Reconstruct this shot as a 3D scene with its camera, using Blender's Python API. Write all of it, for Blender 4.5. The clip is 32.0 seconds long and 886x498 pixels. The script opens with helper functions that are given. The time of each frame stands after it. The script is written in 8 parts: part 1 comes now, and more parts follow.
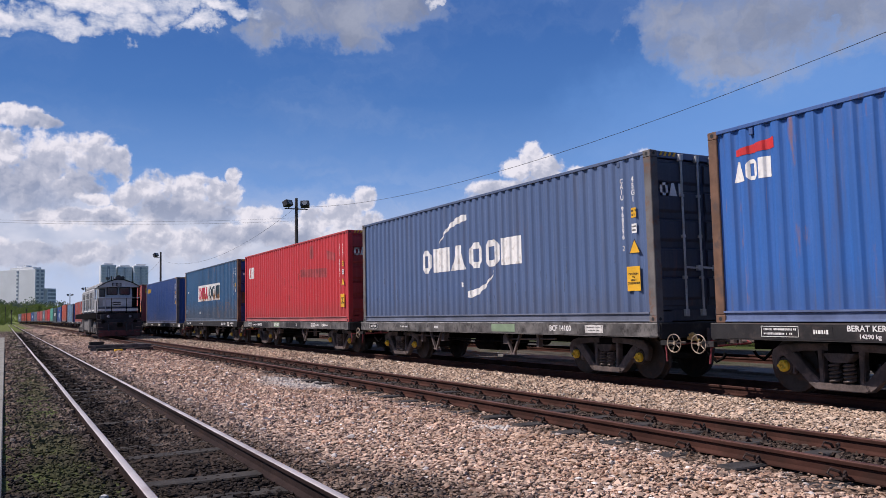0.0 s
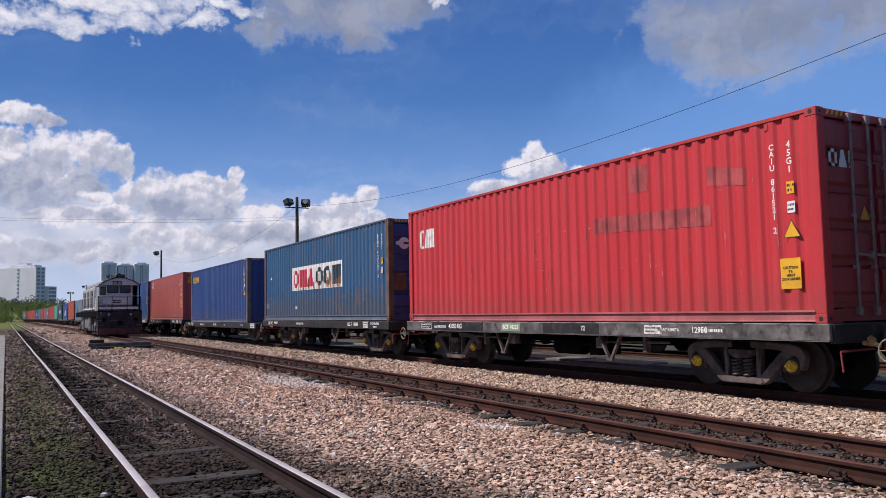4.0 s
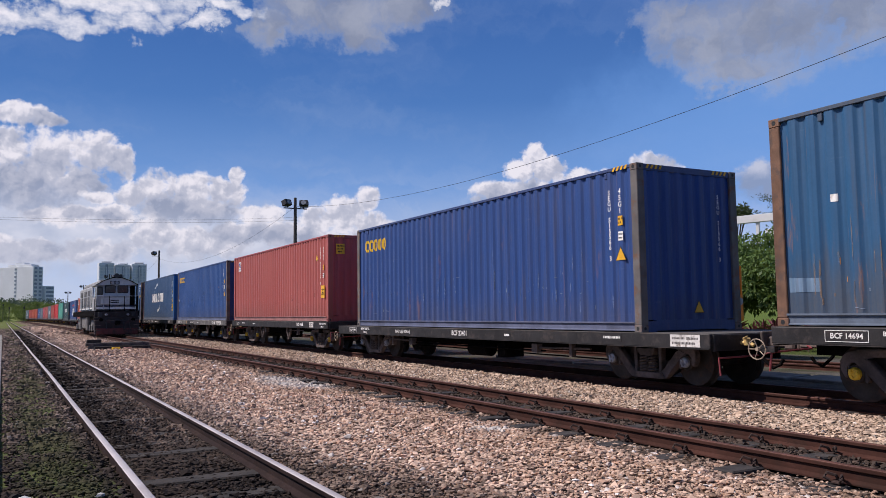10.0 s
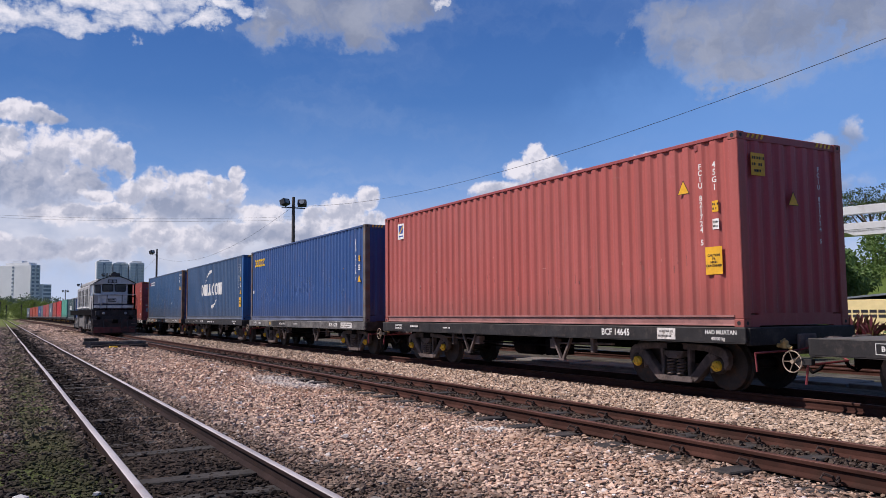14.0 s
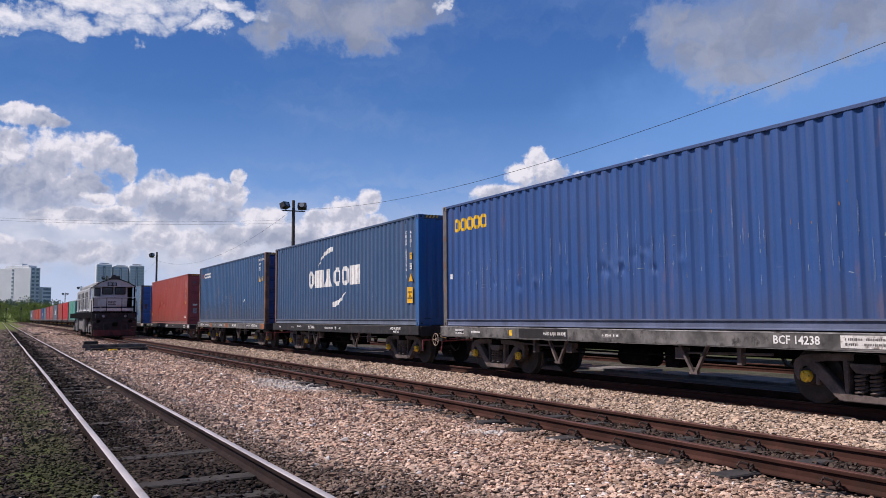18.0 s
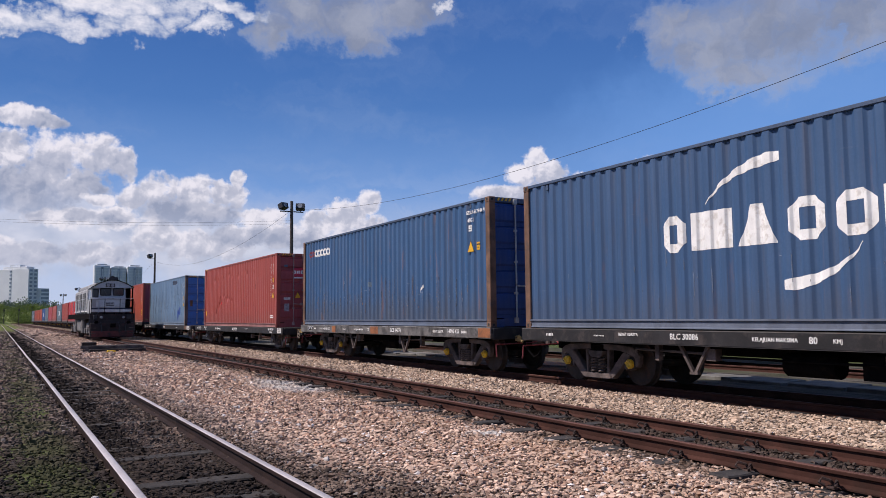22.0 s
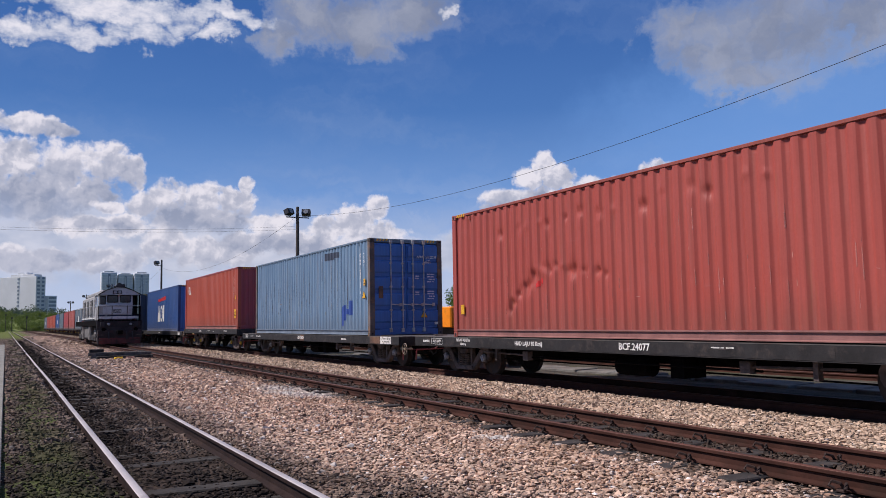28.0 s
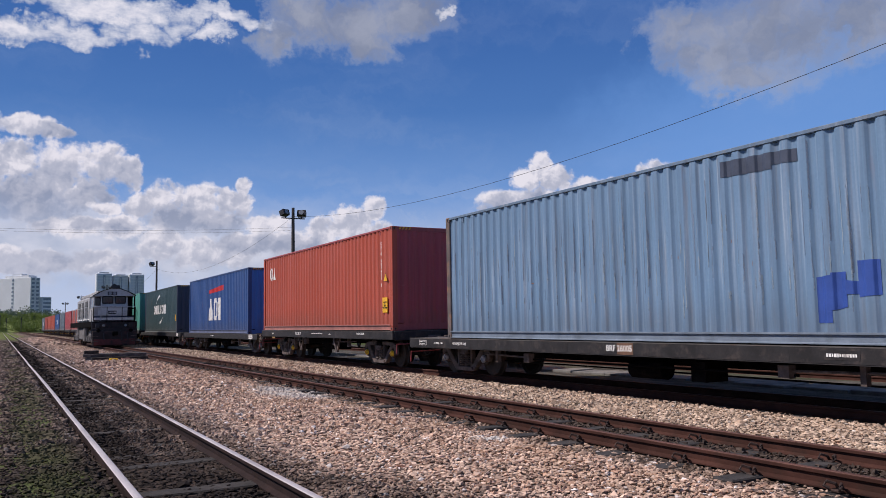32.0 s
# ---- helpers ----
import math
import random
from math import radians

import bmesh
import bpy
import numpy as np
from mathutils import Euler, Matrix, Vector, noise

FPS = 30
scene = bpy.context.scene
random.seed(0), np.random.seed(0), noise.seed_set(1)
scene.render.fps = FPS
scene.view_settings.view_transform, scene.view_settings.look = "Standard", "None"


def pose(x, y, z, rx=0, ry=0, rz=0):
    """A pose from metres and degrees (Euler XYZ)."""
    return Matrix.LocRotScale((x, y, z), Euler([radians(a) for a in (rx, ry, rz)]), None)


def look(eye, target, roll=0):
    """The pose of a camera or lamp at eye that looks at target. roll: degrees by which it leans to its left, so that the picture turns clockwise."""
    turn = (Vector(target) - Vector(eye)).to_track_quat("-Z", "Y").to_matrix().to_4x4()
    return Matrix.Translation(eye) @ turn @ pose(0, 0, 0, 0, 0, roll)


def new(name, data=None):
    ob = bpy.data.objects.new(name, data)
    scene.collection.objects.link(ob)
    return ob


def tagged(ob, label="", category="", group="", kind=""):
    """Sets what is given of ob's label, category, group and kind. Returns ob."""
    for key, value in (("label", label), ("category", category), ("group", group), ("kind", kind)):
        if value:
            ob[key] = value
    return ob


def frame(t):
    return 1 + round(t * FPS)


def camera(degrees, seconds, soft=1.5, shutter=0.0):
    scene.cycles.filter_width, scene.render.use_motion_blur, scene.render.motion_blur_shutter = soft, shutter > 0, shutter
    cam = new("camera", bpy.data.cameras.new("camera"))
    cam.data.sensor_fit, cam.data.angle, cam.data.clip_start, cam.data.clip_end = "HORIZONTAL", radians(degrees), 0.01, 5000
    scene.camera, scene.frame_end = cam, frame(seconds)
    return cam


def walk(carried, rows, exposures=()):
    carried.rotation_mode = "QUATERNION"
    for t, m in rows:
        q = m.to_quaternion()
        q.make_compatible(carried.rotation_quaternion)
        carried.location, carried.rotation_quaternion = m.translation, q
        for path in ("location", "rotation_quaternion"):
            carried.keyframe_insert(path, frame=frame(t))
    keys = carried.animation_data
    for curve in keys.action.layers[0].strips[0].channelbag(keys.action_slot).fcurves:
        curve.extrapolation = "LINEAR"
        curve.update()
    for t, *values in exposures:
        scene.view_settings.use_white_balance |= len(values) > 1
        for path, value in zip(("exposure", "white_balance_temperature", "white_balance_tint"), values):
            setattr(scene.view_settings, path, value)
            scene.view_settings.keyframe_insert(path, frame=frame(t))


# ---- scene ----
import itertools

cam = camera(58.64, 32.0, soft=0.8)
EYE = (0.0, 0.0, 1.36)
# seconds, heading to the right of the track (+y), tilt up, lean
AIM = (
    (0.0, 29.039, 4.527, -1.234),
    (1.0, 29.036, 4.490, -1.222),
    (2.0, 29.026, 4.472, -1.167),
    (3.0, 29.006, 4.457, -1.114),
    (4.0, 28.998, 4.467, -1.058),
    (5.0, 28.996, 4.502, -0.999),
    (6.0, 29.016, 4.519, -0.955),
    (7.0, 29.057, 4.518, -0.943),
    (8.0, 29.095, 4.524, -0.947),
    (9.0, 29.100, 4.546, -0.898),
    (10.0, 29.140, 4.575, -0.785),
    (11.0, 29.204, 4.584, -0.659),
    (12.0, 29.233, 4.578, -0.612),
    (13.0, 29.249, 4.558, -0.589),
    (14.0, 29.281, 4.577, -0.536),
    (15.0, 29.307, 4.628, -0.500),
    (16.0, 29.307, 4.681, -0.490),
    (17.0, 29.293, 4.752, -0.492),
    (18.0, 29.286, 4.814, -0.479),
    (19.0, 29.317, 4.849, -0.448),
    (20.0, 29.374, 4.857, -0.422),
    (21.0, 29.443, 4.885, -0.415),
    (22.0, 29.407, 4.857, -0.561),
    (23.0, 29.275, 4.908, -0.753),
    (24.0, 29.112, 5.117, -0.870),
    (25.0, 28.980, 5.240, -0.913),
    (26.0, 28.923, 5.232, -0.930),
    (27.0, 28.927, 5.215, -0.944),
    (28.0, 28.985, 5.197, -0.953),
    (29.0, 29.089, 5.185, -0.973),
    (30.0, 29.186, 5.200, -0.992),
    (31.0, 29.265, 5.241, -0.996),
    (32.0, 29.301, 5.255, -1.016),
)


def aim_pose(yaw, tilt, lean):
    y, p = radians(yaw), radians(tilt)
    d = Vector((math.sin(y) * math.cos(p), math.cos(y) * math.cos(p), math.sin(p)))
    return look(EYE, Vector(EYE) + d, lean)


walk(cam, [(t, aim_pose(a, b, c)) for t, a, b, c in AIM], exposures=((0, 0.0, 6380, 20), (25, 0.0, 6380, 20), (29, -0.08, 6380, 20), (32, -0.08, 6380, 20)))

# ---- world, sun ----
SUN_EL, SUN_AZ = 50.0, -62.0  # degrees; azimuth from +y towards +x
world = bpy.data.worlds.new("world")
scene.world = world
world.use_nodes = True
wn = world.node_tree.nodes
sky = wn.new("ShaderNodeTexSky")
sky.sky_type, sky.sun_disc = "NISHITA", False
sky.sun_elevation, sky.sun_rotation = radians(SUN_EL), radians(SUN_AZ)
wn["Background"].inputs["Strength"].default_value = 0.09
world.node_tree.links.new(sky.outputs[0], wn["Background"].inputs["Color"])
sun = new("sun", bpy.data.lights.new("sun", "SUN"))
sun.data.energy, sun.data.angle, sun.data.color = 5.0, radians(0.53), (1.0, 0.94, 0.84)
_e, _a = radians(SUN_EL), radians(SUN_AZ)
SUN_WAY = Vector((math.sin(_a) * math.cos(_e), math.cos(_a) * math.cos(_e), math.sin(_e)))
sun.matrix_world = look(SUN_WAY * 100, (0, 0, 0))

# ---- materials ----


class Nodes:
    """Short hand for building one node material."""

    def __init__(self, name):
        self.mat = bpy.data.materials.new(name)
        self.mat.use_nodes = True
        self.t = self.mat.node_tree
        self.bsdf = self.t.nodes["Principled BSDF"]
        self.out = self.t.nodes["Material Output"]

    def add(self, kind, **ins):
        n = self.t.nodes.new(kind)
        for k, v in ins.items():
            self.put(n, k, v)
        return n

    def put(self, n, k, v):
        s = n.inputs[int(k[1:])] if k[0] == "i" and k[1:].isdigit() else n.inputs[k.replace("_", " ")]
        if isinstance(v, bpy.types.NodeSocket):
            self.t.links.new(v, s)
        else:
            s.default_value = v

    def math(self, op, a, b=0.0, c=0.0, clamp=False):
        n = self.add("ShaderNodeMath", i0=a, i1=b, i2=c)
        n.operation, n.use_clamp = op, clamp
        return n.outputs[0]

    def vec(self, op, a, b=(0, 0, 0)):
        n = self.add("ShaderNodeVectorMath", i0=a, i1=b)
        n.operation = op
        return n.outputs["Value"] if op == "DOT_PRODUCT" else n.outputs[0]

    def mix(self, f, a, b, mode="MIX"):
        n = self.t.nodes.new("ShaderNodeMix")
        n.data_type, n.blend_type = "RGBA", mode
        for i, v in ((0, f), (6, a), (7, b)):
            if isinstance(v, bpy.types.NodeSocket):
                self.t.links.new(v, n.inputs[i])
            else:
                n.inputs[i].default_value = (*v, 1) if isinstance(v, tuple) and len(v) == 3 else v
        return n.outputs[2]

    def noise(self, vec, scale, detail=4.0, rough=0.55):
        return self.add("ShaderNodeTexNoise", Vector=vec, Scale=scale, Detail=detail, Roughness=rough).outputs[0]

    def ramp(self, x, lo, hi):
        n = self.add("ShaderNodeMapRange", Value=x, From_Min=lo, From_Max=hi)
        n.interpolation_type = "SMOOTHSTEP"
        return n.outputs[0]

    def coords(self, kind="Object", shift=True):
        co = self.add("ShaderNodeTexCoord").outputs[kind]
        if not shift:
            return co
        r = self.add("ShaderNodeObjectInfo").outputs["Random"]
        return self.vec("ADD", co, self.math("MULTIPLY", r, 37.0))

    def bump(self, h, strength=0.3, dist=0.02):
        return self.add("ShaderNodeBump", Height=h, Strength=strength, Distance=dist).outputs[0]

    def done(self, color, rough=0.6, metal=0.0, normal=None, spec=0.5):
        for k, v in (("Base Color", color), ("Roughness", rough), ("Metallic", metal), ("Specular IOR Level", spec)):
            if isinstance(v, tuple):
                v = (*v[:3], 1)
            if isinstance(v, bpy.types.NodeSocket):
                self.t.links.new(v, self.bsdf.inputs[k])
            else:
                self.bsdf.inputs[k].default_value = v
        if normal is not None:
            self.t.links.new(normal, self.bsdf.inputs["Normal"])
        return self.mat


RUST = (0.17, 0.065, 0.028)
DIRT = (0.10, 0.075, 0.055)


def surface(name, rgb, rough=0.6, metal=0.0, vary=0.25, scale=3.0, grain=40.0, other=None, amount=0.35, bump=0.25, dist=0.01, spec=0.4):
    """A plain worn surface: two sizes of variation, a second colour in patches, fine relief."""
    n = Nodes(name)
    co = n.coords()
    big, small = n.noise(co, scale, 5), n.noise(co, grain, 4)
    dark = tuple(c * (1 - vary) for c in rgb)
    light = tuple(min(1, c * (1 + vary)) for c in rgb)
    c = n.mix(n.ramp(big, 0.3, 0.7), dark, light)
    c = n.mix(n.math("MULTIPLY", n.ramp(small, 0.3, 0.75), 0.35), c, dark)
    if other:
        c = n.mix(n.math("MULTIPLY", n.ramp(n.noise(co, scale * 1.7, 6, 0.65), 0.5, 0.68), amount), c, other)
    r = n.add("ShaderNodeMapRange", Value=small, To_Min=max(0, rough - 0.12), To_Max=min(1, rough + 0.12)).outputs[0]
    return n.done(c, r, metal, n.bump(small, bump, dist), spec)


PAINT_RGB = {}


def container_paint(name, rgb, rust=0.25, fade=0.2, streak=0.35, rough=0.5, chalk=0.06, low=0.3):
    """Weathered container paint: faded patches, streaks running down, rust spots."""
    PAINT_RGB[name] = rgb
    n = Nodes(name)
    co = n.coords()
    fadec = tuple(min(1, c * 1.05 + 0.05) for c in rgb)
    c = n.mix(n.math("MULTIPLY", n.ramp(n.noise(co, 0.55, 5), 0.35, 0.75), fade), rgb, fadec)
    run = n.noise(n.vec("MULTIPLY", co, (7.0, 7.0, 0.45)), 1.0, 4)
    c = n.mix(n.math("MULTIPLY", n.ramp(run, 0.5, 0.78), streak), c, DIRT)
    pale = n.noise(n.vec("MULTIPLY", n.vec("ADD", co, (9.0, 3.0, 5.0)), (9.0, 9.0, 0.3)), 1.0, 5)
    c = n.mix(n.math("MULTIPLY", n.ramp(pale, 0.5, 0.8), chalk), c, tuple(min(1, v * 0.5 + 0.36) for v in rgb))
    drip = n.noise(n.vec("MULTIPLY", n.vec("ADD", co, (2.0, 8.0, 1.0)), (22.0, 22.0, 0.55)), 1.0, 3)
    c = n.mix(n.math("MULTIPLY", n.ramp(drip, 0.64, 0.78), 0.5 * min(1.0, rust * 2)), c, (0.27, 0.145, 0.08))
    scuff = n.noise(n.vec("MULTIPLY", n.vec("ADD", co, (5.0, 1.0, 7.0)), (3.0, 1.1, 9.0)), 1.0, 8, 0.7)
    c = n.mix(n.math("MULTIPLY", n.ramp(scuff, 0.62, 0.72), 0.35), c, tuple(min(1, v * 0.8 + 0.1) for v in rgb))
    z = n.add("ShaderNodeSeparateXYZ", Vector=n.add("ShaderNodeTexCoord").outputs["Object"]).outputs[2]
    splash = n.math("MULTIPLY", n.ramp(n.math("ADD", z, n.math("MULTIPLY", n.noise(n.vec("MULTIPLY", n.vec("ADD", co, (3.0, 6.0, 2.0)), (8.0, 8.0, 0.8)), 1.0, 6, 0.6), 1.1)), 1.1 + low, 0.55 + 0.4 * low), low)
    c = n.mix(splash, c, (0.085, 0.072, 0.055))
    # soot and dust that settle in narrow upright lines along the folds of the sheet
    lines = n.noise(n.vec("MULTIPLY", n.vec("ADD", co, (1.0, 4.0, 6.0)), (14.0, 14.0, 0.16)), 1.0, 3, 0.55)
    c = n.mix(n.math("MULTIPLY", n.ramp(lines, 0.46, 0.66), 0.3), c, tuple(v * 0.55 + 0.006 for v in rgb))
    c = n.mix(n.math("MULTIPLY", n.ramp(lines, 0.44, 0.26), 0.16 + 0.4 * chalk), c, tuple(min(1, v * 1.2 + 0.03) for v in rgb))
    fine = n.noise(co, 26.0, 4)
    c = n.mix(n.math("MULTIPLY", n.ramp(fine, 0.3, 0.8), 0.22), c, tuple(v * 0.7 for v in rgb))
    rusty = n.noise(n.vec("MULTIPLY", co, (4.5, 4.5, 0.7)), 1.0, 8, 0.66)
    c = n.mix(n.math("MULTIPLY", n.ramp(rusty, 0.59, 0.70), rust), c, n.mix(fine, RUST, (0.36, 0.18, 0.09)))
    return n.done(c, n.math("ADD", n.math("MULTIPLY", fine, 0.25), rough - 0.1), 0.0, n.bump(n.noise(co, 5.0, 3), 0.25, 0.02), 0.4)


M = {}
M["steel_black"] = surface("black_steel", (0.022, 0.021, 0.022), 0.65, vary=0.35, other=(0.07, 0.055, 0.05), amount=0.6, spec=0.3)
# grimy steel made near black: shade under the wagons is in its colour
M["under_black"] = surface("grimy_shaded_underframe", (0.006, 0.0055, 0.006), 0.95, vary=0.4, other=(0.018, 0.014, 0.012), amount=0.5, spec=0.03)
M["bogie"] = surface("bogie_iron", (0.10, 0.077, 0.07), 0.75, vary=0.5, scale=3.2, other=(0.22, 0.16, 0.13), amount=0.5, bump=0.4)
M["sill_grey"] = surface("grey_sill", (0.125, 0.117, 0.11), 0.6, vary=0.55, scale=3.2, grain=16, other=(0.03, 0.026, 0.025), amount=1.0, bump=0.4)
M["wheel"] = surface("wheel_steel", (0.05, 0.042, 0.038), 0.65, 0.2, vary=0.3, other=RUST, amount=0.3, spec=0.2)
M["cap_yellow"] = surface("yellow_cap", (0.80, 0.50, 0.03), 0.45, vary=0.25, scale=9, other=(0.2, 0.12, 0.03), amount=0.6)
M["cap_grey"] = surface("grey_cap", (0.36, 0.37, 0.42), 0.4, 0.4, vary=0.3, scale=9, other=DIRT, amount=0.6)
M["spring"] = surface("spring_steel", (0.11, 0.085, 0.075), 0.6, 0.2)
M["hand_steel"] = surface("pale_worn_steel", (0.34, 0.27, 0.20), 0.6, 0.1, vary=0.3, other=RUST, amount=0.4)
M["mint_patch"] = surface("faded_green_patch", (0.22, 0.30, 0.19), 0.6, vary=0.2)
M["lever_red"] = surface("red_lever", (0.20, 0.035, 0.04), 0.6, vary=0.3, other=DIRT, amount=0.4)
M["brass"] = surface("brass_cock", (0.52, 0.36, 0.14), 0.45, 0.3, vary=0.3, other=DIRT, amount=0.5)
M["edge_highlight"] = surface("worn_highlight_edge", (0.36, 0.345, 0.33), 0.5, 0.2, vary=0.5, scale=2.5, other=(0.06, 0.05, 0.05), amount=1.0)
M["rust_bright"] = surface("orange_rust_patch", (0.27, 0.10, 0.04), 0.85, vary=0.4, scale=4, other=(0.10, 0.05, 0.035), amount=0.7)
M["rust_post"] = surface("rusty_post", (0.16, 0.085, 0.052), 0.75, vary=0.4, scale=2.5, other=(0.075, 0.055, 0.05), amount=0.8, bump=0.4)
M["grey_post"] = surface("worn_post", (0.13, 0.12, 0.115), 0.7, vary=0.3, scale=2.5, other=RUST, amount=0.7)
M["bar_steel"] = surface("galvanised_bar", (0.46, 0.45, 0.44), 0.5, 0.2, vary=0.25, other=RUST, amount=0.45)
M["bar_red"] = surface("dull_red_bar", (0.30, 0.215, 0.21), 0.5, 0.1, vary=0.3, other=(0.16, 0.05, 0.05), amount=0.6)
M["white"] = surface("white_paint", (0.78, 0.77, 0.74), 0.6, vary=0.1, scale=4, other=(0.4, 0.34, 0.28), amount=0.5)
M["card"] = surface("stained_card", (0.66, 0.64, 0.60), 0.7, vary=0.15, scale=6, other=(0.16, 0.12, 0.10), amount=0.9)
M["yellow"] = surface("yellow_sticker", (0.75, 0.40, 0.02), 0.5, vary=0.12, other=DIRT, amount=0.2)
M["red"] = surface("red_paint", (0.58, 0.03, 0.03), 0.5, vary=0.15)
M["pink_red"] = surface("crimson_paint", (0.50, 0.035, 0.07), 0.5, vary=0.15)
M["faded_red"] = surface("faded_red_paint", (0.22, 0.04, 0.055), 0.6, vary=0.3, other=(0.05, 0.07, 0.13), amount=0.6)
M["black"] = surface("black_paint", (0.02, 0.02, 0.02), 0.6)
M["rail_rust"] = surface("rusty_rail", (0.055, 0.024, 0.018), 0.9, vary=0.35, scale=2.0, other=(0.032, 0.018, 0.014), amount=0.7, spec=0.12)
# darker sides for the rails of the used track
M["rail_dark"] = surface("dark_rail_side", (0.024, 0.015, 0.014), 0.85, vary=0.35, scale=2.0, other=(0.045, 0.026, 0.02), amount=0.6, spec=0.12)
M["rail_head"] = surface("polished_rail_head", (0.54, 0.49, 0.47), 0.45, 0.4, vary=0.15, scale=1.2, other=(0.3, 0.22, 0.19), amount=0.3)
M["rail_dull"] = surface("dull_rail_head", (0.105, 0.045, 0.032), 0.6, 0.2, vary=0.25, scale=1.5)
M["sleeper"] = surface("old_sleeper", (0.034, 0.030, 0.029), 0.85, vary=0.4, scale=4, other=(0.07, 0.06, 0.055), amount=0.6, bump=0.5)
M["concrete"] = surface("platform_concrete", (0.21, 0.205, 0.185), 0.85, vary=0.15, scale=0.8, other=(0.18, 0.17, 0.14), amount=0.6)
M["glass_dark"] = surface("dark_window_glass", (0.02, 0.025, 0.03), 0.08, vary=0.1, bump=0.0)

# ---- mesh helpers ----


def mesh_of(name, bm):
    me = bpy.data.meshes.new(name)
    bm.to_mesh(me)
    bm.free()
    return me


def part(name, data, material, parent, label="", smooth=False):
    """Links a bmesh or a shared mesh as one object under a thing or a part."""
    me = data if isinstance(data, bpy.types.Mesh) else mesh_of(name, data)
    mats = material if isinstance(material, (list, tuple)) else [material]
    while len(me.materials) < len(mats):
        me.materials.append(None)
    if smooth:
        me.polygons.foreach_set("use_smooth", [True] * len(me.polygons))
    ob = new(name, me)
    for slot, m in zip(ob.material_slots, mats):
        slot.link, slot.material = "OBJECT", m
    if parent is not None:
        ob.parent = parent
    if label:
        ob["label"] = label
    return ob


def thing(name, label, category, group="", kind="", at=None):
    ob = new(name)
    ob.empty_display_size = 0.3
    if at is not None:
        ob.matrix_basis = at
    return tagged(ob, label, category, group, kind)


def box(bm, x0, x1, y0, y1, z0, z1, mat=0, bevel=0.0):
    vs = [bm.verts.new((x, y, z)) for z in (z0, z1) for y in (y0, y1) for x in (x0, x1)]
    fs = [bm.faces.new([vs[i] for i in q]) for q in ((0, 2, 3, 1), (4, 5, 7, 6), (0, 1, 5, 4), (2, 6, 7, 3), (0, 4, 6, 2), (1, 3, 7, 5))]
    for f in fs:
        f.material_index = mat
    if bevel:
        bmesh.ops.bevel(bm, geom=list({e for f in fs for e in f.edges}), offset=bevel, segments=1, affect="EDGES", material=mat)
    return vs


def boxes(*rows, bevel=0.0):
    bm = bmesh.new()
    for r in rows:
        box(bm, *r[:6], mat=r[6] if len(r) > 6 else 0, bevel=bevel)
    return bm


def beam(bm, p, q, w, h, mat=0):
    """A bar from p to q with a w x h section (h upright where it can be)."""
    p, q = Vector(p), Vector(q)
    d = (q - p).normalized()
    side = d.cross(Vector((0, 0, 1)))
    side = Vector((1, 0, 0)) if side.length < 1e-4 else side.normalized()
    up = side.cross(d)
    vs = [bm.verts.new(c + side * (a * w / 2) + up * (b * h / 2)) for c in (p, q) for a, b in ((-1, -1), (1, -1), (1, 1), (-1, 1))]
    for f in ((0, 1, 2, 3), (7, 6, 5, 4), (0, 4, 5, 1), (1, 5, 6, 2), (2, 6, 7, 3), (3, 7, 4, 0)):
        bm.faces.new([vs[i] for i in f]).material_index = mat


def tube(bm, pts, r, seg=6, mat=0):
    """A round bar along points."""
    pts = [Vector(p) for p in pts]
    rings = []
    for i, p in enumerate(pts):
        d = (pts[min(i + 1, len(pts) - 1)] - pts[max(i - 1, 0)]).normalized()
        a = d.cross(Vector((0, 0, 1)))
        a = Vector((1, 0, 0)) if a.length < 1e-3 else a.normalized()
        b = d.cross(a)
        rr = r[i] if isinstance(r, (list, tuple)) else r
        rings.append([bm.verts.new(p + (a * math.cos(t) + b * math.sin(t)) * rr) for t in (2 * math.pi * k / seg for k in range(seg))])
    for u, v in zip(rings, rings[1:]):
        for k in range(seg):
            bm.faces.new((u[k], u[(k + 1) % seg], v[(k + 1) % seg], v[k])).material_index = mat
    for ring in (rings[0][::-1], rings[-1]):
        bm.faces.new(ring).material_index = mat


def lathe(bm, profile, axis="x", seg=24, at=(0, 0, 0), mats=None):
    """Turns (along, radius) points round an axis."""
    rings = []
    for a, r in profile:
        ring = []
        for k in range(seg):
            t = 2 * math.pi * k / seg
            c, s = r * math.cos(t), r * math.sin(t)
            v = {"x": (a, c, s), "y": (c, a, s), "z": (c, s, a)}[axis]
            ring.append(bm.verts.new(Vector(at) + Vector(v)))
        rings.append(ring)
    for i, (u, v) in enumerate(zip(rings, rings[1:])):
        for k in range(seg):
            f = bm.faces.new((u[k], u[(k + 1) % seg], v[(k + 1) % seg], v[k]))
            f.material_index = mats[i] if mats else 0
    for ring, m in ((rings[0], 0), (rings[-1], -1)):
        f = bm.faces.new(ring)
        f.material_index = mats[m] if mats else 0
    bmesh.ops.recalc_face_normals(bm, faces=bm.faces)


def prism(bm, outline, x0, x1, mat=0):
    """A (y, z) outline with thickness from x0 to x1."""
    a = [bm.verts.new((x0, y, z)) for y, z in outline]
    b = [bm.verts.new((x1, y, z)) for y, z in outline]
    bm.faces.new(a[::-1]).material_index = mat
    bm.faces.new(b).material_index = mat
    for i in range(len(a)):
        j = (i + 1) % len(a)
        bm.faces.new((a[i], a[j], b[j], b[i])).material_index = mat


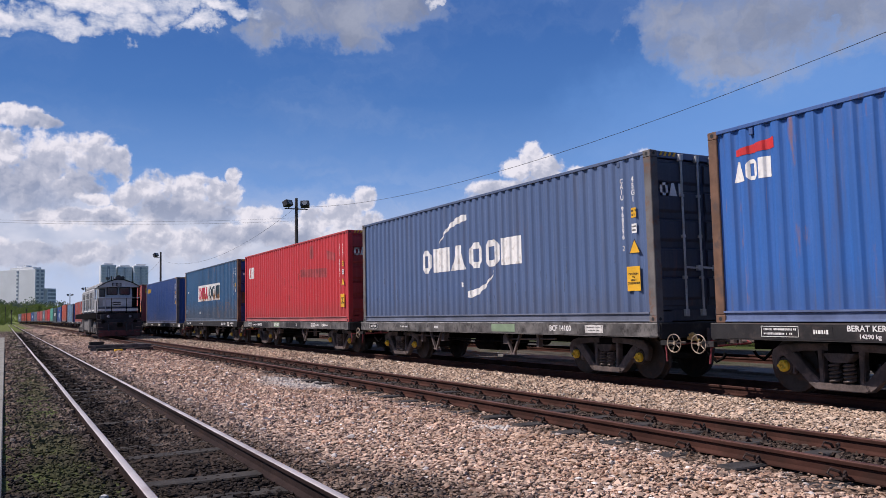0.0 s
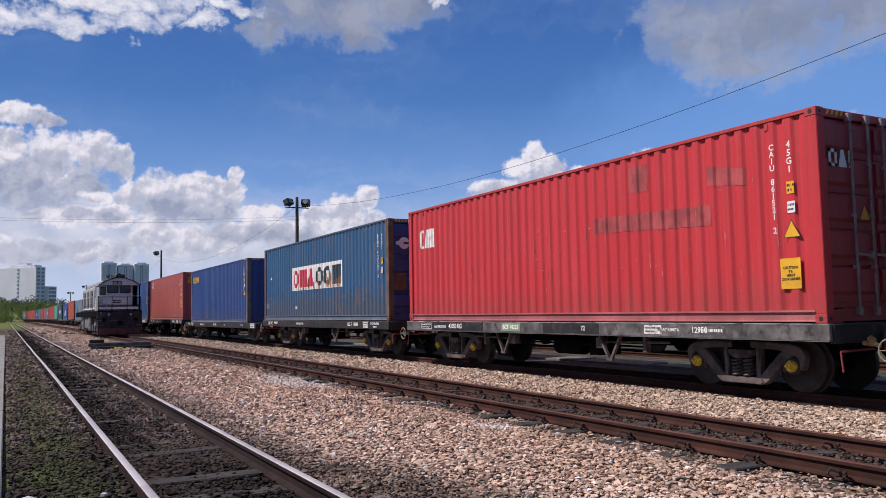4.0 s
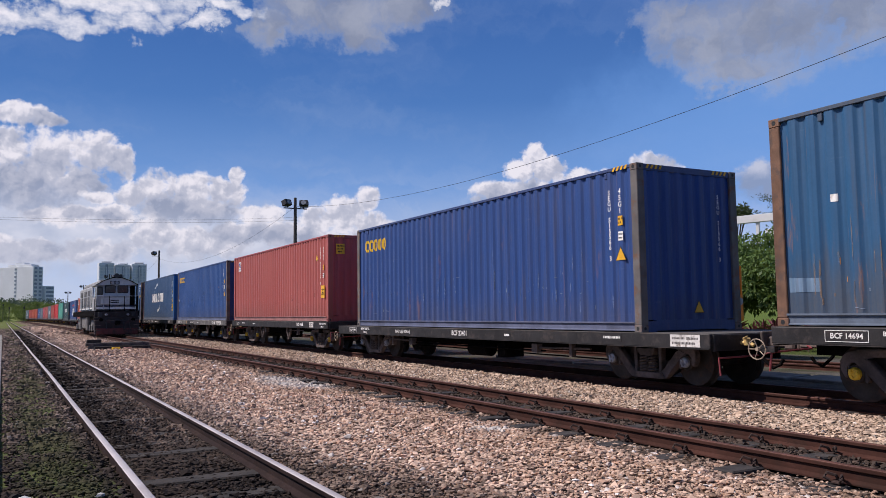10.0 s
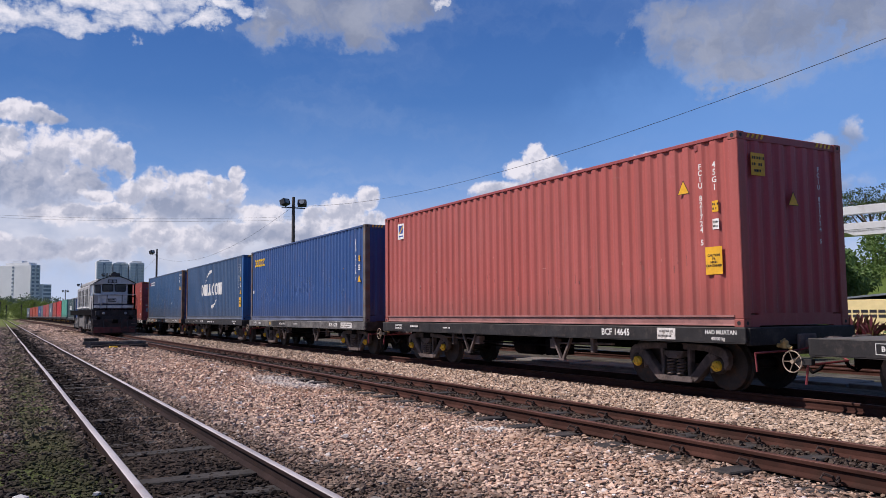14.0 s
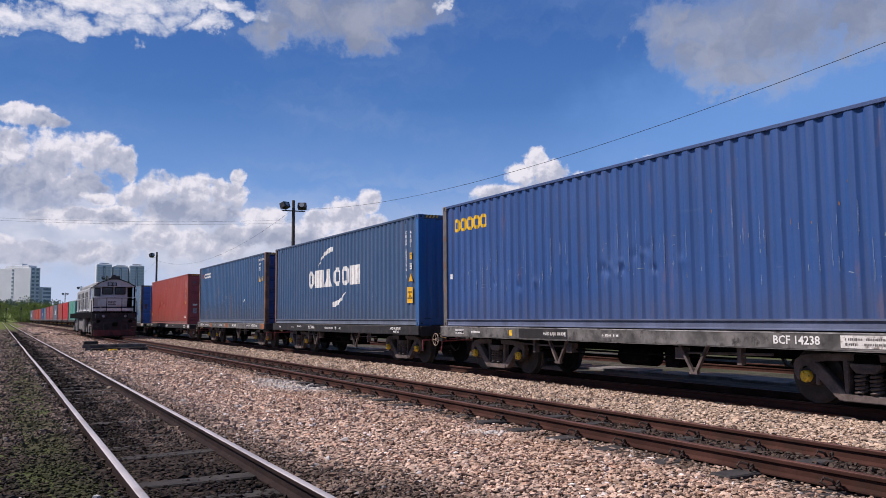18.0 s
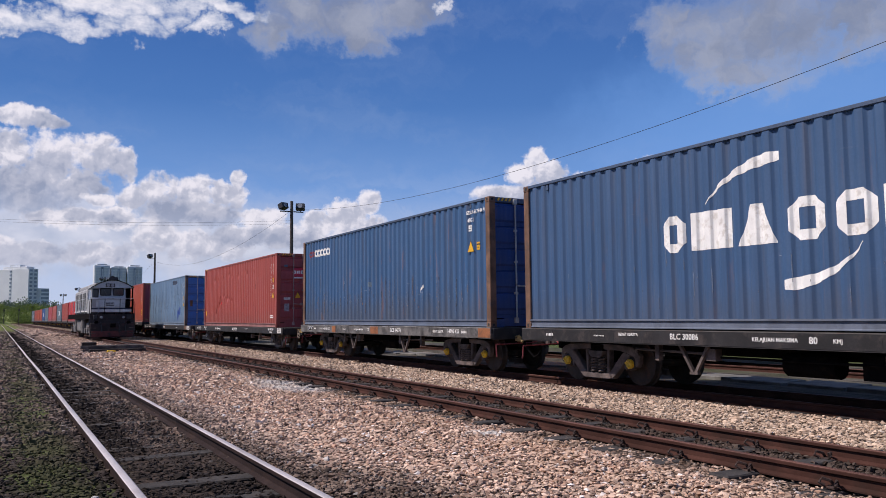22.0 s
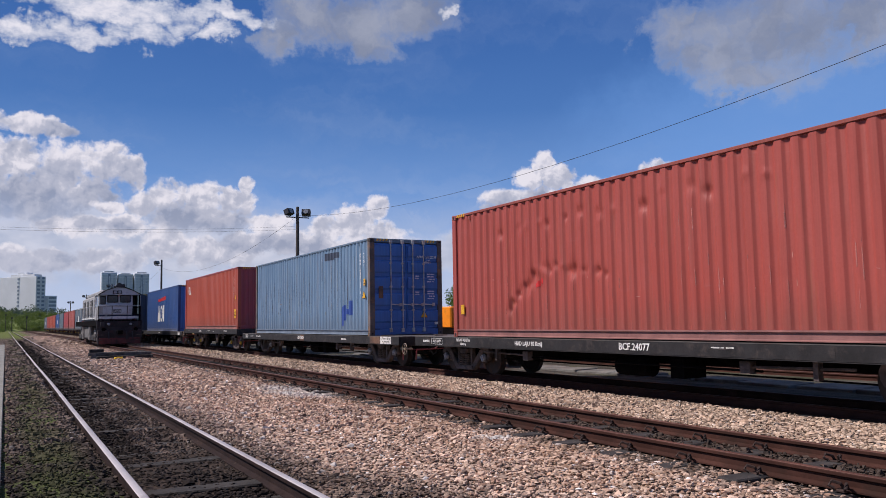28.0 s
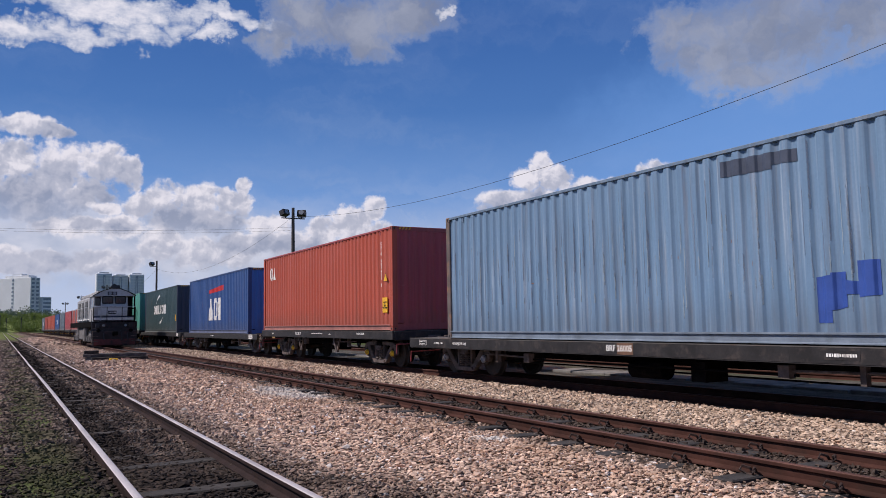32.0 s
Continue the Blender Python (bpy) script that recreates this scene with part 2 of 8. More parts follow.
def lettering(body, size, m, material, parent, label="", align="CENTER", spacing=1.0):
    cu = bpy.data.curves.new("lettering", "FONT")
    cu.body, cu.size, cu.align_x, cu.align_y, cu.extrude = body, size, align, "CENTER", 0.001
    cu.space_character = spacing
    cu.resolution_u, cu.offset = 2, size * 0.018
    cu.materials.append(material)
    ob = new("lettering", cu)
    ob.parent = parent
    ob.matrix_basis = m
    if label:
        ob["label"] = label
    return ob


SIDE = Matrix(((0, 0, -1, 0), (-1, 0, 0, 0), (0, 1, 0, 0), (0, 0, 0, 1)))  # writing on a face that looks to -x
END = Matrix(((1, 0, 0, 0), (0, 0, -1, 0), (0, 1, 0, 0), (0, 0, 0, 1)))  # writing on a face that looks to -y


def on_side(x, y, z):
    return Matrix.Translation((x, y, z)) @ SIDE


def on_end(x, y, z):
    return Matrix.Translation((x, y, z)) @ END


# ---- sky backdrop ----


def sky_backdrop():
    """A ring of sky far off, from the horizon to 42 degrees, open above for the sun and the sky."""
    n = Nodes("sky_with_clouds")
    uv = n.add("ShaderNodeTexCoord").outputs["UV"]
    warp = n.vec("SUBTRACT", n.add("ShaderNodeTexNoise", Vector=uv, Scale=0.42, Detail=9.0, Roughness=0.62).outputs[1], (0.5, 0.5, 0.5))
    co = n.vec("ADD", uv, n.vec("MULTIPLY", warp, (4.2, 2.6, 0)))
    soft = n.vec("ADD", uv, n.vec("MULTIPLY", warp, (6.5, 4.2, 0)))
    el = n.add("ShaderNodeSeparateXYZ", Vector=uv).outputs[1]

    def blobs(where, rows):
        total = None
        for az, up, ra, ru in rows:
            d = n.vec("MULTIPLY", n.vec("SUBTRACT", where, (az, up, 0)), (1 / ra, 1 / ru, 0))
            m = n.math("SUBTRACT", 1.0, n.vec("DOT_PRODUCT", d, d))
            total = m if total is None else n.math("MAXIMUM", total, m)
        return total

    rng = random.Random(4)
    # heaped clouds from back to front: foot, crown and rows of (azimuth, height, half width, half height), in degrees
    heaps = (
        (2.0, 7.6, ((3.4, 6.7, 2.7, 0.8), (6.6, 6.7, 2.2, 1.0), (9.0, 5.7, 1.8, 1.5), (0.6, 4.4, 4.0, 1.0), (5.0, 4.4, 3.4, 0.9), (12.5, 5.0, 3.6, 1.2))),
        (11.9, 13.9, ((0.4, 13.1, 2.4, 0.8), (2.4, 12.7, 1.3, 0.5), (-3.0, 13.4, 2.4, 1.0))),
        (7.5, 12.5, ((-0.6, 10.7, 3.2, 1.75), (2.6, 10.8, 2.5, 1.6), (5.2, 11.1, 2.0, 1.5), (6.7, 10.6, 1.5, 1.2), (7.2, 9.9, 1.1, 0.9), (2.0, 9.0, 4.8, 1.5), (1.0, 7.9, 4.0, 1.2))),
        (4.2, 7.6, ((20.4, 6.7, 1.9, 1.0), (22.3, 7.5, 1.7, 1.1), (23.8, 8.3, 1.05, 1.05), (23.2, 6.4, 3.2, 1.1), (19.0, 5.6, 3.5, 0.9))),
        (4.6, 7.9, ((15.5, 7.1, 1.1, 0.7), (16.7, 7.0, 1.2, 0.8), (17.0, 5.9, 2.4, 1.1), (14.4, 5.8, 2.0, 0.9))),
        (6.5, 10.0, ((7.6, 8.3, 1.4, 1.0), (9.4, 8.9, 1.8, 1.3), (11.5, 8.7, 2.0, 1.35), (13.2, 8.6, 1.5, 1.2), (14.4, 9.6, 0.65, 0.9), (14.5, 8.4, 0.9, 1.1), (11.3, 7.4, 3.9, 1.2))),
        (5.5, 8.4, ((5.4, 8.0, 1.2, 0.55), (4.4, 6.9, 1.2, 0.5), (6.6, 6.9, 1.5, 0.8))),
        (6.4, 11.2, ((36.0, 11.2, 1.05, 1.1), (35.0, 10.2, 1.5, 1.1), (37.2, 10.0, 1.5, 1.2), (33.0, 8.9, 1.9, 0.8), (39.3, 9.3, 1.7, 0.85), (36.0, 8.4, 4.8, 1.3), (42.0, 9.3, 1.5, 0.9), (44.1, 10.0, 1.6, 1.1), (45.6, 9.2, 1.8, 1.1), (43.4, 8.4, 3.6, 1.3), (46.5, 7.9, 2.6, 1.2), (42.0, 7.4, 4.0, 1.2))))
    low = [(2.5, 5.8, 8.0, 2.6), (10.5, 5.4, 8.0, 2.3), (18.0, 4.6, 7.0, 1.6), (29.0, 5.2, 6.0, 1.0)]
    others = []
    grey = [(16.6, 20.2, 1.6, 1.6), (19.0, 21.6, 2.8, 2.2), (22.4, 21.4, 3.6, 1.9), (26.4, 22.2, 3.6, 2.0), (23.6, 19.9, 2.4, 1.2), (45.6, 19.4, 2.2, 2.0), (49.0, 18.4, 3.6, 3.0), (53.0, 18.2, 4.6, 3.4), (58.5, 18.4, 4.0, 2.6), (50.0, 16.1, 3.0, 1.3)]
    plume = [(51.6, 8.9, 1.9, 1.2), (53.6, 9.6, 1.7, 1.1), (55.5, 10.4, 1.5, 1.2), (57.0, 11.4, 0.9, 1.1), (54.0, 8.0, 4.0, 1.2)]
    for k in range(12):
        a = 85 + k * 22.0 + rng.uniform(-6, 6)
        a = a if a < 180 else a - 360
        others.append((a, rng.uniform(6, 11), rng.uniform(3, 7), rng.uniform(1.2, 2.6)))
        grey.append((a + 6, rng.uniform(16, 30), rng.uniform(6, 11), rng.uniform(2.5, 5)))
    blue = n.add("ShaderNodeValToRGB", Fac=n.math("DIVIDE", el, 42.0))
    ramp = blue.color_ramp
    stops = ((0.0, (0.52, 0.62, 0.76)), (0.12, (0.40, 0.54, 0.75)), (0.22, (0.16, 0.33, 0.64)), (0.36, (0.072, 0.20, 0.48)), (0.5, (0.046, 0.145, 0.40)), (1.0, (0.03, 0.11, 0.33)))
    ramp.elements[0].position, ramp.elements[0].color = stops[0][0], (*stops[0][1], 1)
    ramp.elements[1].position, ramp.elements[1].color = stops[-1][0], (*stops[-1][1], 1)
    for p, c in stops[1:-1]:
        ramp.elements.new(p).color = (*c, 1)
    c = blue.outputs[0]
    haze = n.math("MULTIPLY", n.ramp(n.noise(n.vec("MULTIPLY", soft, (0.5, 1.6, 1)), 0.35, 6), 0.38, 0.75), n.ramp(el, 13.0, 2.0))
    c = n.mix(n.math("MULTIPLY", haze, 0.7), c, (0.50, 0.59, 0.72))
    c = n.mix(n.math("MULTIPLY", n.ramp(n.noise(n.vec("MULTIPLY", soft, (0.3, 1.0, 1)), 0.22, 7), 0.45, 0.8), 0.3), c, (0.27, 0.39, 0.60))

    c = n.mix(n.math("MULTIPLY", n.ramp(blobs(soft, [(56.0, 12.0, 20.0, 8.0)]), -0.2, 1.0), 0.6), c, (0.17, 0.37, 0.74))

    def billow(where, scale, detail=4.0):
        """Cauliflower relief: rounded cells in several sizes, about -0.5 to 0.5."""
        v = n.add("ShaderNodeTexVoronoi", Vector=where, Scale=scale, Detail=detail, Roughness=0.52, Lacunarity=2.1)
        v.voronoi_dimensions, v.normalize = "2D", False
        return n.math("SUBTRACT", 0.5, n.math("MULTIPLY", v.outputs["Distance"], 0.62))

    # torn white veils high up, lit from above
    wisps = blobs(soft, ((-0.5, 18.9, 3.4, 0.75), (3.4, 19.1, 3.2, 0.85), (7.4, 19.6, 2.2, 0.95), (5.0, 20.9, 6.5, 0.9), (12.2, 19.9, 1.7, 0.6), (12.8, 21.2, 3.5, 0.7), (29.5, 22.2, 0.7, 0.35)))
    curl = n.math("ADD", n.math("MULTIPLY", n.math("SUBTRACT", n.noise(n.vec("MULTIPLY", uv, (0.6, 1.3, 1)), 1.0, 9, 0.64), 0.5), 2.6), n.math("MULTIPLY", billow(n.vec("MULTIPLY", co, (0.7, 1.2, 1)), 0.7), 0.7))
    wisp = n.math("ADD", n.math("MULTIPLY", wisps, 1.1), n.math("ADD", curl, 0.12))
    c = n.mix(n.math("MULTIPLY", n.ramp(wisp, -0.35, 0.85), 0.95), c, n.mix(n.ramp(wisp, 0.4, 1.7), (0.46, 0.53, 0.64), (0.86, 0.87, 0.88)))
    # soft grey clouds, thin and paler at their rims
    g = n.math("ADD", blobs(soft, grey), n.math("ADD", n.math("MULTIPLY", n.math("SUBTRACT", n.noise(soft, 0.5, 8, 0.55), 0.5), 1.5), n.math("MULTIPLY", billow(co, 0.35), 0.25)))
    puff = n.noise(co, 0.30, 6, 0.55)
    body = n.mix(n.ramp(puff, 0.3, 0.72), (0.225, 0.27, 0.355), (0.36, 0.405, 0.475))
    body = n.mix(n.math("MULTIPLY", n.ramp(g, 0.8, 0.0), 0.6), body, (0.40, 0.49, 0.62))
    c = n.mix(n.math("MULTIPLY", n.ramp(g, -0.55, 1.15), 0.92), c, body)
    p = n.math("ADD", blobs(n.vec("ADD", uv, n.vec("MULTIPLY", warp, (2.6, 1.8, 0))), plume), n.math("MULTIPLY", billow(co, 0.55), 0.9))
    edge = n.ramp(n.math("SUBTRACT", p, blobs(n.vec("ADD", uv, (0.3, 1.0, 0)), plume)), 0.2, 1.6)
    c = n.mix(n.math("MULTIPLY", n.ramp(p, -0.1, 0.8), 0.85), c, n.mix(edge, (0.25, 0.32, 0.45), (0.55, 0.59, 0.66)))

    # a thin pale veil behind and between the heaped clouds
    veil = n.math("ADD", blobs(n.vec("MULTIPLY", soft, (1.0, 1.0, 0)), low), n.math("MULTIPLY", n.math("SUBTRACT", n.noise(uv, 0.35, 5, 0.55), 0.5), 2.4))
    c = n.mix(n.math("MULTIPLY", n.ramp(veil, -1.2, 0.9), 0.8), c, n.mix(n.ramp(n.noise(n.vec("MULTIPLY", uv, (0.7, 1.2, 1)), 0.45, 4, 0.5), 0.25, 0.75), (0.43, 0.495, 0.59), (0.70, 0.73, 0.77)))

    curled = n.vec("ADD", uv, n.vec("MULTIPLY", warp, (1.6, 1.2, 0)))
    bil = billow(n.vec("ADD", uv, n.vec("MULTIPLY", warp, (1.0, 1.0, 0))), 0.62)
    rough = n.math("ADD", n.math("MULTIPLY", bil, 1.0), n.math("MULTIPLY", n.math("SUBTRACT", n.noise(uv, 1.3, 8, 0.62), 0.5), 1.15))
    towards = n.vec("ADD", curled, (-0.32, 0.5, 0))
    relief = n.math("SUBTRACT", n.noise(curled, 0.38, 4, 0.5), n.noise(towards, 0.38, 4, 0.5))
    knobs = n.math("SUBTRACT", bil, billow(n.vec("ADD", n.vec("ADD", uv, (-0.1, 0.17, 0)), n.vec("MULTIPLY", warp, (1.0, 1.0, 0))), 0.62))
    shade = n.math("ADD", n.math("MULTIPLY", relief, 3.0), n.math("MULTIPLY", knobs, 0.7))
    lumps = n.math("MULTIPLY", n.math("SUBTRACT", n.noise(n.vec("MULTIPLY", curled, (0.8, 1.1, 1)), 0.34, 5, 0.5), 0.5), 2.6)
    hazy = n.ramp(el, 8.0, 2.0)
    for foot, crown, rows in heaps + ((5.0, 12.0, others),):
        w = n.math("ADD", n.math("MINIMUM", blobs(curled, rows), 0.85), rough)
        # bright crowns and rims, grey feet
        high = n.math("DIVIDE", n.math("SUBTRACT", n.math("ADD", el, lumps), foot), crown - foot)
        rim = n.math("MULTIPLY", n.ramp(w, 0.75, 0.15), 0.25)
        lit = n.math("ADD", n.math("MULTIPLY", n.ramp(high, -0.15, 1.1), 0.9), n.math("ADD", shade, rim))
        tone = n.mix(n.ramp(lit, 0.45, 1.05), n.mix(n.ramp(lit, -0.1, 0.5), (0.29, 0.345, 0.45), (0.47, 0.51, 0.585)), (0.82, 0.825, 0.84))
        tone = n.mix(n.math("MULTIPLY", hazy, 0.35), tone, (0.58, 0.625, 0.70))
        # the feet dissolve, the crowns stand sharp
        thick = n.ramp(w, -0.02, 0.6)
        fade = n.math("ADD", 0.25, n.math("MULTIPLY", n.ramp(high, -0.35, 0.3), 0.72))
        c = n.mix(n.math("MULTIPLY", thick, fade), c, tone)
    em = n.add("ShaderNodeEmission", Color=c, Strength=1.0)
    n.t.links.new(em.outputs[0], n.out.inputs[0])
    n.t.nodes.remove(n.bsdf)
    n.mat.cycles.emission_sampling = "NONE"
    bm = bmesh.new()
    layer = bm.loops.layers.uv.new("degrees")
    r, na, ne = 4000.0, 120, 10
    els = [-1.5 + 43.5 * k / ne for k in range(ne + 1)]
    grid = [[bm.verts.new((r * math.sin(radians(a)) * math.cos(radians(e)), r * math.cos(radians(a)) * math.cos(radians(e)), r * math.sin(radians(e))))
             for a in (-180 + 360 * i / na for i in range(na + 1))] for e in els]
    for j in range(ne):
        for i in range(na):
            f = bm.faces.new((grid[j][i + 1], grid[j][i], grid[j + 1][i], grid[j + 1][i + 1]))
            f.smooth = True
            for loop, (ii, jj) in zip(f.loops, ((i + 1, j), (i, j), (i, j + 1), (i + 1, j + 1))):
                loop[layer].uv = (-180 + 360 * ii / na, els[jj])
    ob = part("backdrop", bm, n.mat, None)
    return tagged(ob, "blue afternoon sky with white cumulus and grey clouds", "sky", kind="structure")


SKY = sky_backdrop()

# ---- ground and tracks ----
M["clip"] = surface("rusty_clip", (0.045, 0.025, 0.02), 0.8, vary=0.4, scale=8, other=(0.02, 0.016, 0.015), amount=0.6)
M["timber"] = surface("weathered_timber", (0.034, 0.029, 0.026), 0.9, vary=0.5, scale=5, other=(0.014, 0.012, 0.012), amount=0.7, bump=0.6)
T1, T2, T3, T4 = 1.42, 6.33, 10.60, 17.1  # centre lines of the four tracks
H1, H2, H3 = 0.17, 0.13, 0.09  # their rail heads


def ballast_colour(n, rnd, darkened, co, x):
    """Crushed granite: tan, pink, grey and a few white stones; the mask mixes them towards dark brown grey."""
    ramp = n.add("ShaderNodeValToRGB", Fac=rnd)
    ramp.color_ramp.interpolation = "CONSTANT"
    e = ramp.color_ramp.elements
    e[0].position, e[0].color = 0.0, (0.47, 0.325, 0.245, 1)
    e[1].position, e[1].color = 0.18, (0.64, 0.48, 0.37, 1)
    for p, c in ((0.36, (0.33, 0.25, 0.20)), (0.47, (0.66, 0.495, 0.38)), (0.66, (0.16, 0.12, 0.10)), (0.72, (0.48, 0.31, 0.22)), (0.82, (0.63, 0.49, 0.385)), (0.965, (0.80, 0.77, 0.73))):
        e.new(p).color = (*c, 1)
    # the stone colours even out towards one tan farther along the yard
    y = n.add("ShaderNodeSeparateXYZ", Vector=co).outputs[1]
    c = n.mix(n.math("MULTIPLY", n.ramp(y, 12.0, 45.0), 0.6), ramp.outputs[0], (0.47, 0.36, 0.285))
    return n.mix(darkened, zone_tint(n, c, co, x), (0.010, 0.0088, 0.0088))


def dirt_shade_mask(n, co):
    """Darkens the stone colour along the used track, in patches and under the train; dirt between the rusty rails."""
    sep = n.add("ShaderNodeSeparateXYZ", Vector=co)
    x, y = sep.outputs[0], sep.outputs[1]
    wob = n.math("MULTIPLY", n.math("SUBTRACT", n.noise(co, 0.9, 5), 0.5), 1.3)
    # the used track's stones are darkened, most of all at small y
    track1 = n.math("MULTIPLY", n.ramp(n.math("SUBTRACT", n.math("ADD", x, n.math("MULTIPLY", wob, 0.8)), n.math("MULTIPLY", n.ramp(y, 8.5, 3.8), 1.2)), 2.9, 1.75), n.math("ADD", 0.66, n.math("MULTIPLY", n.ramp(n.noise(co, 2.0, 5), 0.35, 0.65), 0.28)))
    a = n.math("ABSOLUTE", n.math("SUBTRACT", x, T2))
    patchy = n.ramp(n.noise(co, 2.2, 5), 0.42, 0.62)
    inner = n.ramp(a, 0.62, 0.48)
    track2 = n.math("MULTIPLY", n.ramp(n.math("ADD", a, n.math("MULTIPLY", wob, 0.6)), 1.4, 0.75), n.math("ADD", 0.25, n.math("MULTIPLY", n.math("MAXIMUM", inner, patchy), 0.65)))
    # strip below the train: its shade is put into the stone colour
    train_shade = n.math("MULTIPLY", n.ramp(x, 9.6, 10.1), n.math("MULTIPLY", n.ramp(x, 12.6, 11.9), 0.92))
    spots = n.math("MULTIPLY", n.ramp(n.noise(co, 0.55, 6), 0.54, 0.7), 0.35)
    # darkest along the inner side of one rail of the used track
    inner_dark = n.ramp(n.math("ABSOLUTE", n.math("ADD", n.math("SUBTRACT", x, T1 - 0.3), n.math("MULTIPLY", wob, 0.4))), 0.62, 0.15)
    dark_patches = n.math("MULTIPLY", n.ramp(n.noise(co, 0.7, 5, 0.6), 0.44, 0.56), n.math("MULTIPLY", n.ramp(n.math("ABSOLUTE", n.math("SUBTRACT", x, T1 - 0.1)), 0.75, 0.35), 0.97))
    inner_dark = n.math("MAXIMUM", inner_dark, dark_patches)
    close_dark = n.math("MULTIPLY", n.ramp(n.math("ADD", y, n.math("MULTIPLY", wob, 4.0)), 12.5, 6.5), n.ramp(n.math("ABSOLUTE", n.math("SUBTRACT", n.math("ADD", x, n.math("MULTIPLY", wob, 0.5)), T1)), 0.95, 0.45))
    inner_dark = n.math("MAXIMUM", inner_dark, close_dark)
    spots = n.math("MAXIMUM", spots, n.math("MULTIPLY", inner_dark, 0.97))
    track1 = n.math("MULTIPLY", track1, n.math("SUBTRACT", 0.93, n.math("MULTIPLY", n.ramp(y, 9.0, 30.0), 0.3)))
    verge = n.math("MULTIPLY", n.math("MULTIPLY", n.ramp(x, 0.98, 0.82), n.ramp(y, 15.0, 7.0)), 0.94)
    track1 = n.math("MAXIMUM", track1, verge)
    return n.math("MAXIMUM", n.math("MAXIMUM", track1, track2), n.math("MAXIMUM", train_shade, spots)), x


def zone_tint(n, c, co, x):
    """Grey stones towards the used track, cream ones beyond the siding."""
    wob = n.math("MULTIPLY", n.math("SUBTRACT", n.noise(co, 0.6, 5), 0.5), 2.4)
    xs = n.math("ADD", x, wob)
    c = n.mix(n.math("MULTIPLY", n.ramp(xs, 3.3, 1.9), 0.4), c, (0.21, 0.185, 0.175))
    cream = n.math("MULTIPLY", n.ramp(n.math("ADD", x, n.math("MULTIPLY", wob, 0.2)), 7.0, 7.7), n.ramp(x, 10.0, 9.5))
    return n.mix(n.math("MULTIPLY", cream, 0.5), c, (0.44, 0.36, 0.255))


def stone_material():
    n = Nodes("ballast_stone")
    co = n.coords(shift=False)
    darkened, x = dirt_shade_mask(n, co)
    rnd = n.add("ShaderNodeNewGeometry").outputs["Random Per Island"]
    c = ballast_colour(n, rnd, darkened, co, x)
    own = n.math("FRACT", n.math("MULTIPLY", rnd, 917.0))
    c = n.mix(1.0, c, n.add("ShaderNodeCombineColor", Red=n.math("ADD", 0.54, n.math("MULTIPLY", own, 0.82)), Green=n.math("ADD", 0.515, n.math("MULTIPLY", own, 0.79)), Blue=n.math("ADD", 0.52, n.math("MULTIPLY", own, 0.79))).outputs[0], "MULTIPLY")
    d = n.vec("MULTIPLY", n.vec("SUBTRACT", co, (5.05, 15.4, 0)), (1.3, 0.45, 0))
    patch = n.ramp(n.math("ADD", n.vec("DOT_PRODUCT", d, d), n.math("MULTIPLY", n.noise(co, 2.5, 4), 1.2)), 1.6, 0.7)
    c = n.mix(n.math("MULTIPLY", patch, 0.75), c, (0.62, 0.60, 0.57))
    d = n.vec("MULTIPLY", n.vec("SUBTRACT", co, (4.95, 7.8, 0)), (2.6, 3.2, 0))
    patch = n.ramp(n.math("ADD", n.vec("DOT_PRODUCT", d, d), n.math("MULTIPLY", n.noise(co, 9.0, 3), 2.0)), 1.6, 1.0)
    c = n.mix(n.math("MULTIPLY", patch, 0.8), c, (0.72, 0.71, 0.68))
    moss = n.math("MULTIPLY", n.ramp(n.math("ABSOLUTE", n.math("SUBTRACT", x, 0.42)), 0.38, 0.1), n.ramp(n.noise(co, 0.9, 5), 0.42, 0.58))
    c = n.mix(n.math("MULTIPLY", moss, 0.7), c, (0.055, 0.062, 0.024))
    earthy = n.math("MULTIPLY", n.math("MULTIPLY", n.ramp(x, 3.4, 4.9), n.ramp(x, 6.2, 5.4)), n.ramp(n.noise(co, 0.8, 6, 0.65), 0.42, 0.62))
    c = n.mix(n.math("MULTIPLY", earthy, 0.4), c, (0.32, 0.195, 0.115))
    fine = n.noise(co, 60.0, 3)
    c = n.mix(n.math("MULTIPLY", fine, n.math("SUBTRACT", 0.2, n.math("MULTIPLY", darkened, 0.18))), c, (0.24, 0.19, 0.155))
    return n.done(c, 0.85, 0.0, n.bump(fine, 0.4, 0.006), 0.1)


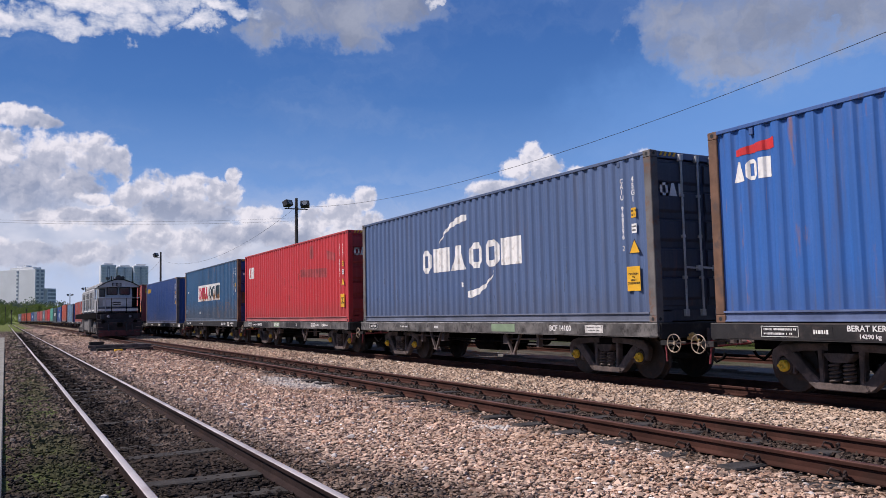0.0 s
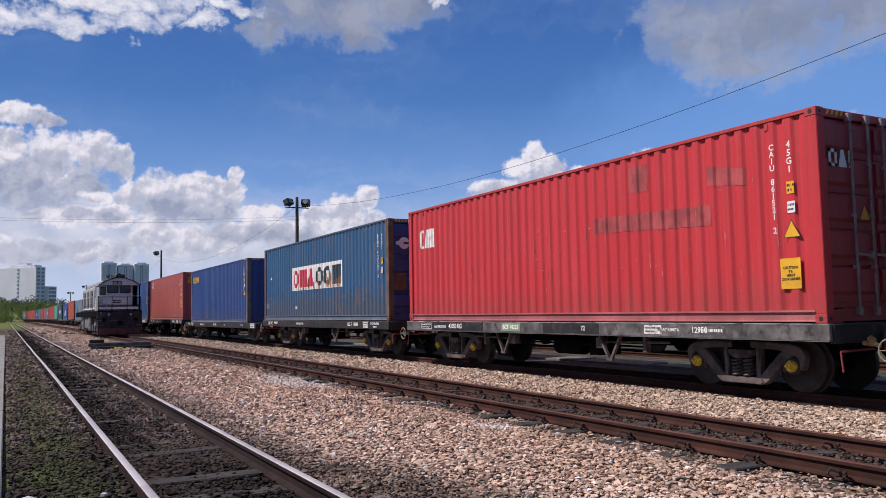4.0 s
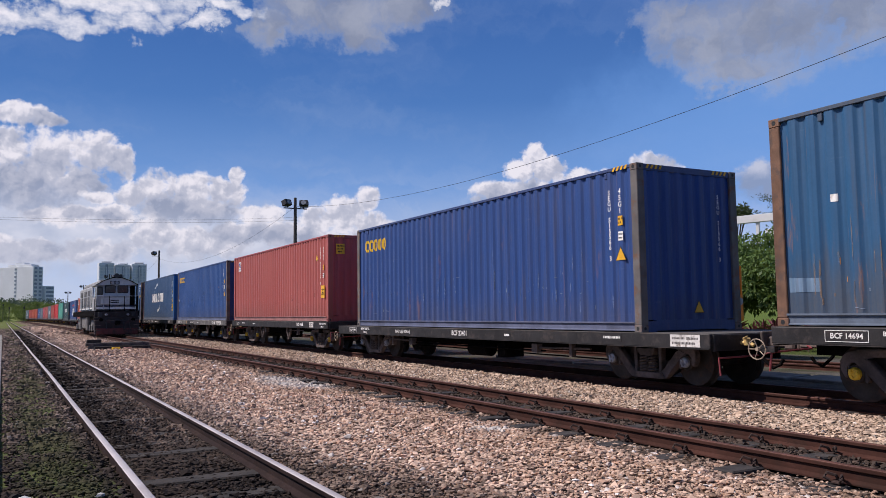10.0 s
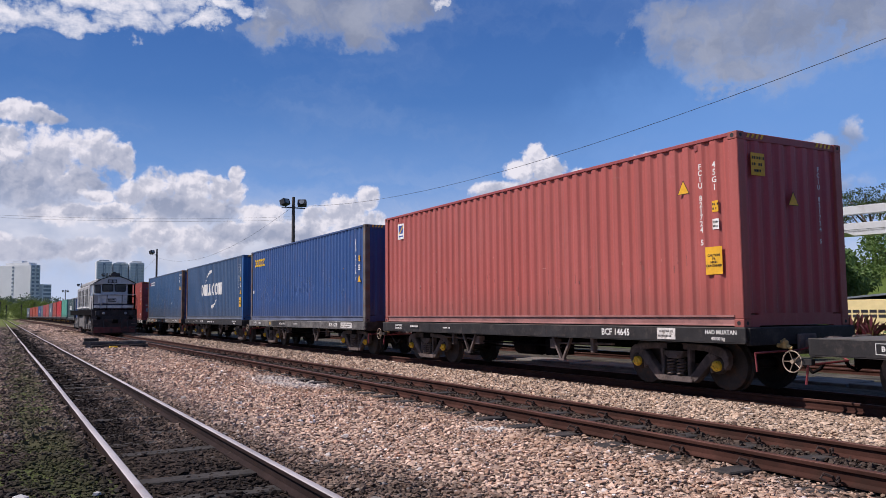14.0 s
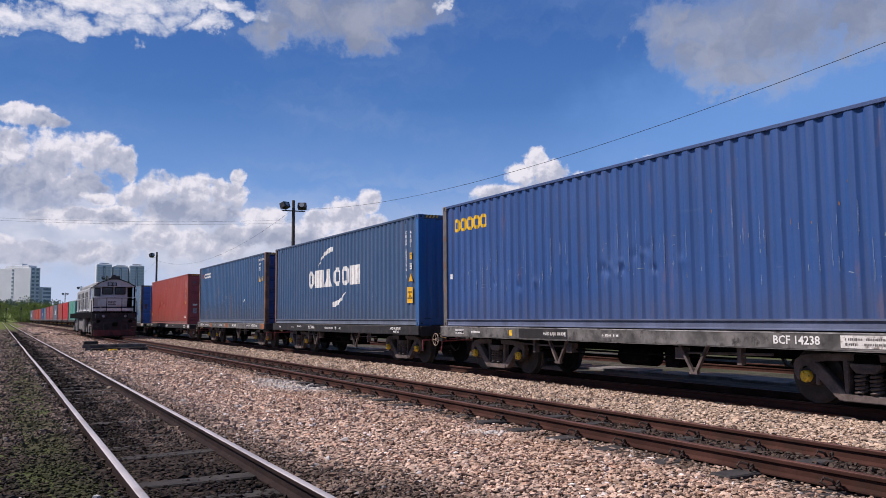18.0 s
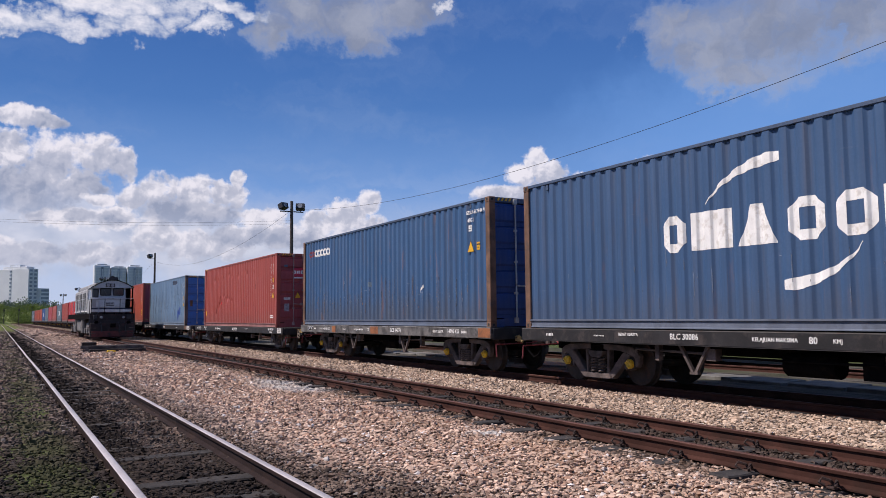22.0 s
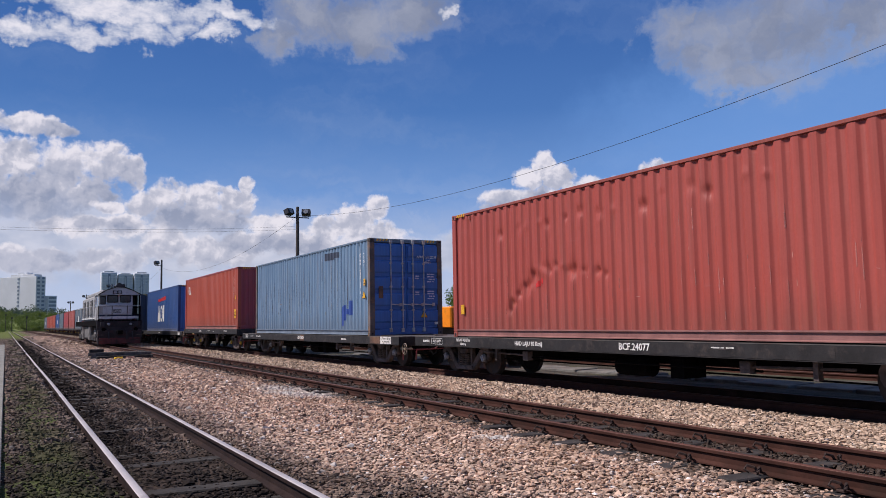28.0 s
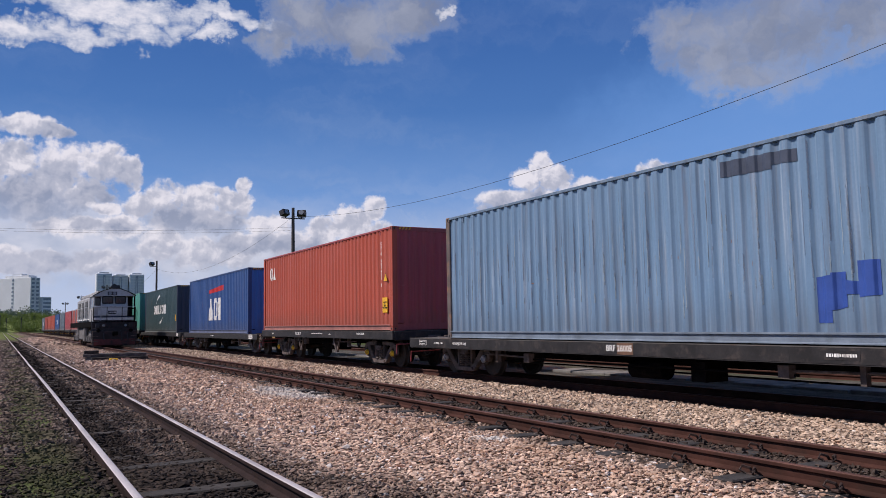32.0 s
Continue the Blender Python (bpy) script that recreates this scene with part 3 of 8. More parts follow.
def ground_material():
    n = Nodes("yard_ground")
    co = n.coords(shift=False)
    darkened, x = dirt_shade_mask(n, co)
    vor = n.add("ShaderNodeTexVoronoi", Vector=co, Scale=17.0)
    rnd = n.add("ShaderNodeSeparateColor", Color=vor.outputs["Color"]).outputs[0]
    # cell rims darkened: crevice shade between the stones, in the colour
    stones = n.mix(n.ramp(vor.outputs["Distance"], 0.15, 0.6), ballast_colour(n, rnd, darkened, co, x), (0.05, 0.036, 0.029))
    soil = n.mix(n.ramp(n.noise(n.vec("MULTIPLY", co, (3.0, 0.7, 1)), 1.0, 7, 0.62), 0.3, 0.7), (0.032, 0.029, 0.025), (0.115, 0.105, 0.09))
    grass = n.mix(n.noise(co, 1.2, 6), (0.03, 0.05, 0.012), (0.09, 0.11, 0.035))
    y = n.add("ShaderNodeSeparateXYZ", Vector=co).outputs[1]
    wob = n.math("MULTIPLY", n.noise(co, 0.5, 5), 1.6)
    # moss along the platform side, soil and grass beyond the fourth track, fields far away
    moss = n.math("MULTIPLY", n.math("MULTIPLY", n.ramp(x, 1.15, 0.6), n.ramp(y, 28.0, 12.0)), n.ramp(n.noise(co, 1.1, 5), 0.4, 0.56))
    c = n.mix(n.math("MULTIPLY", moss, 0.85), stones, (0.075, 0.095, 0.03))
    c = n.mix(n.ramp(n.math("ADD", x, n.math("MULTIPLY", wob, 0.6)), 11.3, 12.2), c, n.mix(n.math("MULTIPLY", n.ramp(n.noise(n.vec("MULTIPLY", co, (1.6, 0.5, 1)), 0.6, 6), 0.48, 0.66), 0.6), soil, (0.055, 0.062, 0.026)))
    c = n.mix(n.ramp(n.math("ADD", x, wob), 21.5, 23.0), c, grass)
    c = n.mix(n.ramp(n.math("ADD", y, n.math("MULTIPLY", wob, 20.0)), 300.0, 340.0), c, grass)
    verge = n.math("MULTIPLY", n.ramp(n.math("ADD", y, n.math("MULTIPLY", wob, 12.0)), 105.0, 135.0), n.ramp(n.math("ADD", x, wob), 5.2, 3.6))
    c = n.mix(n.math("MULTIPLY", verge, 0.85), c, n.mix(n.noise(co, 0.7, 5), (0.075, 0.11, 0.022), (0.16, 0.19, 0.05)))
    c = n.mix(n.ramp(n.math("ADD", x, wob), -2.0, -4.0), c, grass)
    fine = n.noise(co, 30.0, 4)
    rel = n.math("ADD", n.math("MULTIPLY", vor.outputs["Distance"], -0.8), n.math("MULTIPLY", fine, 0.5))
    return n.done(c, 0.9, 0.0, n.bump(rel, 0.8, 0.05), 0.1)


M["stone"], M["ground"] = stone_material(), ground_material()


GROUND_X = (-1.0, 0.78, 0.86, 1.0, 2.0, 2.3, 3.2, 4.9, 5.4, 7.25, 7.6, 8.4, 9.6, 11.6, 14.0)
GROUND_Z = (0.10, 0.11, 0.06, 0.02, 0.02, 0.05, 0.0, 0.0, -0.035, -0.035, 0.0, -0.02, -0.06, -0.06, -0.1)


def ground_z(x):
    return float(np.interp(x, GROUND_X, GROUND_Z))


def ground():
    xs = [-4500, -600, -120, -30, -8, -3, -1, 0, 0.5, 0.78, 0.86] + [1.0 + 0.5 * k for k in range(31)] + [18, 22, 30, 60, 150, 600, 4500]
    ys = [-4500, -300, -40, -8] + [2.0 * k for k in range(0, 31)] + [70, 90, 130, 200, 300, 420, 700, 1500, 4500]
    bm = bmesh.new()
    rng = random.Random(7)
    rows = [[bm.verts.new((x, y, ground_z(x) + (rng.uniform(-0.012, 0.012) if 0 < x < 10 and y < 60 else 0))) for x in xs] for y in ys]
    for a, b in zip(rows, rows[1:]):
        for i in range(len(xs) - 1):
            bm.faces.new((a[i], a[i + 1], b[i + 1], b[i])).smooth = True
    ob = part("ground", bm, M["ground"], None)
    tagged(ob, "rail yard ground of crushed stone ballast, soil and grass", "ground", kind="structure")


ground()


def scatter(name, label, zones, seed, round_ones=False):
    """Crushed stones strewn over strips of the ground, joined: (x0, x1, y0, y1, per square metre, size, sunk)."""
    rng = np.random.default_rng(seed)
    if round_ones:  # twenty faces each
        g = (1 + 5 ** 0.5) / 2
        body = np.array([(-1, g, 0), (1, g, 0), (-1, -g, 0), (1, -g, 0), (0, -1, g), (0, 1, g), (0, -1, -g), (0, 1, -g), (g, 0, -1), (g, 0, 1), (-g, 0, -1), (-g, 0, 1)], float) / 1.75
        faces = np.array([(a, b, c) for a, b, c in itertools.combinations(range(12), 3) if max(np.linalg.norm(body[i] - body[j]) for i, j in ((a, b), (b, c), (a, c))) < 1.3])
        turned = np.einsum("ij,ij->i", np.cross(body[faces[:, 1]] - body[faces[:, 0]], body[faces[:, 2]] - body[faces[:, 0]]), body[faces[:, 0]]) < 0
        faces[turned] = faces[turned][:, ::-1]
    else:
        body = np.array([(x, y, z) for z in (-1, 1) for y in (-1, 1) for x in (-1, 1)], float)
        faces = np.array(((0, 2, 3, 1), (4, 5, 7, 6), (0, 1, 5, 4), (2, 6, 7, 3), (0, 4, 6, 2), (1, 3, 7, 5)))
    nv, corners = len(body), faces.shape[1]
    vs = []
    for x0, x1, y0, y1, per, size, sunk in zones:
        k = int((x1 - x0) * (y1 - y0) * per)
        c = np.c_[rng.uniform(x0, x1, k), rng.uniform(y0, y1, k), np.zeros(k)]
        c[:, 2] = np.interp(c[:, 0], GROUND_X, GROUND_Z) + rng.uniform(-0.3, 0.6, k) * size * (1 - sunk)
        s = size * rng.lognormal(-0.04, 0.3, k)[:, None] * np.c_[rng.uniform(0.9, 1.5, k), rng.uniform(0.7, 1.1, k), rng.uniform(0.4, 0.72, k)] / 2
        v = body[None] * rng.uniform(0.3, 1.22, (k, nv, 3))
        if not round_ones:
            v[:, 4:, :2] *= rng.uniform(0.45, 0.85, (k, 1, 2))
        v *= s[:, None, :]
        a, b = rng.uniform(0, 6.283, k), rng.normal(0, 0.25, k)
        ca, sa, cb, sb = np.cos(a)[:, None], np.sin(a)[:, None], np.cos(b)[:, None], np.sin(b)[:, None]
        y, z = v[..., 1] * cb - v[..., 2] * sb, v[..., 1] * sb + v[..., 2] * cb
        v = np.stack((v[..., 0] * ca - y * sa, v[..., 0] * sa + y * ca, z), -1) + c[:, None]
        vs.append(v.reshape(-1, 3))
    v = np.concatenate(vs)
    k = len(v) // nv
    f = (faces[None] + nv * np.arange(k)[:, None, None]).reshape(-1)
    me = bpy.data.meshes.new(name)
    me.vertices.add(len(v))
    me.vertices.foreach_set("co", v.reshape(-1))
    me.loops.add(len(f))
    me.loops.foreach_set("vertex_index", f)
    me.polygons.add(k * len(faces))
    me.polygons.foreach_set("loop_start", np.arange(0, len(f), corners))
    me.polygons.foreach_set("use_smooth", [False] * len(me.polygons))
    me.update(calc_edges=True)
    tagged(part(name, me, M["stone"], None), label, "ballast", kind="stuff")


scatter("near_ballast", "tan and pink crushed stone ballast beside the platform",
        ((2.3, 5.3, 3.6, 9.5, 1200, 0.042, 0.0), (5.3, 5.75, 3.0, 9.5, 600, 0.042, 0.25), (5.85, 6.85, 2.5, 9.0, 600, 0.042, 0.15), (6.95, 7.4, 4.0, 9.5, 700, 0.042, 0.1), (7.4, 9.8, 4.2, 9.0, 800, 0.045, 0.0), (3.0, 5.4, 2.5, 3.6, 700, 0.042, 0.0)), 3, True)
scatter("near_dirty_ballast", "dark stones sunk in earth along the used track",
        ((0.04, 0.85, 3.0, 9.0, 800, 0.04, 0.3), (0.95, 1.9, 3.0, 9.0, 800, 0.04, 0.3), (1.95, 2.35, 3.0, 9.5, 1000, 0.042, 0.1)), 5, True)
scatter("ballast", "tan and pink crushed stone ballast between the tracks",
        ((2.3, 5.3, 9.5, 16.0, 700, 0.047, 0.0), (5.3, 5.75, 9.5, 15.0, 500, 0.042, 0.3), (5.85, 6.85, 9.0, 15.0, 560, 0.044, 0.15), (6.95, 7.4, 9.5, 16.0, 560, 0.044, 0.1), (7.4, 9.8, 9.0, 18.0, 520, 0.051, 0.0),
         (2.3, 5.5, 16.0, 27.0, 330, 0.062, 0.0), (5.5, 7.2, 15.0, 27.0, 200, 0.055, 0.3), (7.2, 9.85, 18.0, 32.0, 330, 0.062, 0.0),
         (2.3, 5.6, 27.0, 70.0, 85, 0.085, 0.15), (7.2, 9.85, 32.0, 70.0, 70, 0.085, 0.15), (2.3, 5.6, 70.0, 130.0, 18, 0.2, 0.2), (10.2, 11.0, 6.0, 24.0, 160, 0.06, 0.3)), 4)
scatter("dirty_ballast", "dark stones sunk in earth along the used track",
        ((5.86, 6.12, 3.0, 22.0, 190, 0.052, 0.0), (6.5, 6.82, 3.0, 22.0, 190, 0.052, 0.0), (0.04, 0.85, 9.0, 16.0, 480, 0.044, 0.35), (0.95, 1.9, 9.0, 16.0, 480, 0.044, 0.35), (1.95, 2.35, 9.5, 16.0, 700, 0.044, 0.1), (0.04, 2.3, 16.0, 40.0, 110, 0.07, 0.3), (0.04, 2.3, 40.0, 90.0, 22, 0.15, 0.4)), 6)


def rail_mesh(y0, y1, wobble=0.0, step=4.0, seed=0):
    """A flat-bottomed rail, its head at z = 0."""
    half = [(0.06, -0.14), (0.06, -0.128), (0.012, -0.108), (0.009, -0.045), (0.032, -0.034), (0.033, -0.012), (0.031, -0.005), (0.022, -0.0008)]
    prof = [(-x, z) for x, z in half[:1]] + half + [(-x, z) for x, z in half[:0:-1]]
    rng = random.Random(seed)
    bm = bmesh.new()
    k = max(1, int((y1 - y0) / step))
    rings = []
    for i in range(k + 1):
        dx, dz = rng.uniform(-wobble, wobble), rng.uniform(-wobble, wobble) * 0.5
        rings.append([bm.verts.new((x + dx, y0 + (y1 - y0) * i / k, z + dz)) for x, z in prof])
    for u, v in zip(rings, rings[1:]):
        for j in range(len(prof)):
            f = bm.faces.new((u[j], u[(j + 1) % len(prof)], v[(j + 1) % len(prof)], v[j]))
            f.material_index, f.smooth = (int(j in (7, 8, 9)), j in (6, 7, 8, 9, 10))
    bm.faces.new(rings[0])
    bm.faces.new(rings[-1][::-1])
    return bm


def clip_mesh():
    """Spring clip and shoulder that hold the rail's foot."""
    bm = bmesh.new()
    box(bm, -0.05, 0.03, -0.045, 0.045, 0, 0.02, bevel=0.004)
    for s in (-1, 1):  # the two ears of the clip
        tube(bm, [(-0.05, s * 0.02, 0.02), (-0.02, s * 0.03, 0.065), (0.03, s * 0.075, 0.085), (0.06, s * 0.085, 0.05), (0.03, s * 0.05, 0.025)], 0.015, 5)
    return bm


def track(name, label, xc, head, y0, y1, head_mat, pitch, near, clips, sunk, wobble=0.0, timber="sleeper", uneven=0.002):
    t = thing(name, label, "railway track", kind="structure")
    for k, s in enumerate((-0.535, 0.535)):
        r = part("rail", rail_mesh(y0, y1, wobble, 6.0, k), [M["rail_dark"] if head_mat is M["rail_head"] else M["rail_rust"], head_mat], t)
        r.location = (xc + s, 0, head)
    rng = random.Random(11)
    me = mesh_of("sleeper", boxes((-0.98, 0.98, -0.11, 0.11, -0.14, 0.0), bevel=0.012))
    clip = mesh_of("clip", clip_mesh())
    y = max(y0, 2.4)
    while y < near:
        s = part("sleeper", me, M[timber], t)
        s.location = (xc + rng.uniform(-0.03, 0.03), y, head - 0.14 - sunk + rng.uniform(-uneven, uneven))
        s.rotation_euler = (rng.uniform(-0.01, 0.01), rng.uniform(-0.01, 0.01), rng.uniform(-0.02, 0.02))
        if y < clips:
            for side in (-0.535, 0.535):
                for d in (-1, 1):
                    c = part("rail_clip", clip, M["clip"], t)
                    c.location = (xc + side + d * 0.085, y, head - 0.142)
                    c.rotation_euler = (0, 0, (0 if d > 0 else math.pi) + rng.uniform(-0.2, 0.2))
                    c.scale = (0.9, 0.9, 0.9)
        y += pitch * rng.uniform(0.95, 1.05)
    return t


track("track_1", "metre gauge track with polished rail heads in dark ballast", T1, H1, -30, 314, M["rail_head"], 0.72, 50, 0, 0.0, 0.011, "timber", 0.012)
track("track_2", "rusty metre gauge siding with clipped rails on dark sleepers", T2, H2, -30, 330, M["rail_dull"], 0.78, 70, 30, -0.004, 0.004, uneven=0.012)
track("track_3", "rusty track under the container train", T3, H3, -30, 230, M["rail_dull"], 0.72, 40, 0, 0.0)
track("track_4", "siding behind the train with dull rails", T4, 0.02, -10, 120, M["rail_dull"], 0.75, 30, 0, 0.01)

# ---- the container train ----
CL, CW, CH = 12.192, 2.438, 2.896  # forty foot high cube


def path_x(y):
    """The third track bends away to the left far off."""
    return T3 - 2.9e-4 * max(0.0, y - 232.0) ** 2


def far_rails():
    t = thing("track_bend", "far bend of the track under the train", "railway track", kind="structure")
    for s in (-0.535, 0.535):
        bm = bmesh.new()
        for k in range(24):
            a, b = 230 + 10 * k, 240 + 10 * k
            beam(bm, (path_x(a) + s, a, H3 - 0.07), (path_x(b) + s, b, H3 - 0.07), 0.07, 0.14)
        part("rail", bm, M["rail_rust"], t)


far_rails()


def corrugation(length):
    """Breaks (along, depth) of a trapezoid sheet, depth inwards."""
    k = max(1, round(length / 0.28))
    p = length / k
    out = []
    for i in range(k):
        a = i * p
        out += [(a + u * p, d) for u, d in ((0.0, 0.0), (0.05, 0.0), (0.33, 0.0), (0.41, 0.005), (0.53, 0.031), (0.60, 0.036), (0.78, 0.036), (0.85, 0.031), (0.96, 0.005))]
    return out + [(length, 0.0)]


SHEET = [(0.14 + a, d) for a, d in corrugation(CL - 0.28)]


def sheet_depth(y):
    return float(np.interp(y, [a for a, d in SHEET], [d for a, d in SHEET]))


def wall_sheet(breaks, z0, z1, place, dents=(), seed=0):
    """A corrugated sheet; place maps (along, depth, z) to a point. Dents are (along, z, radius, depth)."""
    bm = bmesh.new()
    zs = [z0, z0 + 0.06] + ([z0 + 0.06 + (z1 - z0 - 0.12) * k / 56 for k in range(1, 56)] if dents else []) + [z1 - 0.06, z1]
    rows = []
    for z in zs:
        row = []
        for a, d in breaks:
            dd = d
            for da, dz, r, deep in dents:
                q = ((a - da) / r) ** 2 + ((z - dz) / r) ** 2
                dd += deep * math.exp(-q) 
            row.append(bm.verts.new(place(a, dd, z)))
        rows.append(row)
    for u, v in zip(rows, rows[1:]):
        for i in range(len(breaks) - 1):
            bm.faces.new((u[i], u[i + 1], v[i + 1], v[i])).smooth = True
    return bm


HW = CW / 2
MESH = {}


def knocks(seed, lines):
    """Small dents strewn along lines of the side: ((along, z), (along, z), count)."""
    rng = random.Random(seed)
    out = []
    for (a0, z0), (a1, z1), k in lines:
        for i in range(k):
            u = (i + rng.random()) / k
            out.append((a0 + (a1 - a0) * u + rng.uniform(-0.08, 0.08), z0 + (z1 - z0) * u + rng.uniform(-0.09, 0.09), rng.uniform(0.045, 0.10), rng.choice((-0.022, 0.03, 0.045))))
    return out


def casting_mesh():
    bm = bmesh.new()
    box(bm, -0.081, 0.081, -0.089, 0.089, -0.059, 0.059, bevel=0.008)
    for s in (-1, 1):  # black discs paint the dark of the lifting holes
        for q in ((s * 0.0815, 0, 0),):
            lathe(bm, [(-0.001 * s, 0.033), (0.0015 * s, 0.033)], "x", 10, (q[0], 0, 0), [1, 1])
        lathe(bm, [(-0.001 * s, 0.028), (0.0015 * s, 0.028)], "y", 10, (0, s * 0.0895, 0), [1, 1])
    return bm


DOOR_W, DOOR_H = 1.09, 2.56
PANEL_H = (DOOR_H - 0.1) / 5


def door_mesh():
    """The frame of one door leaf; x from 0 to its width."""
    bm = bmesh.new()
    box(bm, 0, DOOR_W, 0.012, 0.05, 0, DOOR_H, bevel=0.006)
    return bm


def panel_mesh():
    """One pressed panel of a door leaf, from z = 0 upwards."""
    bm = bmesh.new()
    x0, x1, h = 0.04, DOOR_W - 0.04, PANEL_H
    rows = [[bm.verts.new((x, y, z)) for x in (x0, x1)] for y, z in ((0.011, 0.02), (-0.002, 0.03), (-0.002, 0.12), (-0.036, 0.17), (-0.036, h - 0.02), (0.011, h))]
    for u, v in zip(rows, rows[1:]):
        bm.faces.new((u[0], u[1], v[1], v[0]))
    for i in (0, 1):
        bm.faces.new([r[i] for r in rows])
    bmesh.ops.recalc_face_normals(bm, faces=bm.faces)
    return bm


def lock_bar_mesh():
    """A door locking bar with its cams, guides and handle."""
    bm = bmesh.new()
    tube(bm, [(0, 0, -0.06), (0, 0, 2.62)], 0.019, 8)
    for z in (-0.05, 2.60):
        box(bm, -0.045, 0.045, -0.02, 0.05, z - 0.06, z + 0.06, bevel=0.008)
    for z in (0.55, 1.25, 1.95):
        box(bm, -0.042, 0.042, -0.012, 0.045, z - 0.025, z + 0.025, bevel=0.006)
    beam(bm, (0, -0.035, 0.72), (0.34, -0.03, 0.70), 0.012, 0.035)
    box(bm, 0.28, 0.36, -0.03, 0.04, 0.66, 0.76, bevel=0.006)
    return bm


def channel(outline, y0, y1):
    """An (x, z) outline drawn out along y."""
    bm = bmesh.new()
    a, b = ([bm.verts.new((x, y, z)) for x, z in outline] for y in (y0, y1))
    bm.faces.new(a)
    bm.faces.new(b[::-1])
    for i in range(len(a)):
        j = (i + 1) % len(a)
        bm.faces.new((a[j], a[i], b[i], b[j]))
    bmesh.ops.recalc_face_normals(bm, faces=bm.faces)
    return bm


def container_meshes():
    m = MESH
    m["side"] = mesh_of("side_wall", wall_sheet(SHEET, 0.17, CH - 0.055, lambda a, d, z: (-HW + 0.012 + d, a, z)))
    m["far"] = mesh_of("side_wall", wall_sheet(SHEET, 0.17, CH - 0.055, lambda a, d, z: (HW - 0.012 - d, a, z)))
    m["side_dent"] = mesh_of("side_wall", wall_sheet(SHEET, 0.17, CH - 0.055, lambda a, d, z: (-HW + 0.012 + d, a, z), knocks(3, (((9.8, 0.6), (8.6, 1.4), 16), ((8.6, 1.4), (6.6, 1.2), 14), ((10.2, 2.3), (3.0, 2.4), 16)))))
    m["side_scar"] = mesh_of("side_wall", wall_sheet(SHEET, 0.17, CH - 0.055, lambda a, d, z: (-HW + 0.012 + d, a, z), knocks(5, (((6.4, 1.0), (5.2, 1.25), 9), ((10, 0.9), (4.0, 1.1), 8)))))
    ends = [(-HW + 0.12 + a, d) for a, d in corrugation(CW - 0.24)]
    m["end0"] = mesh_of("end_wall", wall_sheet(ends, 0.2, CH - 0.12, lambda a, d, z: (a, 0.02 + d, z)))
    m["end1"] = mesh_of("end_wall", wall_sheet(ends, 0.2, CH - 0.12, lambda a, d, z: (-a, CL - 0.02 - d, z)))
    bm = bmesh.new()
    roof = [(a, 0.02 * (d > 0)) for a, d in SHEET]
    rows = [[bm.verts.new((x, a, CH - 0.012 - d)) for a, d in roof] for x in (-HW + 0.06, HW - 0.06)]
    for i in range(len(roof) - 1):
        bm.faces.new((rows[0][i], rows[1][i], rows[1][i + 1], rows[0][i + 1]))
    m["roof"] = mesh_of("roof", bm)
    m["top_rail"] = mesh_of("top_rail", boxes((-0.03, 0.03, 0.16, CL - 0.16, -0.06, 0.0), bevel=0.008))
    m["bottom_rail"] = mesh_of("bottom_rail", channel(((0.05, 0.02), (-0.016, 0.02), (-0.016, 0.036), (0.0, 0.046), (0.0, 0.142), (-0.03, 0.15), (-0.03, 0.176), (0.05, 0.176)), 0.16, CL - 0.16))
    m["header"] = mesh_of("header", boxes((-HW + 0.16, HW - 0.16, 0.0, 0.08, -0.115, 0.0), bevel=0.008))
    m["end_sill"] = mesh_of("end_sill", boxes((-HW + 0.16, -HW + 0.36, 0.0, 0.08, 0.0, 0.18), (HW - 0.36, HW - 0.16, 0.0, 0.08, 0.0, 0.18), (-HW + 0.36, HW - 0.36, 0.0, 0.08, 0.02, 0.2)))
    m["post"] = mesh_of("corner_post", boxes((-0.081, 0.081, -0.085, 0.085, 0.118, CH - 0.118), bevel=0.01))
    m["floor"] = mesh_of("underfloor", boxes((-HW + 0.06, HW - 0.06, 0.1, CL - 0.1, 0.03, 0.16)))
    m["casting"] = mesh_of("corner_casting", casting_mesh())
    m["door"] = mesh_of("door", door_mesh())
    m["panel"] = mesh_of("panel", panel_mesh())
    m["bar"] = mesh_of("locking_bar", lock_bar_mesh())


container_meshes()


def wrap(shapes, lift=0.004):
    """Flat painted shapes laid on the corrugated side: each (y0, b0, t0, y1, b1, t1), y falling to the right of a viewer."""
    bm = bmesh.new()
    for y0, b0, t0, y1, b1, t1 in shapes:
        lo, hi = min(y0, y1), max(y0, y1)
        cuts = [lo] + [a for a, d in SHEET if lo + 0.003 < a < hi - 0.003] + [hi]
        pts = []
        for y in cuts:
            u = (y - y0) / (y1 - y0) if y1 != y0 else 0
            pts.append((y, b0 + (b1 - b0) * u, t0 + (t1 - t0) * u))
        for (ya, ba, ta), (yb, bb, tb) in zip(pts, pts[1:]):
            xa, xb = (-HW + 0.012 + sheet_depth(y) - lift for y in (ya, yb))
            bm.faces.new([bm.verts.new(p) for p in ((xa, ya, ba), (xa, ya, ta), (xb, yb, tb), (xb, yb, bb))])
    bmesh.ops.remove_doubles(bm, verts=bm.verts, dist=0.0005)
    return bm


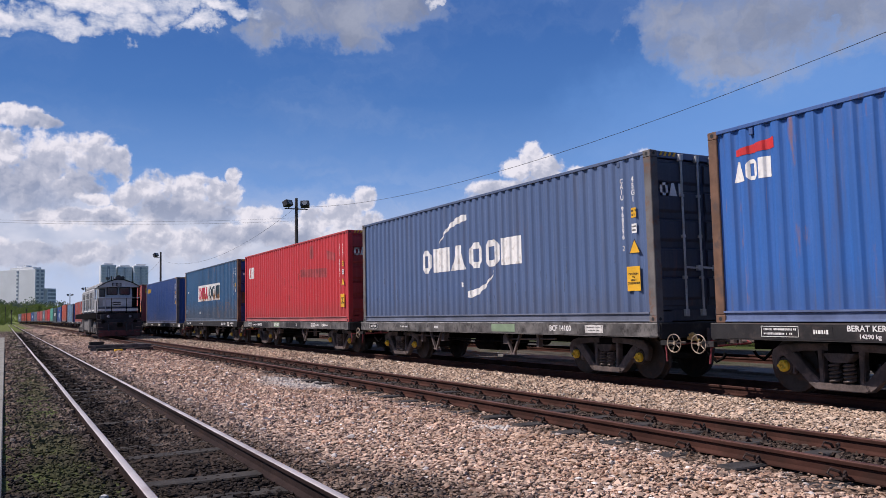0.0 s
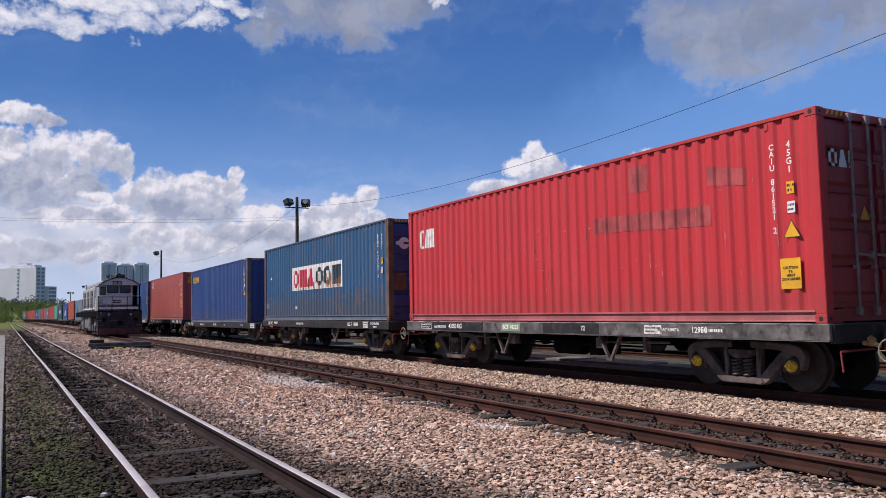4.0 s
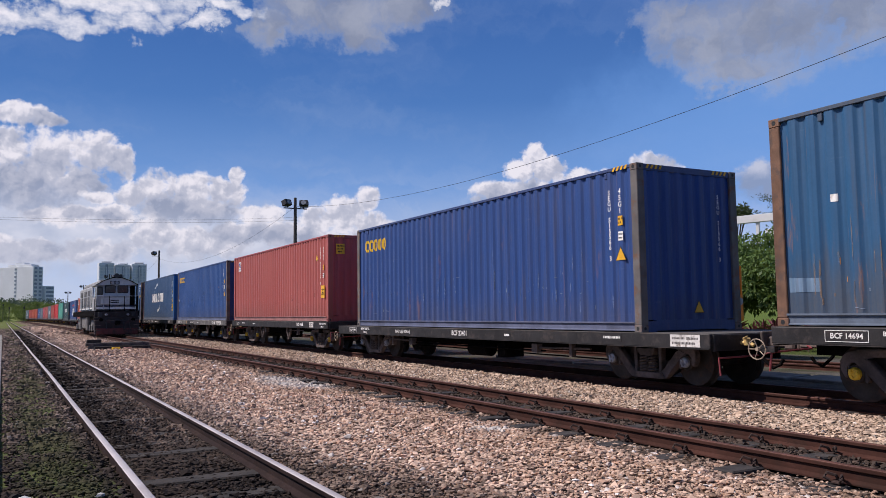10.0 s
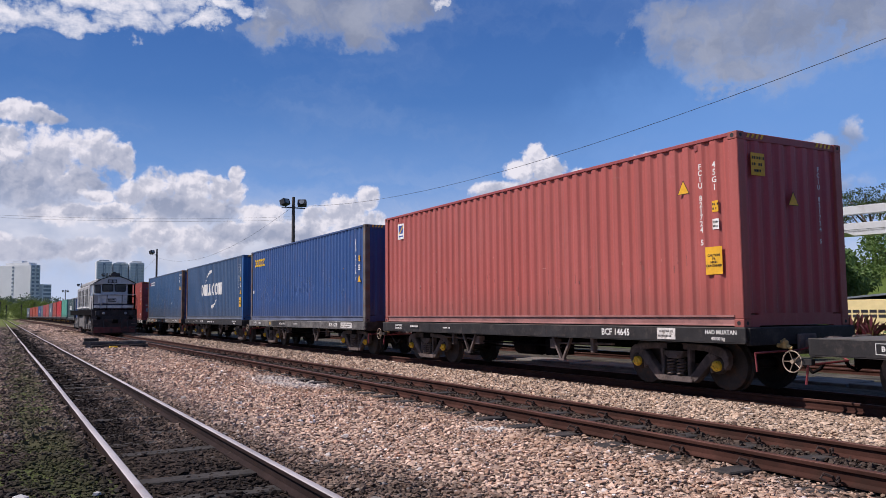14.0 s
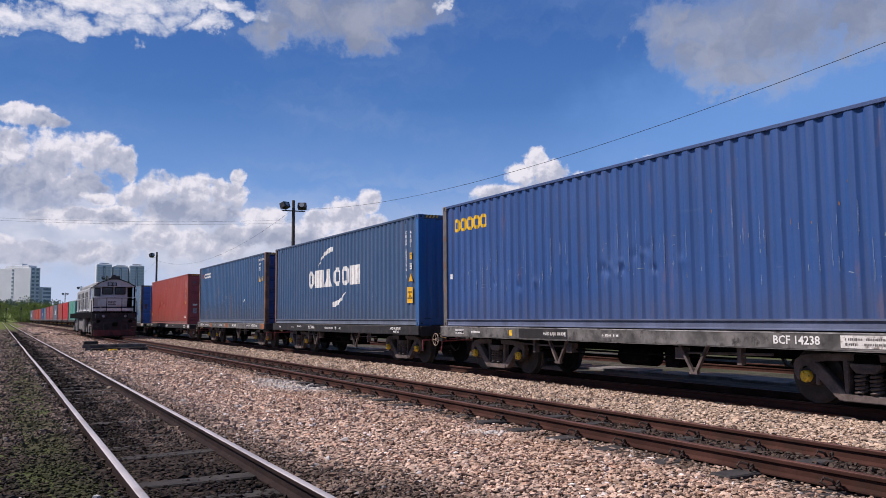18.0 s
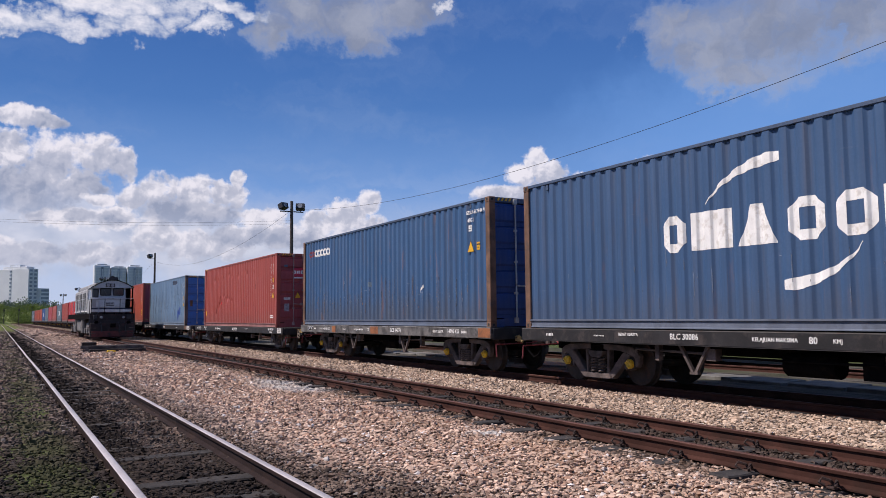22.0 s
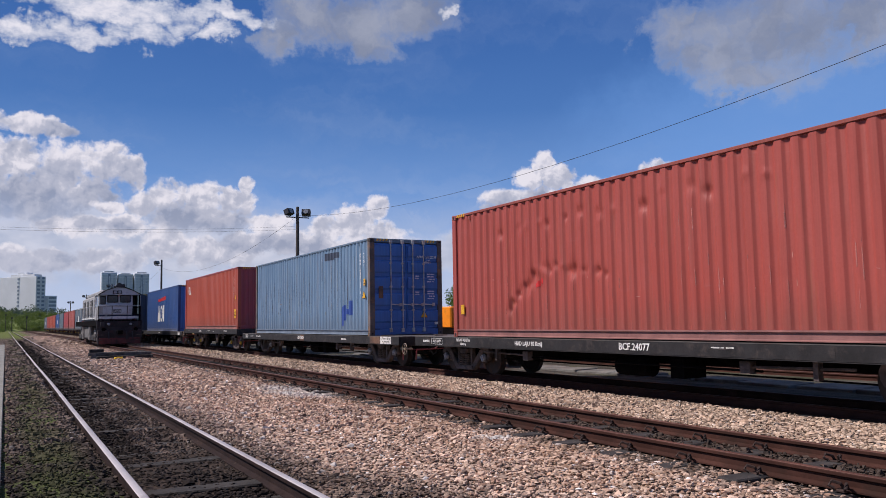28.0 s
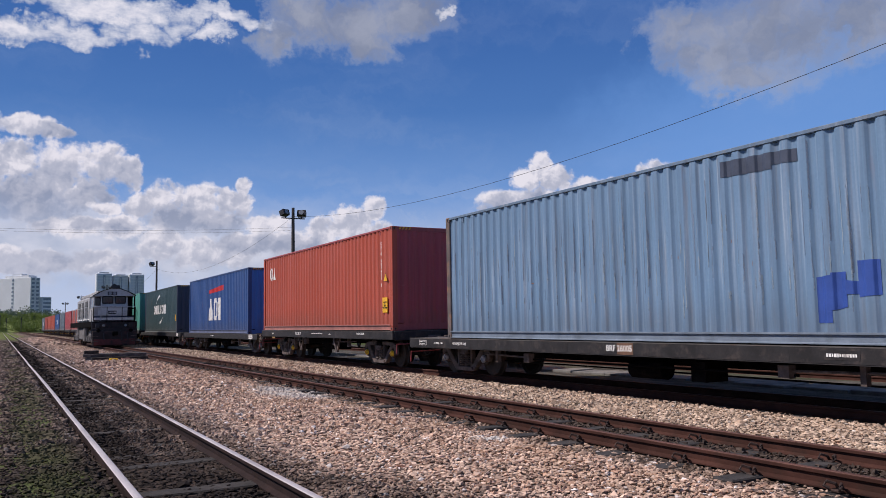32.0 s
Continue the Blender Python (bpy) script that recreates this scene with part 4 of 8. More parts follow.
def arc(c, ra, rz, a0, a1, w, k=9):
    out = []
    for i in range(k):
        p, q = (radians(a0 + (a1 - a0) * j / k) for j in (i, i + 1))
        wp, wq = (w * (0.06 + 0.94 * min(1.0, j / k * 1.25)) * (0.75 if j == k else 1) for j in (i, i + 1))
        y0, z0, y1, z1 = c[0] + ra * math.cos(p), c[1] + rz * math.sin(p), c[0] + ra * math.cos(q), c[1] + rz * math.sin(q)
        out.append((y0, z0 - wp, z0 + wp, y1, z1 - wq, z1 + wq))
    return out


def triangle_sign(parent, m, s=0.2):
    bm = bmesh.new()
    bm.faces.new([bm.verts.new(p) for p in ((-s * 0.55, -s / 2, 0), (s * 0.55, -s / 2, 0), (0, s / 2, 0))])
    bm.faces.new([bm.verts.new(p) for p in ((-s * 0.62, -s * 0.54, -0.001), (s * 0.62, -s * 0.54, -0.001), (0, s * 0.6, -0.001))]).material_index = 1
    ob = part("warning_triangle", bm, [M["yellow"], M["black"]], parent, "yellow warning triangle sticker")
    ob.matrix_basis = m


def plate(name, w, h, m, material, parent, label="", bars=0, bar_mat=None, edge=0.0):
    """A thin plate; bars: rows of illegible writing as plain bars."""
    bm = bmesh.new()
    box(bm, -w / 2, w / 2, -h / 2, h / 2, -0.003, 0.001)
    rng = random.Random(round(w * 1000 + h * 7000 + bars))
    for k in range(bars):
        z, t = h * (0.5 - (k + 0.75) / (bars + 0.5)), h * 0.21 / bars
        a = -0.43 * w
        while a < (0.42 - 0.12 * (k % 2)) * w:
            b = a + rng.uniform(0.5, 1.5) * t
            q = t * rng.uniform(0.75, 1.0)
            if rng.random() < 0.85:
                bm.faces.new([bm.verts.new(p) for p in ((a, z - q, 0.003), (b, z - q, 0.003), (b, z + q, 0.003), (a, z + q, 0.003))]).material_index = 1
            a = b + 0.45 * t
    if edge:
        for q in ((-w / 2, w / 2, h / 2 - edge, h / 2), (-w / 2, w / 2, -h / 2, -h / 2 + edge), (-w / 2, -w / 2 + edge, -h / 2, h / 2), (w / 2 - edge, w / 2, -h / 2, h / 2)):
            box(bm, q[0], q[1], q[2], q[3], 0.001, 0.004, 1)
    ob = part(name, bm, [material, bar_mat or material], parent, label)
    ob.matrix_basis = m
    return ob


def stripes_mesh():
    bm = bmesh.new()
    for k in range(4):
        a = -0.2 + 0.1 * k
        bm.faces.new([bm.verts.new(p) for p in ((a, -0.035, 0), (a + 0.05, -0.035, 0), (a + 0.09, 0.035, 0), (a + 0.04, 0.035, 0))])
    return bm


MESH["vent"] = mesh_of("vent", boxes((-0.010, 0.03, -0.035, 0.035, -0.05, 0.05), bevel=0.006))
MESH["stripes"] = mesh_of("hazard_stripes", stripes_mesh())


def greyish(paint):
    """The same paint greyed for the bottom rails: road dust and reflected ground light, in the colour."""
    name = "greyish_" + paint.name
    if name not in M:
        rgb = tuple(0.5 * v + 0.5 * d for v, d in zip(PAINT_RGB[paint.name], (0.20, 0.19, 0.18)))
        M[name] = surface(name, rgb, 0.6, vary=0.25, scale=1.6, grain=14, other=tuple(v * 0.5 for v in rgb), amount=0.5)
    return M[name]


def container(label, paint, end_paint, post, doors=False, side="side", base_rail=None, header=None, far_post=None, stripes=()):
    c = thing("container", label, "shipping container", "containers on the train")
    bm_rail = base_rail or greyish(paint)
    head = header or paint
    part("side_wall", MESH[side], paint, c)
    part("side_wall", MESH["far"], paint, c)
    part("end_wall", MESH["end1"], end_paint, c)
    part("roof", MESH["roof"], paint, c)
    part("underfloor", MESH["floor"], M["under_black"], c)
    for s in (-1, 1):
        o = part("top_rail", MESH["top_rail"], head, c)
        o.location = (s * (HW - 0.03), 0, CH - 0.004)
        o = part("bottom_rail", MESH["bottom_rail"], bm_rail, c)
        o.matrix_basis = pose(-HW + 0.02, 0, 0) if s < 0 else pose(HW - 0.02, CL, 0, rz=180)
        for y, near in ((0.085, True), (CL - 0.085, False)):
            o = part("corner_post", MESH["post"], post if near else far_post or post, c)
            o.location = (s * (HW - 0.083), y, 0)
            for z in (0.059, CH - 0.059):
                o = part("corner_casting", MESH["casting"], [post if near else far_post or post, M["black"]], c)
                o.location = (s * (HW - 0.081), y + (0.004 if near else -0.004), z)
    for y, r in ((0.02, 0), (CL - 0.02, 180)):
        o = part("header", MESH["header"], head, c)
        o.matrix_basis = pose(0, y, CH - 0.004, rz=r)
        o = part("end_sill", MESH["end_sill"], end_paint, c)
        o.matrix_basis = pose(0, y, 0, rz=r)
    if doors:
        for s in (0, 1):
            d = part("door", MESH["door"], end_paint, c)
            d.location = (-1.095 + s * 1.1, 0.045, 0.2)
            for k in range(5):
                o = part("panel", MESH["panel"], end_paint, d)
                o.location = (0, 0, 0.05 + PANEL_H * k)
            for x in ((0.56, 0.95) if s == 0 else (0.20, 0.57)):
                b = part("locking_bar", MESH["bar"], M["bar_red"] if end_paint in (P["brown_dark"], P["red_dark"]) else M["bar_steel"], d, "upright locking bar")
                b.location = (x, -0.062, 0.0)
    else:
        part("end_wall", MESH["end0"], end_paint, c)
    for y in (0.80, CL - 0.80):
        o = part("vent", MESH["vent"], head, c)
        o.location = (-HW + 0.012, y, 2.765)
    for y in stripes:
        o = part("hazard_stripes", MESH["stripes"], M["yellow"], c, "black and yellow hazard stripes")
        o.matrix_basis = on_side(-HW - 0.002, y, CH - 0.036)
    for x in (-0.8, 0.8):
        o = part("hazard_stripes", MESH["stripes"], M["yellow"], c, "black and yellow hazard stripes")
        o.matrix_basis = on_end(x, 0.012, CH - 0.05)
    return c


def upright(body, y, ztop, size, c, pitch):
    """Letters one below the other on the side."""
    cu = lettering("\n".join(body), size, on_side(-HW + 0.010, y, ztop), M["white"], c)
    cu.data.align_y, cu.data.space_line = "TOP", pitch / size
    return cu


def caution(c, y, z, w=0.32, h=0.42, text="CAUTION\n9'6\nHIGH\nCONTAINER"):
    p = plate("caution_sticker", w, h, on_side(-HW + 0.006, y, z), M["yellow"], c, "yellow caution sticker for a high container")
    lettering(text, h * 0.125, Matrix.Translation((0, 0, 0.004)), M["black"], p)


def on_rib(y):
    """The middle of the outer rib of the side that is nearest to y."""
    p = (CL - 0.28) / round((CL - 0.28) / 0.28)
    return 0.14 + (round((y - 0.14) / p - 0.145) + 0.145) * p


def side_marks(c, number, y=0.75, tri=1.25, sq=1.85, cau=None, code=True):
    y = on_rib(y)
    upright(number, y, 2.52, 0.12, c, 0.098)
    if code:
        upright("45G1", on_rib(y - 0.28), 2.52, 0.13, c, 0.115)
    if sq:
        plate("small_sticker", 0.12, 0.17, on_side(-HW + 0.006, y - 0.28, sq), M["yellow"], c, "small yellow sticker", 2, M["black"])
        plate("small_sticker", 0.12, 0.16, on_side(-HW + 0.006, y - 0.28, sq - 0.27), M["white"], c, "small white sticker", 2, M["black"])
    if tri:
        triangle_sign(c, on_side(-HW + 0.006, y - 0.27, tri), 0.22)
    if cau:
        caution(c, y - 0.22, cau)


def door_marks(c, paint):
    for x, z, n in ((0.78, 2.3, 2), (0.82, 1.72, 4), (0.82, 1.2, 4), (0.36, 1.74, 2), (0.36, 1.25, 2)):
        plate("door_writing", 0.28 if x > 0.5 else 0.16, 0.085 * n, on_end(x, 0.003, z), paint, c, "", n, M["white"])
    triangle_sign(c, on_end(0.58, 0.003, 0.62), 0.2)
    plate("small_sticker", 0.12, 0.08, on_end(1.0, 0.003, 0.34), M["white"], c)


def ring_shape(y0, y1, z0, z1, w):
    """A plain ring with cut corners: y0 is the end that a viewer sees on the left."""
    d = -1 if y1 < y0 else 1
    q, t = min(w * 0.9, (z1 - z0) * 0.3), w * 0.9
    a, b = y0 + d * w, y1 - d * w
    low, high = z0 + t, z1 - t
    out = []
    for e, f in ((y0, a), (y1, b)):  # the two upright sides, in three steps that meet the bands
        out += [(e, z0 + q, low, f, z0, low), (e, low, high, f, low, high), (e, high, z1 - q, f, high, z1)] if q < t else [(e, z0 + q, z1 - q, f, z0, z1)]
    return out + [(a, high, z1, b, high, z1), (a, z0, low, b, z0, low)]


def wedge_shape(y0, y1, z0, z1):
    """A solid shape that narrows to its top."""
    m0, m1 = y0 + (y1 - y0) * 0.36, y0 + (y1 - y0) * 0.64
    return [(y0, z0, z0 + 0.02, m0, z0, z1), (m0, z0, z1, m1, z0, z1), (m1, z0, z1, y1, z0, z0 + 0.02)]


def mark_row(c, mat, spans, kinds, z0, z1, w, label, lift=0.004):
    """A painted name as plain shapes: o a ring, w a wedge, s a solid block."""
    for (y0, y1), k in zip(spans, kinds):
        shape = ring_shape(y0, y1, z0, z1, w) if k == "o" else wedge_shape(y0, y1, z0, z1) if k == "w" else [(y0, z0, z1, y1, z0, z1)]
        part("name_mark", wrap(shape, lift), mat, c, label)


def two_word_mark(c, mat):
    """The two word mark with its two swooshes, as plain shapes."""
    mark_row(c, mat, ((8.33, 7.85), (7.72, 6.95), (6.82, 6.18), (5.98, 5.42), (5.28, 4.72), (4.62, 3.85)), "oswoos", 1.23, 1.82, 0.16, "plain white shape")
    part("swoosh", wrap(arc((6.1, 1.55), 1.45, 0.9, 24, 90, 0.085)), mat, c, "white curved stroke")
    part("swoosh", wrap(arc((6.1, 1.52), 1.3, 0.88, 205, 270, 0.085)), mat, c, "white curved stroke")


def line_mark(c, mat, y0, y1, z0, z1, kinds, label="plain painted shape"):
    w = (y0 - y1) / len(kinds)
    mark_row(c, mat, [(y0 - i * w, y0 - (i + 0.88) * w) for i in range(len(kinds))], kinds, z0, z1, min(0.1, w * 0.3), label)


P = dict(
    azure=container_paint("azure_blue", (0.026, 0.12, 0.39), 0.6, 0.25, 0.5),
    slate=container_paint("slate_blue", (0.075, 0.122, 0.24), 0.1, 0.15, 0.3),
    # darkened slate: the door end's shade is put into this paint
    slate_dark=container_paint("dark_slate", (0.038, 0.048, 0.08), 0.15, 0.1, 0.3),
    red=container_paint("bright_red", (0.52, 0.03, 0.036), 0.12, 0.12, 0.2),
    red_dark=container_paint("door_red", (0.40, 0.03, 0.04), 0.15, 0.1, 0.3),
    teal=container_paint("teal_blue", (0.016, 0.086, 0.192), 0.7, 0.35, 0.5, low=0.62),
    navy=container_paint("navy_blue", (0.014, 0.055, 0.22), 0.2, 0.1, 0.3),
    ultra=container_paint("ultramarine", (0.016, 0.056, 0.205), 0.35, 0.2, 0.35),
    brown=container_paint("red_brown", (0.39, 0.09, 0.075), 0.15, 0.3, 0.25),
    brown_dark=container_paint("dark_red_brown", (0.40, 0.065, 0.075), 0.1, 0.15, 0.3),
    cobalt=container_paint("cobalt_blue", (0.020, 0.073, 0.235), 0.2, 0.3, 0.3),
    steel=container_paint("steel_blue", (0.036, 0.086, 0.182), 0.15, 0.2, 0.3),
    steel_end=container_paint("bright_steel_blue", (0.018, 0.125, 0.36), 0.2, 0.15, 0.4),
    steel_post=container_paint("vivid_blue", (0.010, 0.12, 0.36), 0.2, 0.15, 0.3),
    deep=container_paint("deep_teal", (0.030, 0.092, 0.205), 0.4, 0.3, 0.45, low=0.5),
    oxide=container_paint("rust_red", (0.36, 0.064, 0.047), 0.2, 0.25, 0.25),
    pale=container_paint("pale_blue", (0.13, 0.228, 0.35), 0.15, 0.45, 0.45, chalk=0.65, low=0.35),
    royal=container_paint("royal_blue", (0.045, 0.19, 0.58), 0.1, 0.15, 0.2),
    orange=container_paint("orange_red", (0.42, 0.075, 0.04), 0.2, 0.25, 0.25),
    green=container_paint("dark_green", (0.028, 0.065, 0.075), 0.2, 0.2, 0.3),
    mint=container_paint("grey_green", (0.08, 0.33, 0.26), 0.2, 0.3, 0.3),
    grey=container_paint("grey_blue", (0.12, 0.16, 0.20), 0.2, 0.3, 0.3),
)
GOLD = surface("golden_paint", (0.70, 0.42, 0.02), 0.5, vary=0.1)
DARK = surface("dark_teal_paint", (0.02, 0.05, 0.07), 0.5, vary=0.1)
PATCH = surface("fresh_blue_patch", (0.03, 0.075, 0.30), 0.5, vary=0.15)
SLATE = surface("grey_patch", (0.10, 0.14, 0.19), 0.6, vary=0.15)
DULL = surface("dark_grey_patch", (0.045, 0.06, 0.095), 0.6, vary=0.2)
PALE = surface("pale_scratch", (0.20, 0.25, 0.33), 0.6, vary=0.3)
PINK = surface("pink_scratch", (0.52, 0.23, 0.19), 0.6, vary=0.3)
ORANGE_RUST = surface("orange_rust", (0.38, 0.17, 0.06), 0.8, vary=0.4)
TAN_POST = surface("tan_rusty_post", (0.12, 0.098, 0.092), 0.75, vary=0.35, scale=1.6, other=(0.27, 0.14, 0.075), amount=0.9, bump=0.4)
SMUDGE = surface("dull_red_patch", (0.36, 0.062, 0.062), 0.6, vary=0.3)



def thin_film(name, rgb, cover):
    """Worn-through paint or a thin run of dirt that lets the coat below show."""
    m = surface(name, rgb, 0.7, vary=0.35)
    m.node_tree.nodes["Principled BSDF"].inputs["Alpha"].default_value = cover
    return m


RUB_SLATE = thin_film("rubbed_slate", (0.20, 0.24, 0.31), 0.45)
RUB_BLUE = thin_film("rubbed_blue", (0.17, 0.24, 0.42), 0.5)
RUB_RED = thin_film("rubbed_red", (0.52, 0.22, 0.19), 0.45)
RUB_BROWN = thin_film("rusty_run", (0.27, 0.165, 0.09), 0.5)
RUST_FILM = thin_film("orange_rust_run", (0.36, 0.15, 0.05), 0.7)
RUB_GREY = thin_film("chalky_run", (0.34, 0.41, 0.45), 0.45)

CONTAINERS = []  # thing, near end along the train at the start, base height


def keep(c, y, low=False, lift=0.0):
    CONTAINERS.append((c, y, (0.975 if low else 1.10) + lift))
    return c


def scratches(c, seed, n, z0, z1, y0=1.0, y1=11.4, mat=None):
    """Small pale scrapes and knocks on the raised ribs of the side."""
    rng = random.Random(seed)
    out = []
    for k in range(n):
        y, z = rng.uniform(y0, y1), rng.triangular(z0, z1, (z0 + z1) / 2)
        if rng.random() < 0.7:
            h, w = rng.uniform(0.015, 0.09), rng.uniform(0.005, 0.014)
        else:
            h, w = rng.uniform(0.005, 0.012), rng.uniform(0.03, 0.12)
        t = rng.uniform(-0.02, 0.02)
        out.append((y, z, z + h, y - w, z + t, z + h + t))
    tagged(part("scratch", wrap(out), mat or PALE, c, "pale scratches on the painted side"), kind="stuff")


FOLDS = [a for a, d in SHEET if d == 0.0]


def rubs(c, seed, n, z0, z1, mat, y0=0.6, y1=11.7, tall=0.45):
    """Paint rubbed off in long thin upright lines along the outer folds of the side."""
    rng = random.Random(seed)
    out = []
    for k in range(n):
        y = min(FOLDS, key=lambda q: abs(q - rng.uniform(y0, y1))) + rng.uniform(-0.012, 0.012)
        z, h, w = rng.triangular(z0, z1, (z0 * 2 + z1) / 3), tall * rng.uniform(0.12, 1.0) ** 1.5, rng.uniform(0.006, 0.022)
        out.append((y, z, z + h, y - w, z + rng.uniform(0, 0.02), z + h * rng.uniform(0.7, 1.0)))
    tagged(part("worn_paint", wrap(out, 0.005), mat, c, "paint rubbed off in upright lines"), kind="stuff")


def round_emblem(c, x, z):
    """A white disc with a bar across it, painted on the door."""
    bm = bmesh.new()
    lathe(bm, [(0.0, 0.17), (0.003, 0.17)], "z", 24)
    box(bm, -0.26, 0.26, -0.05, 0.05, 0.003, 0.006)
    box(bm, -0.02, 0.22, -0.03, 0.03, 0.006, 0.008, 1)
    o = part("emblem", bm, [M["white"], DARK], c, "round white emblem on the door")
    o.matrix_basis = on_end(x, 0.003, z)
    for ex, ez, rx, rz in ((-0.18, 1.55, 0.1, 0.05), (-0.14, 1.05, 0.07, 0.13)):
        bm = bmesh.new()
        lathe(bm, [(0.0, 1.0), (0.003, 1.0)], "z", 16)
        for v in bm.verts:
            v.co.x, v.co.y = v.co.x * rx, v.co.y * rz
        o = part("oval_sticker", bm, M["card"], c, "pale oval sticker")
        o.matrix_basis = on_end(ex, 0.003, ez)


def end_mark(c, x, z, w, h, mat):
    """Three plain shapes painted on the door: a ring, a wedge, a slab."""
    m = bmesh.new()
    t = w * 0.075
    for q in ((0, 0.34 * w, h - t * 1.2, h), (0, 0.34 * w, 0, t * 1.2), (0, t * 1.3, 0, h), (0.34 * w - t * 1.3, 0.34 * w, 0, h)):
        box(m, q[0], q[1], q[2], q[3], 0.0, 0.003)
    v = [m.verts.new((px, py, pz)) for pz in (0.0, 0.003) for px, py in ((0.39 * w, 0), (0.74 * w, 0), (0.62 * w, h), (0.51 * w, h))]
    for f in ((3, 2, 1, 0), (4, 5, 6, 7), (0, 1, 5, 4), (1, 2, 6, 5), (2, 3, 7, 6), (3, 0, 4, 7)):
        m.faces.new([v[i] for i in f])
    box(m, 0.82 * w, w, 0, h, 0.0, 0.003)
    o = part("name_mark", m, mat, c, "plain white shapes on the door")
    o.matrix_basis = on_end(x - w / 2, 0.003, z - h / 2)


def build_containers():
    c = keep(container("bright blue container with rust streaks and a white mark", P["azure"], P["navy"], M["rust_post"]), -3.73)
    line_mark(c, M["white"], 11.74, 11.08, 2.06, 2.36, "wos")
    part("flag_mark", wrap(((11.70, 2.44, 2.54, 11.02, 2.46, 2.62),)), M["red"], c, "red slanted stroke")

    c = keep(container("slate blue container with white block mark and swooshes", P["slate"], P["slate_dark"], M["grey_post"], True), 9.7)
    two_word_mark(c, M["white"])
    part("patch", wrap(((6.38, 0.82, 0.95, 6.26, 0.82, 0.92),)), M["white"], c)
    side_marks(c, "CAIU 968596 2", 0.77, 1.3, 1.88, 0.75)
    end_mark(c, -0.76, 2.24, 0.52, 0.22, M["white"])
    rubs(c, 31, 30, 0.2, 1.2, RUB_SLATE)
    door_marks(c, P["slate_dark"])

    c = keep(container("bright red container with a white mark and dull painted-over patches", P["red"], P["red_dark"], P["red"], True), 23.06)
    line_mark(c, M["white"], 11.55, 10.75, 1.86, 2.34, "ows")
    for s in ((4.6, 1.61, 1.88, 1.86, 1.48, 1.80), (3.69, 2.22, 2.66, 3.2, 2.2, 2.66), (1.95, 2.1, 2.4, 1.2, 2.0, 2.25)):
        part("smudge", wrap((s,)), SMUDGE, c, "dull painted-over patch")
    side_marks(c, "CAIU 861521 2", 0.72, 1.29, 1.86, 0.68)
    end_mark(c, -0.74, 2.22, 0.52, 0.24, M["white"])
    triangle_sign(c, on_end(-0.28, 0.003, 1.5), 0.2)
    rubs(c, 32, 46, 0.2, 2.2, RUB_RED)
    scratches(c, 33, 26, 0.25, 2.4, mat=PINK)
    door_marks(c, P["red_dark"])

    c = keep(container("teal blue container with a rust stained white name board", P["teal"], P["navy"], M["rust_post"], True), 36.54)
    part("name_board", wrap(((8.57, 1.09, 1.95, 3.52, 1.09, 1.95),)), RUSTY_WHITE, c, "white painted board with rust runs")
    rng, runs = random.Random(12), []
    for k in range(46):  # rust running down over the board
        y, w = rng.uniform(3.7, 7.9), rng.uniform(0.012, 0.05)
        b = 1.09 + max(0.0, rng.uniform(-0.5, 0.25))
        t = b + rng.uniform(0.1, 0.55)
        runs.append((y, b, min(t, 1.94), y - w, b + rng.uniform(0, 0.05), min(t, 1.94) - rng.uniform(0, 0.1)))
    tagged(part("rust_run", wrap(runs, 0.011), RUST_FILM, c, "rust runs over the name board"), kind="stuff")
    mark_row(c, M["pink_red"], ((8.42, 7.86), (7.74, 6.96), (6.88, 6.2)), "osw", 1.2, 1.83, 0.17, "plain red shape", 0.007)
    mark_row(c, DARK, ((5.96, 5.36), (5.22, 4.62), (4.48, 3.7)), "oos", 1.2, 1.83, 0.17, "plain dark teal shape", 0.007)
    scratches(c, 5, 40, 0.2, 1.0, mat=ORANGE_RUST)
    scratches(c, 15, 12, 0.2, 0.8)
    rubs(c, 34, 90, 0.2, 1.3, RUB_BROWN, tall=0.6)
    rubs(c, 44, 30, 0.3, 2.3, RUB_SLATE)
    scratches(c, 25, 70, 0.55, 0.95, 1.5, 6.5, ORANGE_RUST)
    round_emblem(c, -0.72, 2.2)
    side_marks(c, "ECMU 949207 0", 0.77, None, 1.72)
    part("patch", wrap(((12.0, 0.46, 0.66, 11.5, 0.46, 0.64),)), P["pale"], c, "lighter blue touched up patch")
    part("patch", wrap(((11.3, 1.62, 1.72, 11.2, 1.62, 1.72), (8.2, 0.42, 0.52, 8.1, 0.42, 0.52))), M["white"], c)
    door_marks(c, P["navy"])
    plate("door_patch", 0.36, 0.5, on_end(-0.86, 0.003, 1.1), M["rust_post"], c, "bare rusty patch on the door")

    c = keep(container("ultramarine container with a golden mark and grey post", P["ultra"], P["navy"], M["grey_post"], header=P["ultra"], stripes=(0.42,)), 51.4, True)
    scratches(c, 1, 34, 0.3, 1.3)
    rubs(c, 35, 60, 0.25, 1.7, RUB_BLUE)
    line_mark(c, GOLD, 11.58, 10.12, 2.18, 2.52, "ooooo")
    side_marks(c, "SEGU 515566 3", 0.64, 1.36, 1.94, None)
    triangle_sign(c, on_end(0.15, 0.003, 0.42), 0.2)
    o = lettering("\n".join("SEGU 515566 3"), 0.10, on_end(0.72, 0.003, 2.45), M["white"], c)
    o.data.align_y, o.data.space_line = "TOP", 0.95

    c = keep(container("red brown container with yellow stickers and rusty post", P["brown"], P["brown_dark"], P["brown"], header=P["brown_dark"]), 66.06)
